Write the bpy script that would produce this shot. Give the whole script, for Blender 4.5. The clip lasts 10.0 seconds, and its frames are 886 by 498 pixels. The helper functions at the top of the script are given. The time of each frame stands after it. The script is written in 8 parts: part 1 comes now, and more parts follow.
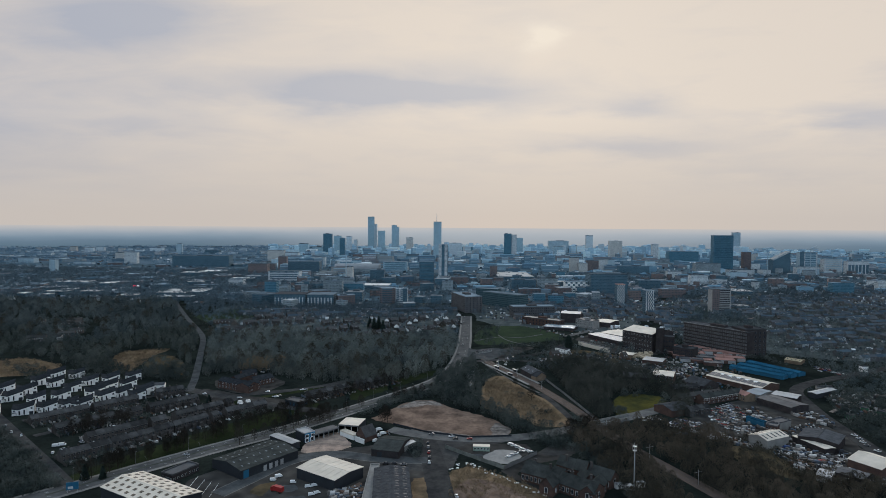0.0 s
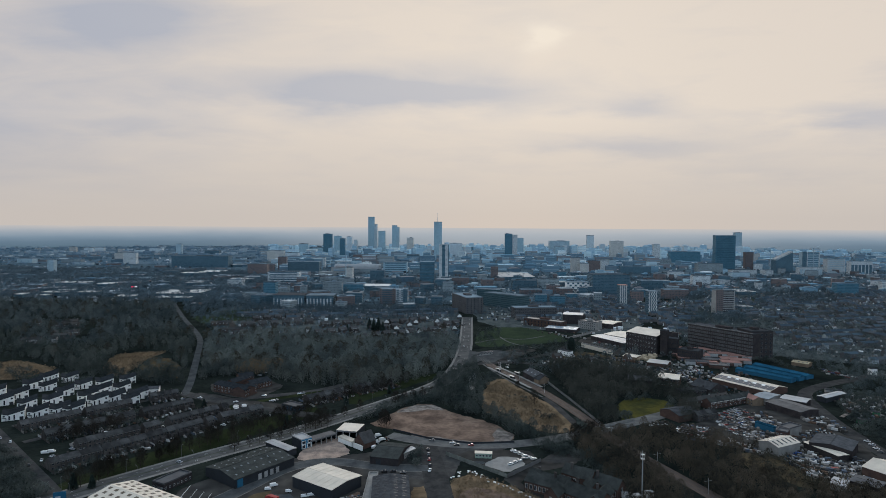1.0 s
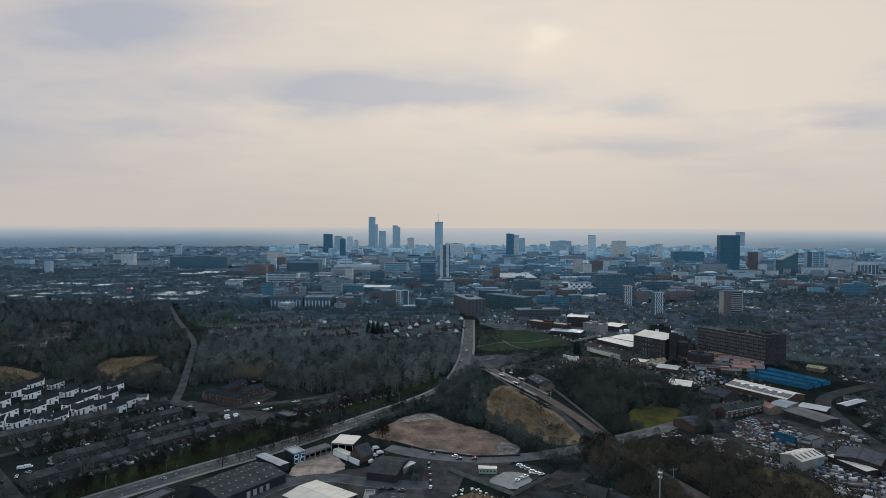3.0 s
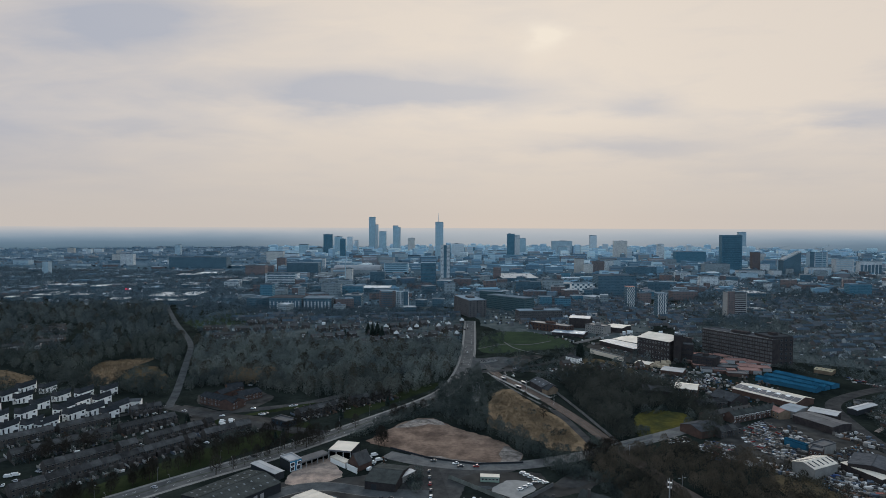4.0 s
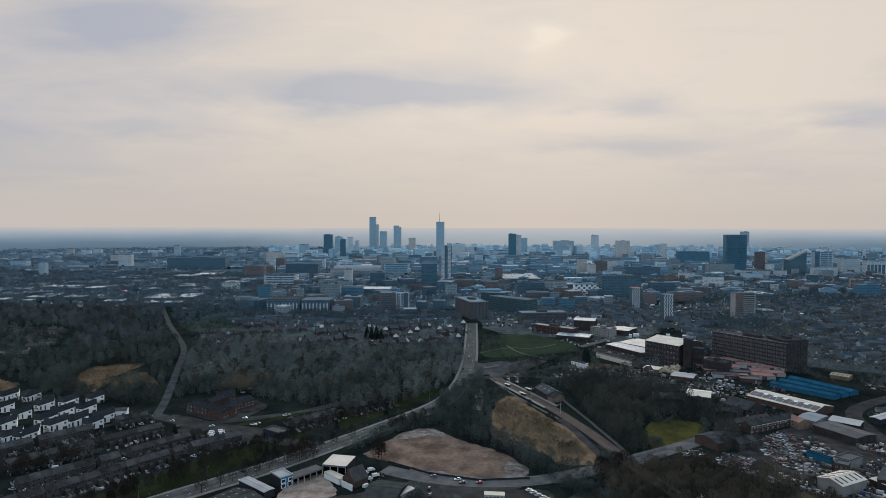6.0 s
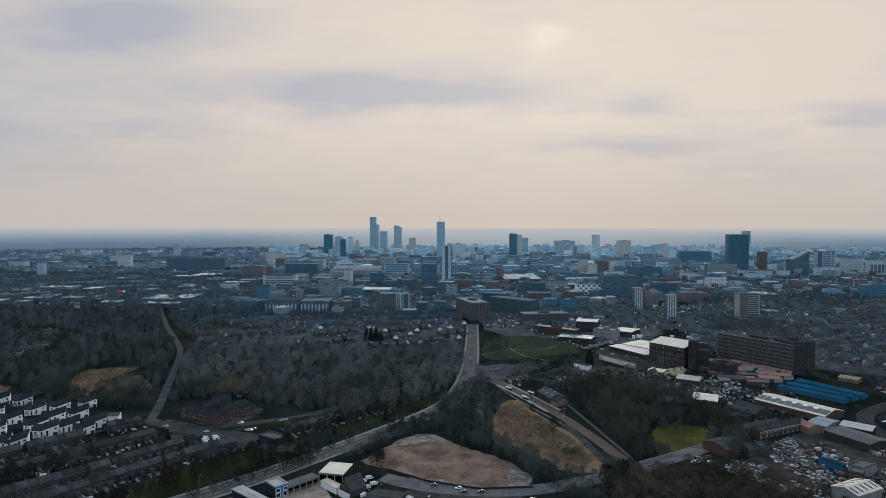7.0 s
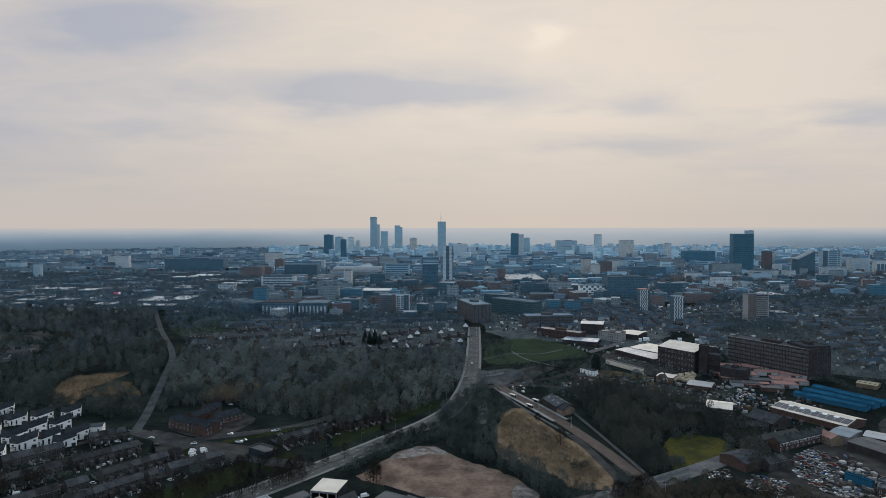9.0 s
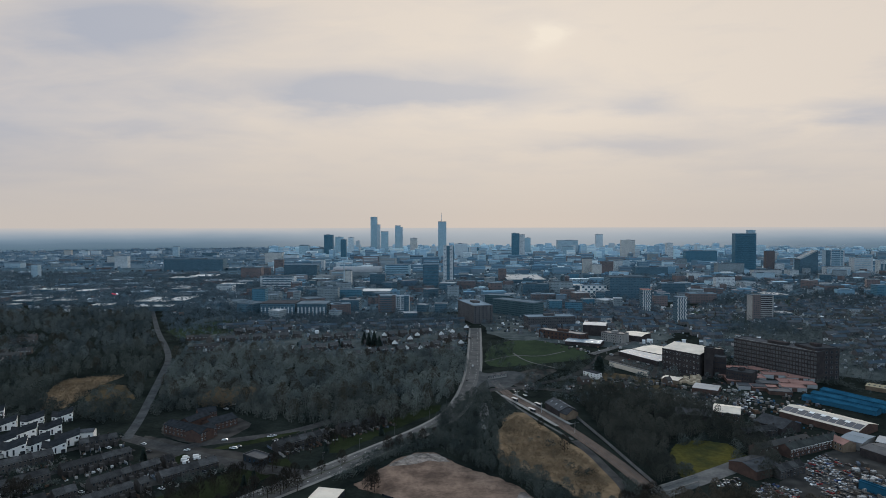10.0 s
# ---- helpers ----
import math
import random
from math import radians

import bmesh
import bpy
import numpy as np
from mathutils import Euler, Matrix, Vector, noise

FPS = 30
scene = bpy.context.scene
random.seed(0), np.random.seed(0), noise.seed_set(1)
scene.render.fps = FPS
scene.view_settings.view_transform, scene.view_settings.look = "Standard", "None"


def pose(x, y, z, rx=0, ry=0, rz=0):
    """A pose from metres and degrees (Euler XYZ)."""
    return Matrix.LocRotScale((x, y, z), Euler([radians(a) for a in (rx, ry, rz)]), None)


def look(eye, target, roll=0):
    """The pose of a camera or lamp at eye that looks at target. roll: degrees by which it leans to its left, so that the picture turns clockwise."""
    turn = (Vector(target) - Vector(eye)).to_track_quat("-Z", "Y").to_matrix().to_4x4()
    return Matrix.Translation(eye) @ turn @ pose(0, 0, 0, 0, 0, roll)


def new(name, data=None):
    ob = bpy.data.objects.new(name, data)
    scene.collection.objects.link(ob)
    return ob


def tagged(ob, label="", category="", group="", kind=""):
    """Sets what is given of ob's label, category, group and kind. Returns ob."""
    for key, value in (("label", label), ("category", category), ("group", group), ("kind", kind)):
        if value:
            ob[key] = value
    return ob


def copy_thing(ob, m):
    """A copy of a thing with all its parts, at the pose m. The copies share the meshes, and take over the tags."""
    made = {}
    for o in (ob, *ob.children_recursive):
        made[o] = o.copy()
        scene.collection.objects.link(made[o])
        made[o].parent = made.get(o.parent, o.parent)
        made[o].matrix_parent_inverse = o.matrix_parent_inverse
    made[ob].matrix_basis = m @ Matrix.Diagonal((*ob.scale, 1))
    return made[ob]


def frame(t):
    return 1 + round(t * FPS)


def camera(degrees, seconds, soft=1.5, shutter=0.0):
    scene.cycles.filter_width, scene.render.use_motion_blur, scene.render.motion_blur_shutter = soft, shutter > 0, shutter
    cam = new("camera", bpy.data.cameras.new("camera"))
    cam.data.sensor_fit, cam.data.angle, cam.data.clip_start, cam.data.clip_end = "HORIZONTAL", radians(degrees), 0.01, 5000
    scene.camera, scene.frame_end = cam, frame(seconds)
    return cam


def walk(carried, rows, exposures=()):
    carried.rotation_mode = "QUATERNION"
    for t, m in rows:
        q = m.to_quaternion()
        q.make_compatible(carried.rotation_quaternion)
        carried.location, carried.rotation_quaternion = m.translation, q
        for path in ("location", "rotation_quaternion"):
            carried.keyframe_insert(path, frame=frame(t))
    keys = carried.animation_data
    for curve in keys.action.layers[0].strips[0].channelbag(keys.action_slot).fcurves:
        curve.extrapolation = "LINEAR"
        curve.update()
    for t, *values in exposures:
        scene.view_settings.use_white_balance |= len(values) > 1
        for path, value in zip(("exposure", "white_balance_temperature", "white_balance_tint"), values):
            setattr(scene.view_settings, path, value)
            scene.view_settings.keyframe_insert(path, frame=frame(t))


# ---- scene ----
# ---- camera ----
cam = camera(73, 10.0, soft=0.9)
PATH = [
    (0.0, pose(0.000, 0.000, 140.000, 88.0938, 0, 0.0000) @ pose(0, 0, 0, 0, 0, 0.3785)),
    (1.0, pose(-0.182, 11.294, 140.106, 88.1020, 0, 0.0431) @ pose(0, 0, 0, 0, 0, 0.3444)),
    (2.0, pose(-0.316, 22.570, 140.212, 88.1081, 0, 0.0875) @ pose(0, 0, 0, 0, 0, 0.3073)),
    (3.0, pose(-0.404, 33.828, 140.318, 88.1119, 0, 0.1333) @ pose(0, 0, 0, 0, 0, 0.2672)),
    (4.0, pose(-0.445, 45.070, 140.424, 88.1136, 0, 0.1805) @ pose(0, 0, 0, 0, 0, 0.2241)),
    (5.0, pose(-0.439, 56.294, 140.530, 88.1131, 0, 0.2291) @ pose(0, 0, 0, 0, 0, 0.1780)),
    (6.0, pose(-0.386, 67.500, 140.636, 88.1105, 0, 0.2791) @ pose(0, 0, 0, 0, 0, 0.1289)),
    (7.0, pose(-0.286, 78.689, 140.742, 88.1056, 0, 0.3305) @ pose(0, 0, 0, 0, 0, 0.0768)),
    (8.0, pose(-0.139, 89.861, 140.848, 88.0986, 0, 0.3833) @ pose(0, 0, 0, 0, 0, 0.0216)),
    (9.0, pose(0.055, 101.015, 140.954, 88.0895, 0, 0.4374) @ pose(0, 0, 0, 0, 0, -0.0365)),
    (10.0, pose(0.295, 112.152, 141.060, 88.0781, 0, 0.4929) @ pose(0, 0, 0, 0, 0, -0.0977)),
]
walk(cam, PATH, [(0.0, 0.0, 6270.0, 10.0), (10.0, 0.0, 6270.0, 10.0)])

# ---- world and sun ----
SUN_AZ, SUN_EL = 8.0, 17.0      # degrees right of +y, degrees up: a veiled sun low over the city


def node(tree, kind, **values):
    n = tree.nodes.new(kind)
    for key, value in values.items():
        if key in n.inputs:
            n.inputs[key].default_value = value
    return n


def maths(tree, op, a, b=None, c=None, clamp=False):
    n = tree.nodes.new("ShaderNodeMath")
    n.operation, n.use_clamp = op, clamp
    for i, v in enumerate((a, b, c)):
        if v is None:
            continue
        if isinstance(v, (int, float)):
            n.inputs[i].default_value = v
        else:
            tree.links.new(v, n.inputs[i])
    return n.outputs[0]


def mixed(tree, fac, a, b):
    n = tree.nodes.new("ShaderNodeMix")
    n.data_type = "RGBA"
    for sock, v in ((n.inputs[0], fac), (n.inputs[6], a), (n.inputs[7], b)):
        if isinstance(v, (int, float)):
            sock.default_value = v
        elif isinstance(v, tuple):
            sock.default_value = (*v, 1)
        else:
            tree.links.new(v, sock)
    return n.outputs[2]


def overcast_world():
    world = bpy.data.worlds.new("overcast_sky")
    scene.world = world
    world.use_nodes = True
    t = world.node_tree
    t.nodes.clear()
    coord = t.nodes.new("ShaderNodeTexCoord")
    split = t.nodes.new("ShaderNodeSeparateXYZ")
    t.links.new(coord.outputs["Generated"], split.inputs[0])
    x, y, z = split.outputs
    # flat cloud deck: a point of the deck overhead of each direction
    up = maths(t, "ADD", maths(t, "MAXIMUM", z, 0.0), 0.09)
    deck = t.nodes.new("ShaderNodeCombineXYZ")
    t.links.new(maths(t, "DIVIDE", x, up), deck.inputs[0])
    t.links.new(maths(t, "DIVIDE", y, up), deck.inputs[1])
    soft = node(t, "ShaderNodeTexNoise", Scale=0.55, Detail=5.0, Roughness=0.5, Distortion=0.35)
    fine = node(t, "ShaderNodeTexNoise", Scale=1.6, Detail=6.0, Roughness=0.55)
    t.links.new(deck.outputs[0], soft.inputs["Vector"])
    t.links.new(deck.outputs[0], fine.inputs["Vector"])
    # slopes to the side and up, for the larger clouds
    ahead = maths(t, "MAXIMUM", y, 0.05)
    sx, sz = maths(t, "DIVIDE", x, ahead), maths(t, "DIVIDE", z, ahead)
    wob = maths(t, "MULTIPLY", maths(t, "SUBTRACT", fine.outputs[0], 0.5), 0.22)
    wob2 = maths(t, "MULTIPLY", maths(t, "SUBTRACT", fine.outputs[0], 0.5), 0.06)
    sx2, sz2 = maths(t, "ADD", sx, wob), maths(t, "ADD", sz, wob2)

    def cloud(cx, cz, rx, rz, power):
        dx = maths(t, "DIVIDE", maths(t, "SUBTRACT", sx2, cx), rx)
        dz = maths(t, "DIVIDE", maths(t, "SUBTRACT", sz2, cz), rz)
        r2 = maths(t, "ADD", maths(t, "MULTIPLY", dx, dx), maths(t, "MULTIPLY", dz, dz))
        return maths(t, "MULTIPLY", maths(t, "POWER", 2.718, maths(t, "MULTIPLY", r2, -1.0)), power)

    grey = None
    for c in ((-0.17, 0.232, 0.30, 0.034, 1.0), (0.0, 0.222, 0.18, 0.024, 0.6), (-0.50, 0.345, 0.16, 0.05, 0.95), (0.32, 0.205, 0.08, 0.018, 0.6),
              (0.66, 0.195, 0.15, 0.022, 0.75), (0.80, 0.30, 0.16, 0.16, 0.25), (0.29, 0.138, 0.17, 0.018, 0.85), (-0.50, 0.168, 0.16, 0.016, 0.4), (-0.66, 0.30, 0.24, 0.08, 0.4),
              (-0.88, 0.10, 0.34, 0.20, 1.0), (0.52, 0.10, 0.3, 0.012, 0.25)):
        one = cloud(*c)
        grey = one if grey is None else maths(t, "ADD", grey, one)
    grey = maths(t, "ADD", grey, maths(t, "MULTIPLY", maths(t, "SUBTRACT", soft.outputs[0], 0.48), 1.1))
    grey = maths(t, "ADD", grey, maths(t, "MULTIPLY", maths(t, "SUBTRACT", fine.outputs[0], 0.5), 0.7))
    streak = t.nodes.new("ShaderNodeCombineXYZ")
    t.links.new(maths(t, "MULTIPLY", sx, 4.0), streak.inputs[0])
    t.links.new(maths(t, "MULTIPLY", sz, 17.0), streak.inputs[1])
    wisp = node(t, "ShaderNodeTexNoise", Scale=1.0, Detail=7.0, Roughness=0.58, Distortion=0.6)
    t.links.new(streak.outputs[0], wisp.inputs["Vector"])
    grey = maths(t, "ADD", grey, maths(t, "MULTIPLY", maths(t, "SUBTRACT", wisp.outputs[0], 0.5), 0.85), clamp=True)
    glow = cloud(0.145, 0.315, 0.026, 0.02, 0.9)
    glow2 = cloud(0.15, 0.30, 0.6, 0.25, 0.3)
    sky = t.nodes.new("ShaderNodeTexSky")
    sky.sky_type, sky.sun_disc = "NISHITA", False
    sky.sun_elevation, sky.sun_rotation = radians(SUN_EL), radians(SUN_AZ)
    clear = t.nodes.new("ShaderNodeMix")
    clear.data_type, clear.blend_type = "RGBA", "MULTIPLY"
    clear.inputs[0].default_value = 1.0
    t.links.new(sky.outputs[0], clear.inputs[6])
    clear.inputs[7].default_value = (0.05, 0.05, 0.05, 1)
    veil = mixed(t, grey, (0.750, 0.652, 0.556), (0.425, 0.442, 0.500))
    lit = mixed(t, maths(t, "ADD", glow, glow2, clamp=True), veil, (0.88, 0.775, 0.64))
    low = maths(t, "MULTIPLY_ADD", sz, -6.0, 1.14, clamp=True)     # greyer air near the horizon
    lit = mixed(t, maths(t, "MULTIPLY", low, 1.0), lit, (0.585, 0.522, 0.468))
    # overhead and behind, where the view never goes, a cooler deck is added as fill light
    thick = t.nodes.new("ShaderNodeMapRange")
    thick.interpolation_type = "SMOOTHSTEP"
    thick.inputs[1].default_value, thick.inputs[2].default_value = 0.36, 0.80
    t.links.new(z, thick.inputs[0])
    rear = t.nodes.new("ShaderNodeMapRange")
    rear.interpolation_type = "SMOOTHSTEP"
    rear.inputs[1].default_value, rear.inputs[2].default_value = 0.35, -0.5
    t.links.new(y, rear.inputs[0])
    cool = mixed(t, maths(t, "MULTIPLY", soft.outputs[0], 0.5), (0.50, 0.65, 0.81), (0.58, 0.72, 0.86))
    lit = mixed(t, maths(t, "MAXIMUM", thick.outputs[0], rear.outputs[0]), lit, cool)
    whole = mixed(t, 0.97, clear.outputs[2], lit)
    back = t.nodes.new("ShaderNodeBackground")
    back.inputs["Strength"].default_value = 1.0
    t.links.new(whole, back.inputs["Color"])
    out = t.nodes.new("ShaderNodeOutputWorld")
    t.links.new(back.outputs[0], out.inputs[0])


overcast_world()
lamp = bpy.data.lights.new("sun", "SUN")
lamp.energy, lamp.angle, lamp.color = 1.5, radians(14), (1.0, 0.93, 0.84)
sun = new("sun", lamp)
_az, _el = radians(SUN_AZ), radians(SUN_EL)
sun.matrix_world = look((0, 0, 300), Vector((0, 0, 300)) - Vector((math.sin(_az) * math.cos(_el), math.cos(_az) * math.cos(_el), math.sin(_el))))

# ---- materials ----
MATS = {}


def mat(name, color, rough=0.85, vary=0.25, scale=0.3, fine=4.0, bump=0.0, metal=0.0, second=None, random_amount=0.12, spec=0.3):
    """Colour with large stains, fine grain and a shift from object to object."""
    m = bpy.data.materials.new(name)
    m.use_nodes = True
    t = m.node_tree
    bsdf = t.nodes["Principled BSDF"]
    coord = t.nodes.new("ShaderNodeNewGeometry")
    big = node(t, "ShaderNodeTexNoise", Scale=scale, Detail=4.0, Roughness=0.6)
    small = node(t, "ShaderNodeTexNoise", Scale=fine, Detail=3.0, Roughness=0.6)
    for n in (big, small):
        t.links.new(coord.outputs["Position"], n.inputs["Vector"])
    second = second or tuple(c * (1 - 1.6 * vary) for c in color)
    ramp = t.nodes.new("ShaderNodeMapRange")
    ramp.inputs[1].default_value, ramp.inputs[2].default_value = 0.35, 0.65
    t.links.new(big.outputs[0], ramp.inputs[0])
    base = mixed(t, ramp.outputs[0], color, second)
    info = t.nodes.new("ShaderNodeObjectInfo")
    shift = maths(t, "MULTIPLY_ADD", info.outputs["Random"], 2 * random_amount, 1 - random_amount)
    grain = maths(t, "MULTIPLY_ADD", small.outputs[0], 2 * vary, 1 - vary)
    hsv = t.nodes.new("ShaderNodeHueSaturation")
    t.links.new(base, hsv.inputs["Color"])
    t.links.new(maths(t, "MULTIPLY", shift, grain), hsv.inputs["Value"])
    t.links.new(hsv.outputs[0], bsdf.inputs["Base Color"])
    bsdf.inputs["Roughness"].default_value = rough
    bsdf.inputs["Metallic"].default_value = metal
    bsdf.inputs["Specular IOR Level"].default_value = spec if rough < 0.8 else 0.0
    if bump:
        b = node(t, "ShaderNodeBump", Strength=bump, Distance=0.1)
        t.links.new(small.outputs[0], b.inputs["Height"])
        t.links.new(b.outputs[0], bsdf.inputs["Normal"])
    MATS[name] = m
    return m


def facade(name, wall, glass, floor=3.3, bay=3.0, mortar=0.6, rough=0.7, random_amount=0.15):
    """Wall of far buildings with rows of windows, in metres of the object's own height and width."""
    m = mat(name, wall, rough, 0.12, 0.05, 0.8, random_amount=random_amount)
    t = m.node_tree
    bsdf = t.nodes["Principled BSDF"]
    old = bsdf.inputs["Base Color"].links[0].from_socket
    coord = t.nodes.new("ShaderNodeTexCoord")
    split = t.nodes.new("ShaderNodeSeparateXYZ")
    t.links.new(coord.outputs["Object"], split.inputs[0])
    across = maths(t, "ADD", split.outputs[0], split.outputs[1])
    in_bay = maths(t, "LESS_THAN", maths(t, "FRACT", maths(t, "DIVIDE", across, bay)), mortar)
    in_floor = maths(t, "LESS_THAN", maths(t, "ABSOLUTE", maths(t, "SUBTRACT", maths(t, "FRACT", maths(t, "DIVIDE", split.outputs[2], floor)), 0.55)), 0.24)
    both = maths(t, "MULTIPLY", in_bay, in_floor)
    cell = t.nodes.new("ShaderNodeCombineXYZ")
    t.links.new(maths(t, "FLOOR", maths(t, "DIVIDE", across, bay)), cell.inputs[0])
    t.links.new(maths(t, "FLOOR", maths(t, "DIVIDE", split.outputs[2], floor)), cell.inputs[1])
    toss = t.nodes.new("ShaderNodeTexWhiteNoise")
    toss.noise_dimensions = "2D"
    t.links.new(cell.outputs[0], toss.inputs["Vector"])
    pane = mixed(t, maths(t, "POWER", toss.outputs["Value"], 2.5), tuple(c * 0.8 for c in glass), tuple(min(0.8, 0.5 * (a + b) * 1.25) for a, b in zip(wall, glass)))
    t.links.new(mixed(t, both, old, pane), bsdf.inputs["Base Color"])
    t.links.new(maths(t, "MULTIPLY_ADD", both, -0.45, rough), bsdf.inputs["Roughness"])
    return m


mat("land", (0.024, 0.029, 0.025), 0.95, 0.5, 0.03, 0.35, second=(0.009, 0.012, 0.011))
mat("asphalt", (0.142, 0.139, 0.133), 0.9, 0.3, 0.1, 0.45, second=(0.086, 0.086, 0.086))
mat("asphalt_dark", (0.072, 0.070, 0.067), 0.9, 0.35, 0.1, 0.45, second=(0.038, 0.038, 0.039))
mat("asphalt_mid", (0.094, 0.098, 0.098), 0.9, 0.3, 0.1, 0.45, second=(0.054, 0.057, 0.060))
mat("pavement_worn", (0.150, 0.143, 0.134), 0.9, 0.25, 0.2, 2.0)
mat("pavement", (0.225, 0.214, 0.200), 0.9, 0.15, 0.2, 2.0)
mat("yard", (0.078, 0.073, 0.067), 0.9, 0.45, 0.1, 0.4, second=(0.031, 0.030, 0.029))
mat("pale_yard", (0.44, 0.33, 0.265), 0.9, 0.3, 0.15, 1.0, second=(0.22, 0.175, 0.15))
mat("grass", (0.034, 0.042, 0.020), 0.95, 0.4, 0.05, 1.0, second=(0.016, 0.022, 0.012))
mat("park_grass", (0.040, 0.056, 0.032), 0.95, 0.35, 0.03, 0.6, second=(0.027, 0.038, 0.026))
mat("rough_grass", (0.115, 0.085, 0.050), 0.95, 0.5, 0.05, 0.3, second=(0.050, 0.044, 0.030))
# gardens and paving, their tone also lifted bluish to paint in haze
mat("garden_ground", (0.098, 0.110, 0.108), 0.95, 0.4, 0.06, 0.4, second=(0.044, 0.055, 0.056))
mat("yellow_grass", (0.080, 0.071, 0.021), 0.95, 0.45, 0.06, 0.35, second=(0.036, 0.040, 0.018))
mat("dry_grass", (0.228, 0.160, 0.100), 0.95, 0.5, 0.05, 0.3, second=(0.105, 0.080, 0.053))
mat("bare_soil", (0.240, 0.170, 0.130), 0.95, 0.45, 0.07, 0.4, second=(0.100, 0.072, 0.058))
mat("rubble", (0.30, 0.26, 0.23), 0.95, 0.5, 0.2, 0.5, second=(0.10, 0.088, 0.080))
mat("ballast", (0.132, 0.098, 0.080), 0.95, 0.35, 0.15, 1.5, second=(0.085, 0.068, 0.060))
mat("rail", (0.120, 0.105, 0.095), 0.7, 0.1, 1, 4, metal=0.2)
mat("twig", (0.122, 0.134, 0.120), 0.95, 0.4, 0.05, 0.5, second=(0.036, 0.047, 0.046))
mat("twig_brown", (0.086, 0.080, 0.064), 0.95, 0.3, 0.05, 0.6)
mat("evergreen", (0.050, 0.070, 0.062), 0.9, 0.3, 0.3, 2.0)
mat("bark", (0.06, 0.05, 0.042), 0.95, 0.25, 1, 6)
mat("brick", (0.110, 0.070, 0.058), 0.9, 0.2, 0.3, 3.0, second=(0.074, 0.052, 0.046))
mat("sooty_brick", (0.088, 0.080, 0.075), 0.9, 0.25, 0.3, 3.0, second=(0.056, 0.053, 0.052), random_amount=0.3)
mat("dark_brick", (0.064, 0.055, 0.054), 0.9, 0.3, 0.2, 2.0, second=(0.038, 0.035, 0.037))
# brown brick of farther blocks, greyed and lightened by painted haze
mat("corner_brick", (0.122, 0.120, 0.122), 0.9, 0.2, 0.2, 1.0, second=(0.086, 0.086, 0.090))
mat("timber", (0.52, 0.42, 0.30), 0.85, 0.15, 0.4, 2.0, random_amount=0.25)
mat("buff_brick", (0.24, 0.18, 0.13), 0.9, 0.2, 0.3, 3.0)
mat("render_white", (0.86, 0.85, 0.82), 0.8, 0.05, 0.3, 2.0, second=(0.78, 0.77, 0.74), random_amount=0.05)
mat("slate_dark", (0.036, 0.040, 0.045), 0.85, 0.25, 0.3, 3.0)
mat("slate", (0.085, 0.087, 0.092), 0.8, 0.25, 0.3, 2.0, second=(0.052, 0.054, 0.058), random_amount=0.3)
mat("slate_works", (0.060, 0.063, 0.060), 0.85, 0.3, 0.2, 2.0, second=(0.034, 0.037, 0.035), random_amount=0.2)
mat("tile_brown", (0.094, 0.092, 0.092), 0.85, 0.2, 0.3, 3.0)
mat("roof_cream", (0.745, 0.655, 0.545), 0.75, 0.08, 0.1, 1.0, second=(0.60, 0.53, 0.44), random_amount=0.08)
mat("roof_grey", (0.075, 0.079, 0.086), 0.75, 0.25, 0.15, 1.0, second=(0.045, 0.048, 0.054))
mat("roof_pale", (0.40, 0.40, 0.40), 0.6, 0.12, 0.08, 1.0)
mat("roof_blue", (0.024, 0.105, 0.175), 0.8, 0.3, 0.1, 1.0, second=(0.013, 0.060, 0.105))
mat("roof_pink", (0.38, 0.22, 0.185), 0.8, 0.15, 0.1, 1.0)
mat("roof_ochre", (0.40, 0.34, 0.23), 0.8, 0.15, 0.1, 1.0)
mat("roof_blue_grey", (0.20, 0.25, 0.29), 0.6, 0.12, 0.1, 1.0)
# twigs of far trees: blue-grey haze painted into both colours
mat("far_hazed_twig", (0.138, 0.180, 0.204), 0.95, 0.25, 0.06, 0.4, second=(0.076, 0.106, 0.126))
mat("distant_hazed_twig", (0.166, 0.262, 0.337), 0.95, 0.25, 0.02, 0.3, second=(0.104, 0.178, 0.238))
mat("straw", (0.275, 0.205, 0.135), 0.95, 0.3, 0.08, 0.8, second=(0.160, 0.122, 0.082))
# lighter twig tone with a little bluish haze put into it
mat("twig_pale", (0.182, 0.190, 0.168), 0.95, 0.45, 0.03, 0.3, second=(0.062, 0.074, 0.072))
mat("terrace_roof", (0.076, 0.075, 0.074), 0.9, 0.35, 0.25, 1.5, second=(0.040, 0.040, 0.041), random_amount=0.45)
mat("twig_warm", (0.158, 0.128, 0.096), 0.95, 0.5, 0.05, 0.3, second=(0.048, 0.046, 0.037))
mat("render_grey", (0.42, 0.42, 0.41), 0.85, 0.15, 0.2, 1.0)
mat("fence_pale", (0.20, 0.21, 0.19), 0.8, 0.2, 0.3, 1.0)
mat("steel_dull", (0.17, 0.172, 0.175), 0.7, 0.15, 0.3, 1.0)
mat("cabin_green", (0.26, 0.33, 0.27), 0.7, 0.1, 0.3, 1.0)
mat("green_sheet", (0.03, 0.13, 0.065), 0.7, 0.15, 0.3, 1.0)
# mid wood's far side: the same trees, paled by haze in the colour
mat("twig_hazed", (0.225, 0.246, 0.226), 0.95, 0.45, 0.03, 0.3, second=(0.088, 0.108, 0.110))
mat("twig_dark", (0.048, 0.043, 0.036), 0.95, 0.3, 0.05, 0.6)
mat("lorry_red", (0.30, 0.025, 0.025), 0.5, 0.08, 0.4, 2.0)
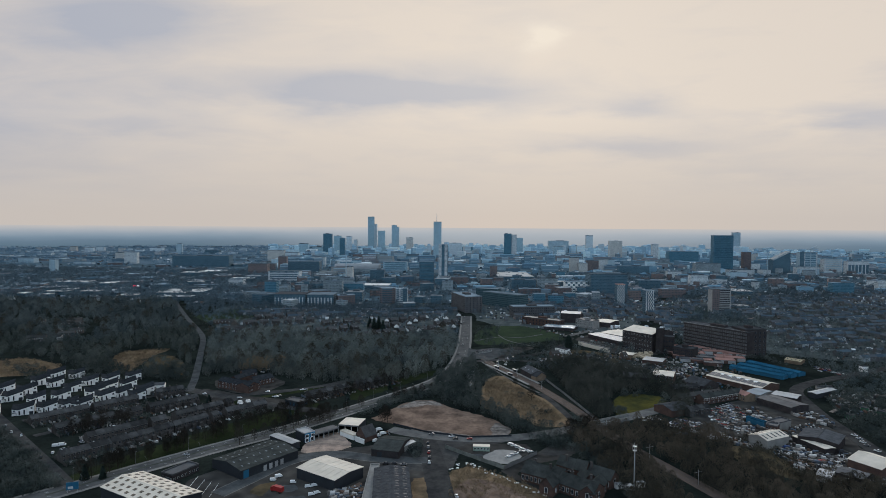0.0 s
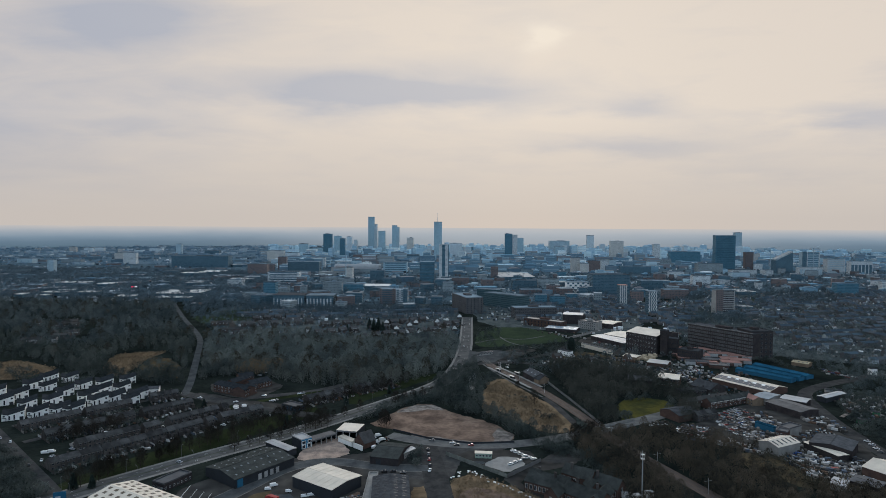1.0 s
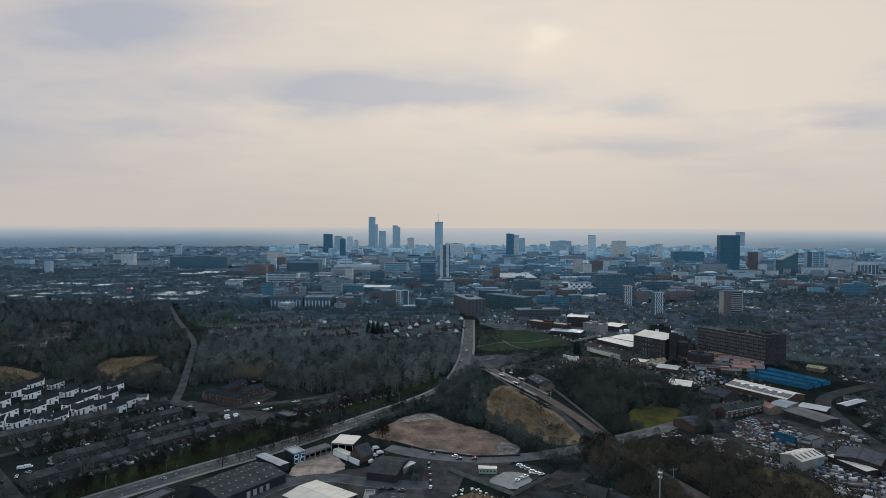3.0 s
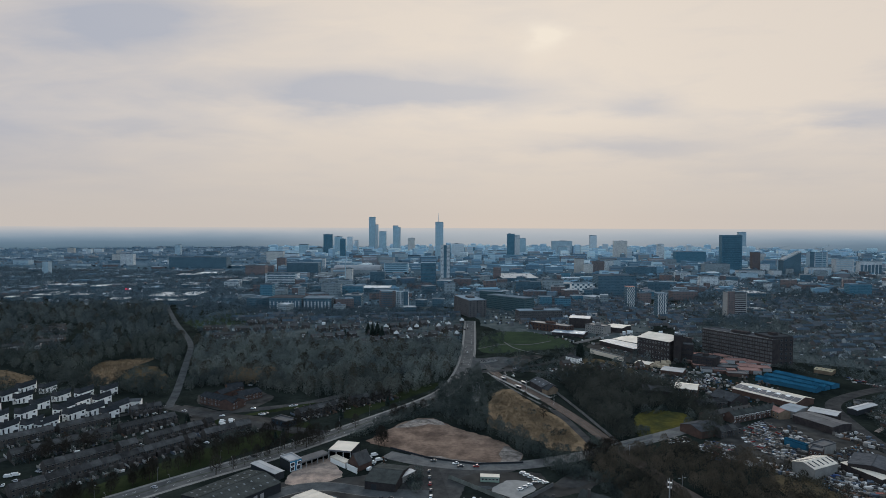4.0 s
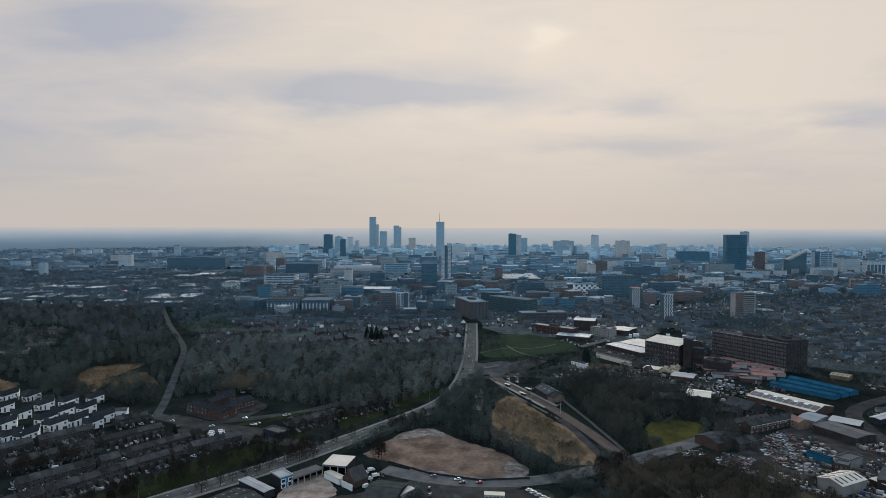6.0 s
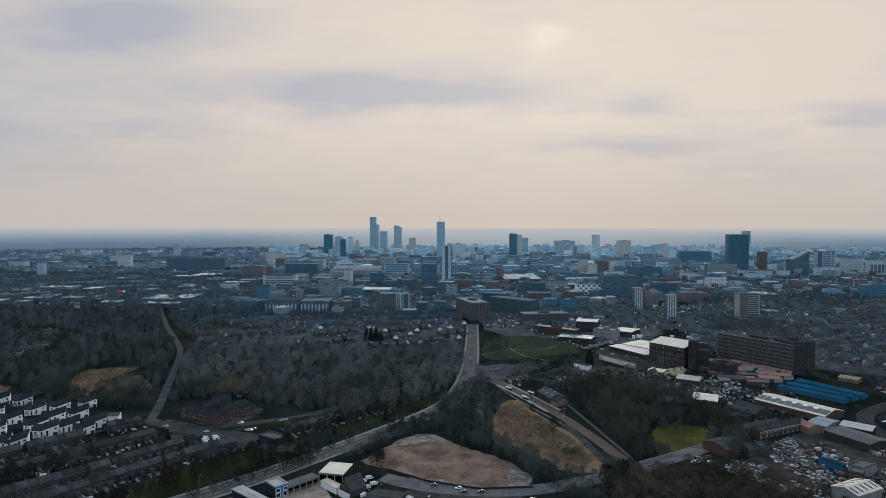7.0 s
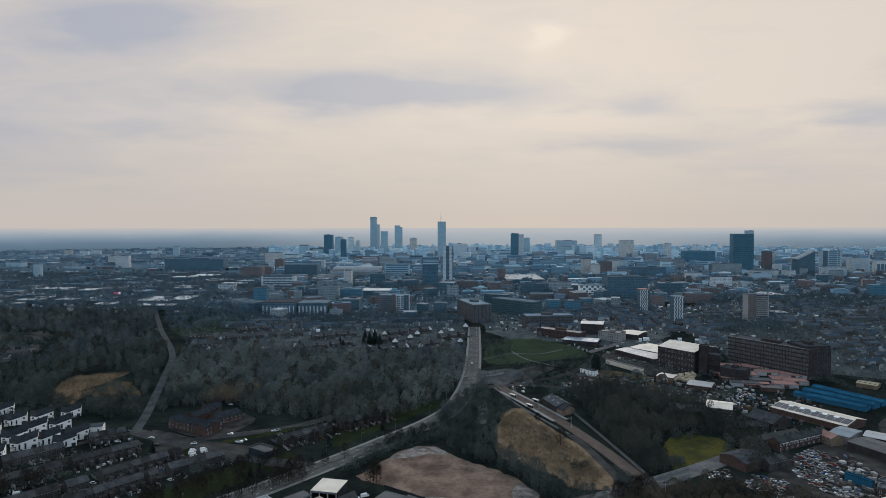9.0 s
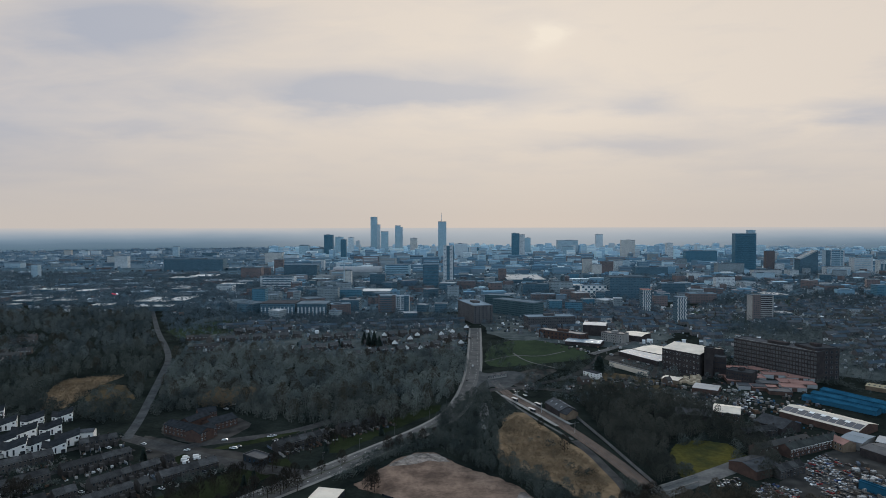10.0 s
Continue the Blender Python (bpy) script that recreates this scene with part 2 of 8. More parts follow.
mat("water", (0.16, 0.175, 0.18), 0.6, 0.1, 0.2, 1.0, spec=0.5)
mat("grass_kerb", (0.10, 0.105, 0.085), 0.9, 0.25, 0.2, 1.5)
mat("solar", (0.035, 0.045, 0.065), 0.35, 0.1, 0.3, 1.0, spec=0.5)
mat("clad_dark", (0.026, 0.031, 0.038), 0.6, 0.15, 0.2, 1.0)
mat("showroom_blue", (0.02, 0.19, 0.34), 0.5, 0.1, 0.3, 1.0)
mat("clad_blue", (0.02, 0.125, 0.22), 0.5, 0.1, 0.3, 1.0)
mat("concrete", (0.30, 0.29, 0.275), 0.85, 0.15, 0.2, 2.0)
mat("skylight", (0.30, 0.34, 0.38), 0.3, 0.1, 0.5, 2.0, spec=0.5)
# trees round the flats: bluish haze put into the dark twig colour
mat("park_hazed_twig", (0.120, 0.156, 0.172), 0.95, 0.35, 0.03, 0.3, second=(0.070, 0.094, 0.106))
mat("zigzag_panel", (0.62, 0.62, 0.61), 0.8, 0.1, 0.2, 1.0)
mat("twig_scrub", (0.104, 0.102, 0.086), 0.95, 0.45, 0.04, 0.4, second=(0.036, 0.041, 0.036))
mat("skylight_dim", (0.150, 0.170, 0.185), 0.4, 0.2, 0.5, 2.0)
mat("skylight_dark", (0.10, 0.075, 0.05), 0.4, 0.1, 0.5, 2.0)
mat("pane", (0.03, 0.037, 0.045), 0.2, 0.1, 0.5, 2.0, spec=0.5)
# paved ground, its blue painted in for the haze above it
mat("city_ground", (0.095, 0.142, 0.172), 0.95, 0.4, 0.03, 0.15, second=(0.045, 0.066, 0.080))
mat("mill_glass", (0.125, 0.135, 0.140), 0.35, 0.5, 0.4, 2.0, spec=0.5, second=(0.040, 0.046, 0.052))
mat("pane_dim", (0.20, 0.195, 0.19), 0.6, 0.1, 0.5, 2.0)
mat("pane_frame", (0.55, 0.55, 0.54), 0.6, 0.05, 0.5, 2.0)
mat("steel", (0.42, 0.43, 0.44), 0.45, 0.1, 0.5, 2.0, metal=0.5)
mat("tyre", (0.02, 0.02, 0.02), 0.9, 0.1)
for _n, _c in (("car_white", (0.75, 0.75, 0.74)), ("car_silver", (0.42, 0.43, 0.45)), ("car_black", (0.02, 0.02, 0.024)),
               ("car_red", (0.25, 0.02, 0.02)), ("car_blue", (0.03, 0.07, 0.2)), ("car_grey", (0.12, 0.125, 0.13))):
    mat(_n, _c, 0.45, 0.03, 0.5, 2.0, random_amount=0.05, spec=0.5)
# far_ facades: colours lifted and mostly blued to paint in the haze
facade("far_brick", (0.180, 0.142, 0.138), (0.079, 0.105, 0.122), mortar=0.55)
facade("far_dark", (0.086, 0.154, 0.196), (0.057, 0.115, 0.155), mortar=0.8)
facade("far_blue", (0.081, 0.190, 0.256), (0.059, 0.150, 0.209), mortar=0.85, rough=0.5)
facade("glass_deep", (0.055, 0.135, 0.185), (0.048, 0.118, 0.165), mortar=0.85, rough=0.5)
facade("teal_glass", (0.060, 0.108, 0.125), (0.048, 0.092, 0.110), mortar=0.85, rough=0.5)
facade("far_concrete", (0.285, 0.335, 0.355), (0.120, 0.165, 0.190), mortar=0.7)
facade("far_white", (0.575, 0.610, 0.620), (0.150, 0.195, 0.225), mortar=0.6)
# farthest blocks: haze is painted into these wall and glass colours
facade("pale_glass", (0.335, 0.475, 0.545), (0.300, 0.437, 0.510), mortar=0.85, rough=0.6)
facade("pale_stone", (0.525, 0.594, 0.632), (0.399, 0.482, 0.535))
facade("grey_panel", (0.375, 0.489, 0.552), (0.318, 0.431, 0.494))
facade("buff_stone", (0.500, 0.490, 0.465), (0.300, 0.335, 0.350), mortar=0.5)
# far_ roofs are likewise lightened for haze painted into the colour
mat("far_roof", (0.19, 0.235, 0.268), 0.85, 0.2, 0.05, 0.5, random_amount=0.5)
mat("sheet_roof", (0.62, 0.60, 0.57), 0.8, 0.15, 0.05, 0.5, random_amount=0.25)
# twigs of farther trees, greyed and blued: haze put into the colour
mat("wood_hazed", (0.172, 0.196, 0.192), 0.95, 0.45, 0.03, 0.4, second=(0.050, 0.067, 0.072))
mat("far_roof_pale", (0.41, 0.425, 0.435), 0.8, 0.15, 0.05, 0.5, random_amount=0.35)


for _n, _c in (("screen_red", (0.9, 0.05, 0.1)), ("screen_white", (0.9, 0.85, 0.9))):
    _b = mat(_n, _c, 0.4, 0.05).node_tree.nodes["Principled BSDF"]
    _b.inputs["Emission Color"].default_value, _b.inputs["Emission Strength"].default_value = (*_c, 1), 0.8


# ---- helpers for things ----
def mesh_of(name, verts, faces, material, smooth=False):
    me = bpy.data.meshes.new(name)
    me.from_pydata([tuple(v) for v in verts], [], [tuple(f) for f in faces])
    for m in (material if isinstance(material, (list, tuple)) else [material]):
        me.materials.append(MATS[m] if isinstance(m, str) else m)
    me.update()
    if smooth:
        me.shade_smooth()
    return me


def part(name, me, parent, label="", at=None):
    ob = new(name, me)
    ob.parent = parent
    if at is not None:
        ob.matrix_basis = at
    if label:
        tagged(ob, label)
    return ob


def thing(name, x, y, rot, label, category, group="", z=0.0):
    ob = new(name)
    ob.empty_display_size = 0.5
    ob.matrix_basis = pose(x, y, z, 0, 0, rot)
    return tagged(ob, label, category, group)


def box(x0, x1, y0, y1, z0, z1):
    v = [(x0, y0, z0), (x1, y0, z0), (x1, y1, z0), (x0, y1, z0), (x0, y0, z1), (x1, y0, z1), (x1, y1, z1), (x0, y1, z1)]
    f = [(3, 2, 1, 0), (4, 5, 6, 7), (0, 1, 5, 4), (1, 2, 6, 5), (2, 3, 7, 6), (3, 0, 4, 7)]
    return v, f


def joined(*shapes):
    v, f = [], []
    for a, b in shapes:
        n = len(v)
        v += a
        f += [tuple(i + n for i in q) for q in b]
    return v, f


def gable(w, d, h, rise, over=0.3, thick=0.25, ends=None):
    """Roof with its ridge along x: two slabs on a house w long and d deep."""
    ends = over if ends is None else ends
    x0, x1, y0, y1 = -w / 2 - ends, w / 2 + ends, -d / 2 - over, d / 2 + over
    e = h - over * rise / (d / 2)
    v = []
    for up in (0, thick):
        v += [(x0, y0, e + up), (x1, y0, e + up), (x1, 0, h + rise + up), (x0, 0, h + rise + up), (x1, y1, e + up), (x0, y1, e + up)]
    f = [(6, 7, 8, 9), (9, 8, 10, 11), (3, 2, 1, 0), (5, 4, 2, 3), (0, 1, 7, 6), (4, 5, 11, 10), (1, 2, 8, 7), (2, 4, 10, 8), (3, 0, 6, 9), (5, 3, 9, 11)]
    return v, f


def gable_walls(w, d, h, rise):
    x, y = w / 2, d / 2
    v = [(-x, -y, -0.3), (x, -y, -0.3), (x, y, -0.3), (-x, y, -0.3), (-x, -y, h), (x, -y, h), (x, y, h), (-x, y, h), (-x, 0, h + rise), (x, 0, h + rise)]
    f = [(0, 1, 5, 4), (2, 3, 7, 6), (1, 2, 6, 9, 5), (3, 0, 4, 8, 7), (4, 5, 9, 8), (7, 8, 9, 6), (3, 2, 1, 0)]
    return v, f


def flat_roof(w, d, h, lip=0.6, rim=0.5):
    """Roof slab with a parapet round it."""
    x, y = w / 2 + 0.06, d / 2 + 0.06
    return joined(box(-x, x, -y, y, h - 0.15, h + 0.02), box(-x, x, -y, -y + rim, h + 0.02, h + lip), box(-x, x, y - rim, y, h + 0.02, h + lip),
                  box(-x, -x + rim, -y + rim, y - rim, h + 0.02, h + lip), box(x - rim, x, -y + rim, y - rim, h + 0.02, h + lip))


PANE = {}


def pane_mesh(w, h, frame_material="pane_frame", glass="pane"):
    """Window: glass set back in a frame that stands proud of the wall, facing -y."""
    key = (round(w, 2), round(h, 2), frame_material, glass)
    if key not in PANE:
        b = 0.09
        v, f = joined(box(-w / 2, w / 2, -0.06, 0.02, 0, b), box(-w / 2, w / 2, -0.06, 0.02, h - b, h), box(-w / 2, -w / 2 + b, -0.06, 0.02, b, h - b),
                      box(w / 2 - b, w / 2, -0.06, 0.02, b, h - b), box(-w / 2 + b, w / 2 - b, -0.02, 0.02, b, h - b))
        me = mesh_of("window", v, f, [frame_material, glass])
        for p in me.polygons:
            p.material_index = 1 if p.index >= 24 else 0
        PANE[key] = me
    return PANE[key]


def windows(parent, w, d, floors, bays, z0, step, ww, wh, faces="fb", frame_material="pane_frame", glass="pane"):
    """Rows of windows on the front (f), back (b), left (l) and right (r) of a block w wide and d deep."""
    me = pane_mesh(ww, wh, frame_material, glass)
    for face in faces:
        span, off, turn = (w, d / 2, {"f": 0, "b": 180}.get(face)) if face in "fb" else (d, w / 2, {"l": -90, "r": 90}[face])
        n = max(1, round(bays * span / w)) if face in "lr" else bays
        for k in range(floors):
            for i in range(n):
                a = (i + 0.5) / n * span - span / 2
                part("window", me, parent, at=pose(0, 0, 0, 0, 0, turn) @ pose(a, -off - 0.004, z0 + k * step))


def strip(points, width, z, name, material, label, category="", kind="structure", closed=False, both=0.0):
    """Ribbon of ground along a line of bends, smoothed, with a thickness."""
    p = [Vector((x, y, 0)) for x, y in points]
    for _ in range(2):
        q = [p[0]]
        for a, b in zip(p, p[1:]):
            q += [a * 0.75 + b * 0.25, a * 0.25 + b * 0.75]
        p = q + [p[-1]]
    v, f = [], []
    for i, a in enumerate(p):
        d = (p[min(i + 1, len(p) - 1)] - p[max(i - 1, 0)]).normalized()
        side = Vector((-d.y, d.x, 0)) * (width / 2)
        for c, up in ((a + side, z), (a - side, z), (a + side, z - 0.12), (a - side, z - 0.12)):
            v.append((c.x, c.y, up))
        if i:
            k = 4 * i
            f += [(k - 4, k - 3, k + 1, k), (k - 2, k - 4, k, k + 2), (k - 3, k - 1, k + 3, k + 1)]
    ob = new(name, mesh_of(name, v, f, material))
    return tagged(ob, label, category or name, kind=kind)


def patch(points, z, name, material, label, category="", wander=3.0, seed=1):
    """Piece of open ground with a wandering edge, as a thin sheet."""
    rnd = random.Random(seed)
    p = [Vector((x, y, 0)) for x, y in points]
    q = []
    for a, b in zip(p, p[1:] + p[:1]):
        q += [a * 0.85 + b * 0.15, a * 0.15 + b * 0.85]
    p = []
    for a, b in zip(q, q[1:] + q[:1]):
        n = max(1, int((b - a).length / (wander * 2.5)))
        p += [a.lerp(b, i / n) for i in range(n)]
    p = [a + Vector((rnd.uniform(-1, 1), rnd.uniform(-1, 1), 0)) * wander * 0.5 for a in p]
    q, p = p, []
    for a, b in zip(q, q[1:] + q[:1]):            # ragged in the small as well
        n = max(1, int((b - a).length / 1.6))
        p += [a.lerp(b, i / n) + Vector((rnd.uniform(-1, 1), rnd.uniform(-1, 1), 0)) * (0.22 * min(wander, 3.0) if i else 0.0) for i in range(n)]
    me = bpy.data.meshes.new(name)
    bm = bmesh.new()
    vs = [bm.verts.new((a.x, a.y, z)) for a in p]
    face = bm.faces.new(vs)
    bm.normal_update()
    if face.normal.z < 0:
        face.normal_flip()
    bmesh.ops.triangulate(bm, faces=[face])
    bm.to_mesh(me)
    bm.free()
    me.materials.append(MATS[material])
    return tagged(new(name, me), label, category or name, kind="structure")


def inside(x, y, poly):
    hit = False
    for (x0, y0), (x1, y1) in zip(poly, poly[1:] + poly[:1]):
        if (y0 > y) != (y1 > y) and x < (x1 - x0) * (y - y0) / (y1 - y0) + x0:
            hit = not hit
    return hit


def scattered(poly, count, seed, gap=0.0):
    """Up to count places inside a polygon of the plan, at least gap apart."""
    rnd = random.Random(seed)
    xs, ys = [p[0] for p in poly], [p[1] for p in poly]
    out, cells, tries = [], {}, 0
    while len(out) < count and tries < count * 30:
        tries += 1
        x, y = rnd.uniform(min(xs), max(xs)), rnd.uniform(min(ys), max(ys))
        if not inside(x, y, poly):
            continue
        if gap:
            c = (int(x // gap), int(y // gap))
            if any(math.hypot(x - a, y - b) < gap for i in (-1, 0, 1) for j in (-1, 0, 1) for a, b in cells.get((c[0] + i, c[1] + j), ())):
                continue
            cells.setdefault(c, []).append((x, y))
        out.append((x, y))
    return out


# ---- ground and backdrop ----
def ground_sheet():
    n, size = 60, 4900.0
    xs = np.sign(np.linspace(-1, 1, n)) * np.abs(np.linspace(-1, 1, n)) ** 1.5 * size
    v = [(x, y, 0.0) for y in xs for x in xs]
    f = [(j * n + i, j * n + i + 1, (j + 1) * n + i + 1, (j + 1) * n + i) for j in range(n - 1) for i in range(n - 1)]
    tagged(new("ground", mesh_of("ground", v, f, "land")), "dark winter land of grass, gardens and scrub", "ground", kind="structure")


ground_sheet()


def hazy_distance():
    """Far land behind the city, a plain glowing ring round the place with its haze painted on."""
    m = bpy.data.materials.new("hazy_distance")
    m.use_nodes = True
    t = m.node_tree
    t.nodes.clear()
    geo = t.nodes.new("ShaderNodeNewGeometry")
    split = t.nodes.new("ShaderNodeSeparateXYZ")
    t.links.new(geo.outputs["Position"], split.inputs[0])
    wave = node(t, "ShaderNodeTexNoise", Scale=0.002, Detail=5.0)
    stretch = t.nodes.new("ShaderNodeVectorMath")
    stretch.operation = "MULTIPLY"
    stretch.inputs[1].default_value = (1.5, 1.5, 9)
    t.links.new(geo.outputs["Position"], stretch.inputs[0])
    t.links.new(stretch.outputs[0], wave.inputs["Vector"])
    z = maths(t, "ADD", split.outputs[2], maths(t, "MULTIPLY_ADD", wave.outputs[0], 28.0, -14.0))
    # ramp up the ring paints the haze, paler towards the sky
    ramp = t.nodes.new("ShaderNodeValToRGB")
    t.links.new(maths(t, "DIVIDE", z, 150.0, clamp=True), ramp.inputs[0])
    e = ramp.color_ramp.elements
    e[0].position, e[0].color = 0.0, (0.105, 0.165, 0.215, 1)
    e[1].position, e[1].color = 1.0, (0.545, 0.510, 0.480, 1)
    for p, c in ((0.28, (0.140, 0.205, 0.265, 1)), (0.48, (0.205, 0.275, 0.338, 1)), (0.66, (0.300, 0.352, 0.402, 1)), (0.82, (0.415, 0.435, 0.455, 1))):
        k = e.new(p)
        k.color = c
    # paler towards the veiled sun: glare painted into the ring's glow
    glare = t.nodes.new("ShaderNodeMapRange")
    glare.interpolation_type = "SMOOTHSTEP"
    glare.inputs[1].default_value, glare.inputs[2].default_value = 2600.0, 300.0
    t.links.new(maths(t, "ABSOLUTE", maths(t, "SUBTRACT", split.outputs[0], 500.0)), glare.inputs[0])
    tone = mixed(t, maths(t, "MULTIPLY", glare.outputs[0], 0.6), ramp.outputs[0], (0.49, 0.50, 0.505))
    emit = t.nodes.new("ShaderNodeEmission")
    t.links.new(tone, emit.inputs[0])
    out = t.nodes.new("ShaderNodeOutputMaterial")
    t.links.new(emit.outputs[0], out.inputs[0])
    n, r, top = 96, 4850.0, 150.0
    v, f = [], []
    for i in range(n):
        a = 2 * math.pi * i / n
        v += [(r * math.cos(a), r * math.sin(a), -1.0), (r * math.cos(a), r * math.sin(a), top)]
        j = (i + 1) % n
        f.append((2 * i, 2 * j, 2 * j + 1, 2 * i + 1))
    tagged(new("backdrop", mesh_of("backdrop", v, f, m)), "glowing backdrop of far land, its blue-grey haze painted in", "backdrop", kind="structure")


hazy_distance()

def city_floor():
    """Paved ground of the city, from the edge of the woods to the far ring, with haze painted in."""
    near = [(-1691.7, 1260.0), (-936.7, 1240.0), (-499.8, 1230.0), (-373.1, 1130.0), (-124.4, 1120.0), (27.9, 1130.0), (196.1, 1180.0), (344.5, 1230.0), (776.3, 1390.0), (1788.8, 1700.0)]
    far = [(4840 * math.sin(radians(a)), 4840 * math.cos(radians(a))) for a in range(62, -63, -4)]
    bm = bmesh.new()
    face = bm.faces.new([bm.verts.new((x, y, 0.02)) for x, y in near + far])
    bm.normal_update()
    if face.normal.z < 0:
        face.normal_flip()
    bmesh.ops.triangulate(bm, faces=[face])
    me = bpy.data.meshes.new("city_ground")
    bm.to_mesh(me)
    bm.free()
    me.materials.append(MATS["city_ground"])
    tagged(new("city_ground", me), "paved ground of the far city, blue-grey haze painted in", "ground", kind="structure")


city_floor()
# roads, in the order of the plan
MAIN = [(-233.3, 281.0), (-206.3, 307.3), (-184.6, 331.9), (-163.5, 355.3), (-138.9, 381.2), (-109.9, 408.8), (-77.6, 447.4), (-39.0, 497.3), (-14.0, 530.5), (3.0, 562.0), (14.5, 610.0), (23.2, 678.0), (29.6, 768.6), (38.4, 960.0)]
strip(MAIN, 17.5, 0.06, "pavement", "pavement", "pale footways along the main road")
strip(MAIN, 12.5, 0.14, "road", "asphalt", "grey tarmac dual main road, lightly worn")
ESTATE = [(-218.2, 512.3), (-178.6, 490.7), (-148.1, 475.2), (-115.5, 462.3), (-78.1, 450.2)]
strip(ESTATE, 11, 0.07, "road", "asphalt_dark", "grey tarmac estate road")
strip([(-178.0, 489.0), (-161.0, 501.3), (-128.0, 512.7), (-103.9, 526.4), (-75.8, 559.5)], 9, 0.075, "road", "asphalt_dark", "narrow grey side road")
strip([(-216.7, 508.8), (-227.7, 547.0), (-245.2, 596.2), (-277.3, 685.8), (-303.0, 756.7), (-338.7, 824.3), (-389.5, 910.6), (-446.6, 1017.2), (-508.5, 1134.2)], 6.6, 0.08, "road", "asphalt_mid", "grey road through the bare woods")
strip([(-407.1, 507.7), (-316.2, 424.0), (-260.1, 372.1), (-220.1, 335.3), (-196.1, 312.2)], 10, 0.085, "road", "asphalt_dark", "grey street beside the terraces")
strip([(-11.3, 396.2), (-7.8, 376.7), (-3.1, 341.2), (1.4, 295.8)], 14, 0.09, "road", "asphalt_dark", "grey tarmac side street")
strip([(-36.3, 413.8), (-14.1, 401.6), (18.2, 394.6), (48.6, 397.3), (79.5, 410.2), (111.0, 426.4), (138.7, 443.8), (177.7, 468.8)], 12, 0.095, "road", "asphalt", "grey road past the bare lot")
strip([(274.7, 365.6), (282.2, 406.2), (285.8, 438.9), (298.1, 487.0), (309.8, 525.4), (346.4, 553.8), (402.0, 581.2), (467.3, 616.7)], 11, 0.09, "road", "asphalt_dark", "grey road past the works")
for a, b, c in (((-272.5, 395.6), (-229.5, 452.6), (-201.8, 490.1)), ((-235.3, 367.8), (-191.0, 415.5), (-155.5, 457.0)), ((-302.0, 426.8), (-246.2, 485.8), (-218.2, 512.3))):
    strip([a, b, c], 6, 0.07, "road", "asphalt_dark", "narrow tarmac street between terraces")
strip([(31.3, 630.2), (71.6, 642.4), (105.7, 627.0)], 9, 0.09, "road", "asphalt_dark", "short tarmac spur by the junction")
patch([(28.1, 714.3), (35.8, 690.7), (63.1, 704.7), (78.1, 690.7), (69.9, 668.9), (50.6, 633.3), (38.0, 644.6), (25.0, 615.4), (15.4, 633.3)], 0.10, "junction", "asphalt_mid", "worn tarmac of the tram crossing", "road", 1, 33)
patch([(61.6, 690.7), (89.8, 714.4), (111.3, 707.1), (89.7, 677.4), (65.5, 633.4), (57.6, 652.5)], 0.06, "yard", "yard", "dark tarmac yard beside the tram stop", "yard", 1, 34)

# open ground
patch([(-292.0, 768.0), (-101.5, 758.0), (14.0, 786.0), (26.0, 960.0), (24.0, 1120.0), (-330.0, 1120.0), (-400.0, 1040.0)], 0.022, "gardens", "garden_ground", "grey-green gardens, drives and paving between houses", "gardens", 6, 71)
patch([(52.0, 880.0), (240.0, 800.0), (300.0, 900.0), (420.0, 1210.0), (200.0, 1180.0), (50.0, 1125.0)], 0.022, "gardens", "garden_ground", "grey-green gardens, drives and paving between houses", "gardens", 6, 72)
patch([(300.0, 770.0), (365.0, 690.0), (440.0, 640.0), (520.0, 640.0), (1000.0, 1230.0), (1240.0, 1560.0), (780.0, 1380.0), (430.0, 1200.0)], 0.022, "gardens", "garden_ground", "grey-green gardens, drives and paving between houses", "gardens", 6, 73)
patch([(-52.8, 435.8), (-44.7, 450.9), (-34.6, 470.1), (-21.8, 484.5), (-8.0, 486.4), (7.9, 465.0), (36.8, 439.0), (50.2, 410.8), (41.3, 400.5), (14.6, 399.9), (-10.5, 410.8), (-33.1, 423.5)], 0.04, "bare_lot", "bare_soil", "bare reddish-brown lot, cleared and dusty", "waste ground", 2)
patch([(-24.4, 414.0), (-8.6, 412.0), (18.5, 402.2), (43.4, 401.6), (33.4, 397.0), (6.9, 396.5), (-18.1, 404.9)], 0.055, "rubble_edge", "rubble", "pale rubble along the lot's edge", "rubble", 3, 2)
patch([(32.4, 509.2), (39.8, 545.8), (54.3, 575.0), (71.4, 524.1), (89.7, 478.6), (94.2, 437.8), (92.0, 418.7), (69.4, 422.9), (58.2, 442.2), (29.9, 468.6)], 0.05, "dry_field", "dry_grass", "field of dry straw-coloured grass", "field", 5, 3)
patch([(137.1, 480.2), (147.5, 500.0), (168.5, 509.2), (185.9, 501.0), (186.6, 478.2), (175.3, 459.9), (157.7, 449.7), (131.5, 445.0)], 0.05, "grass_field", "yellow_grass", "yellow-green mown field among trees", "field", 4, 4)
patch([(46.5, 821.4), (80.0, 864.7), (116.2, 868.6), (158.9, 804.8), (157.8, 759.3), (98.3, 732.1), (44.5, 719.3), (40.0, 759.2)], 0.05, "park", "park_grass", "green park lawn with worn paths", "lawn", 5, 5)
patch([(-482.1, 601.9), (-440.3, 632.4), (-380.8, 597.3), (-384.8, 559.9), (-427.2, 545.9)], 0.05, "dry_field", "dry_grass", "field of dry straw-coloured grass by the woods", "field", 6, 6)
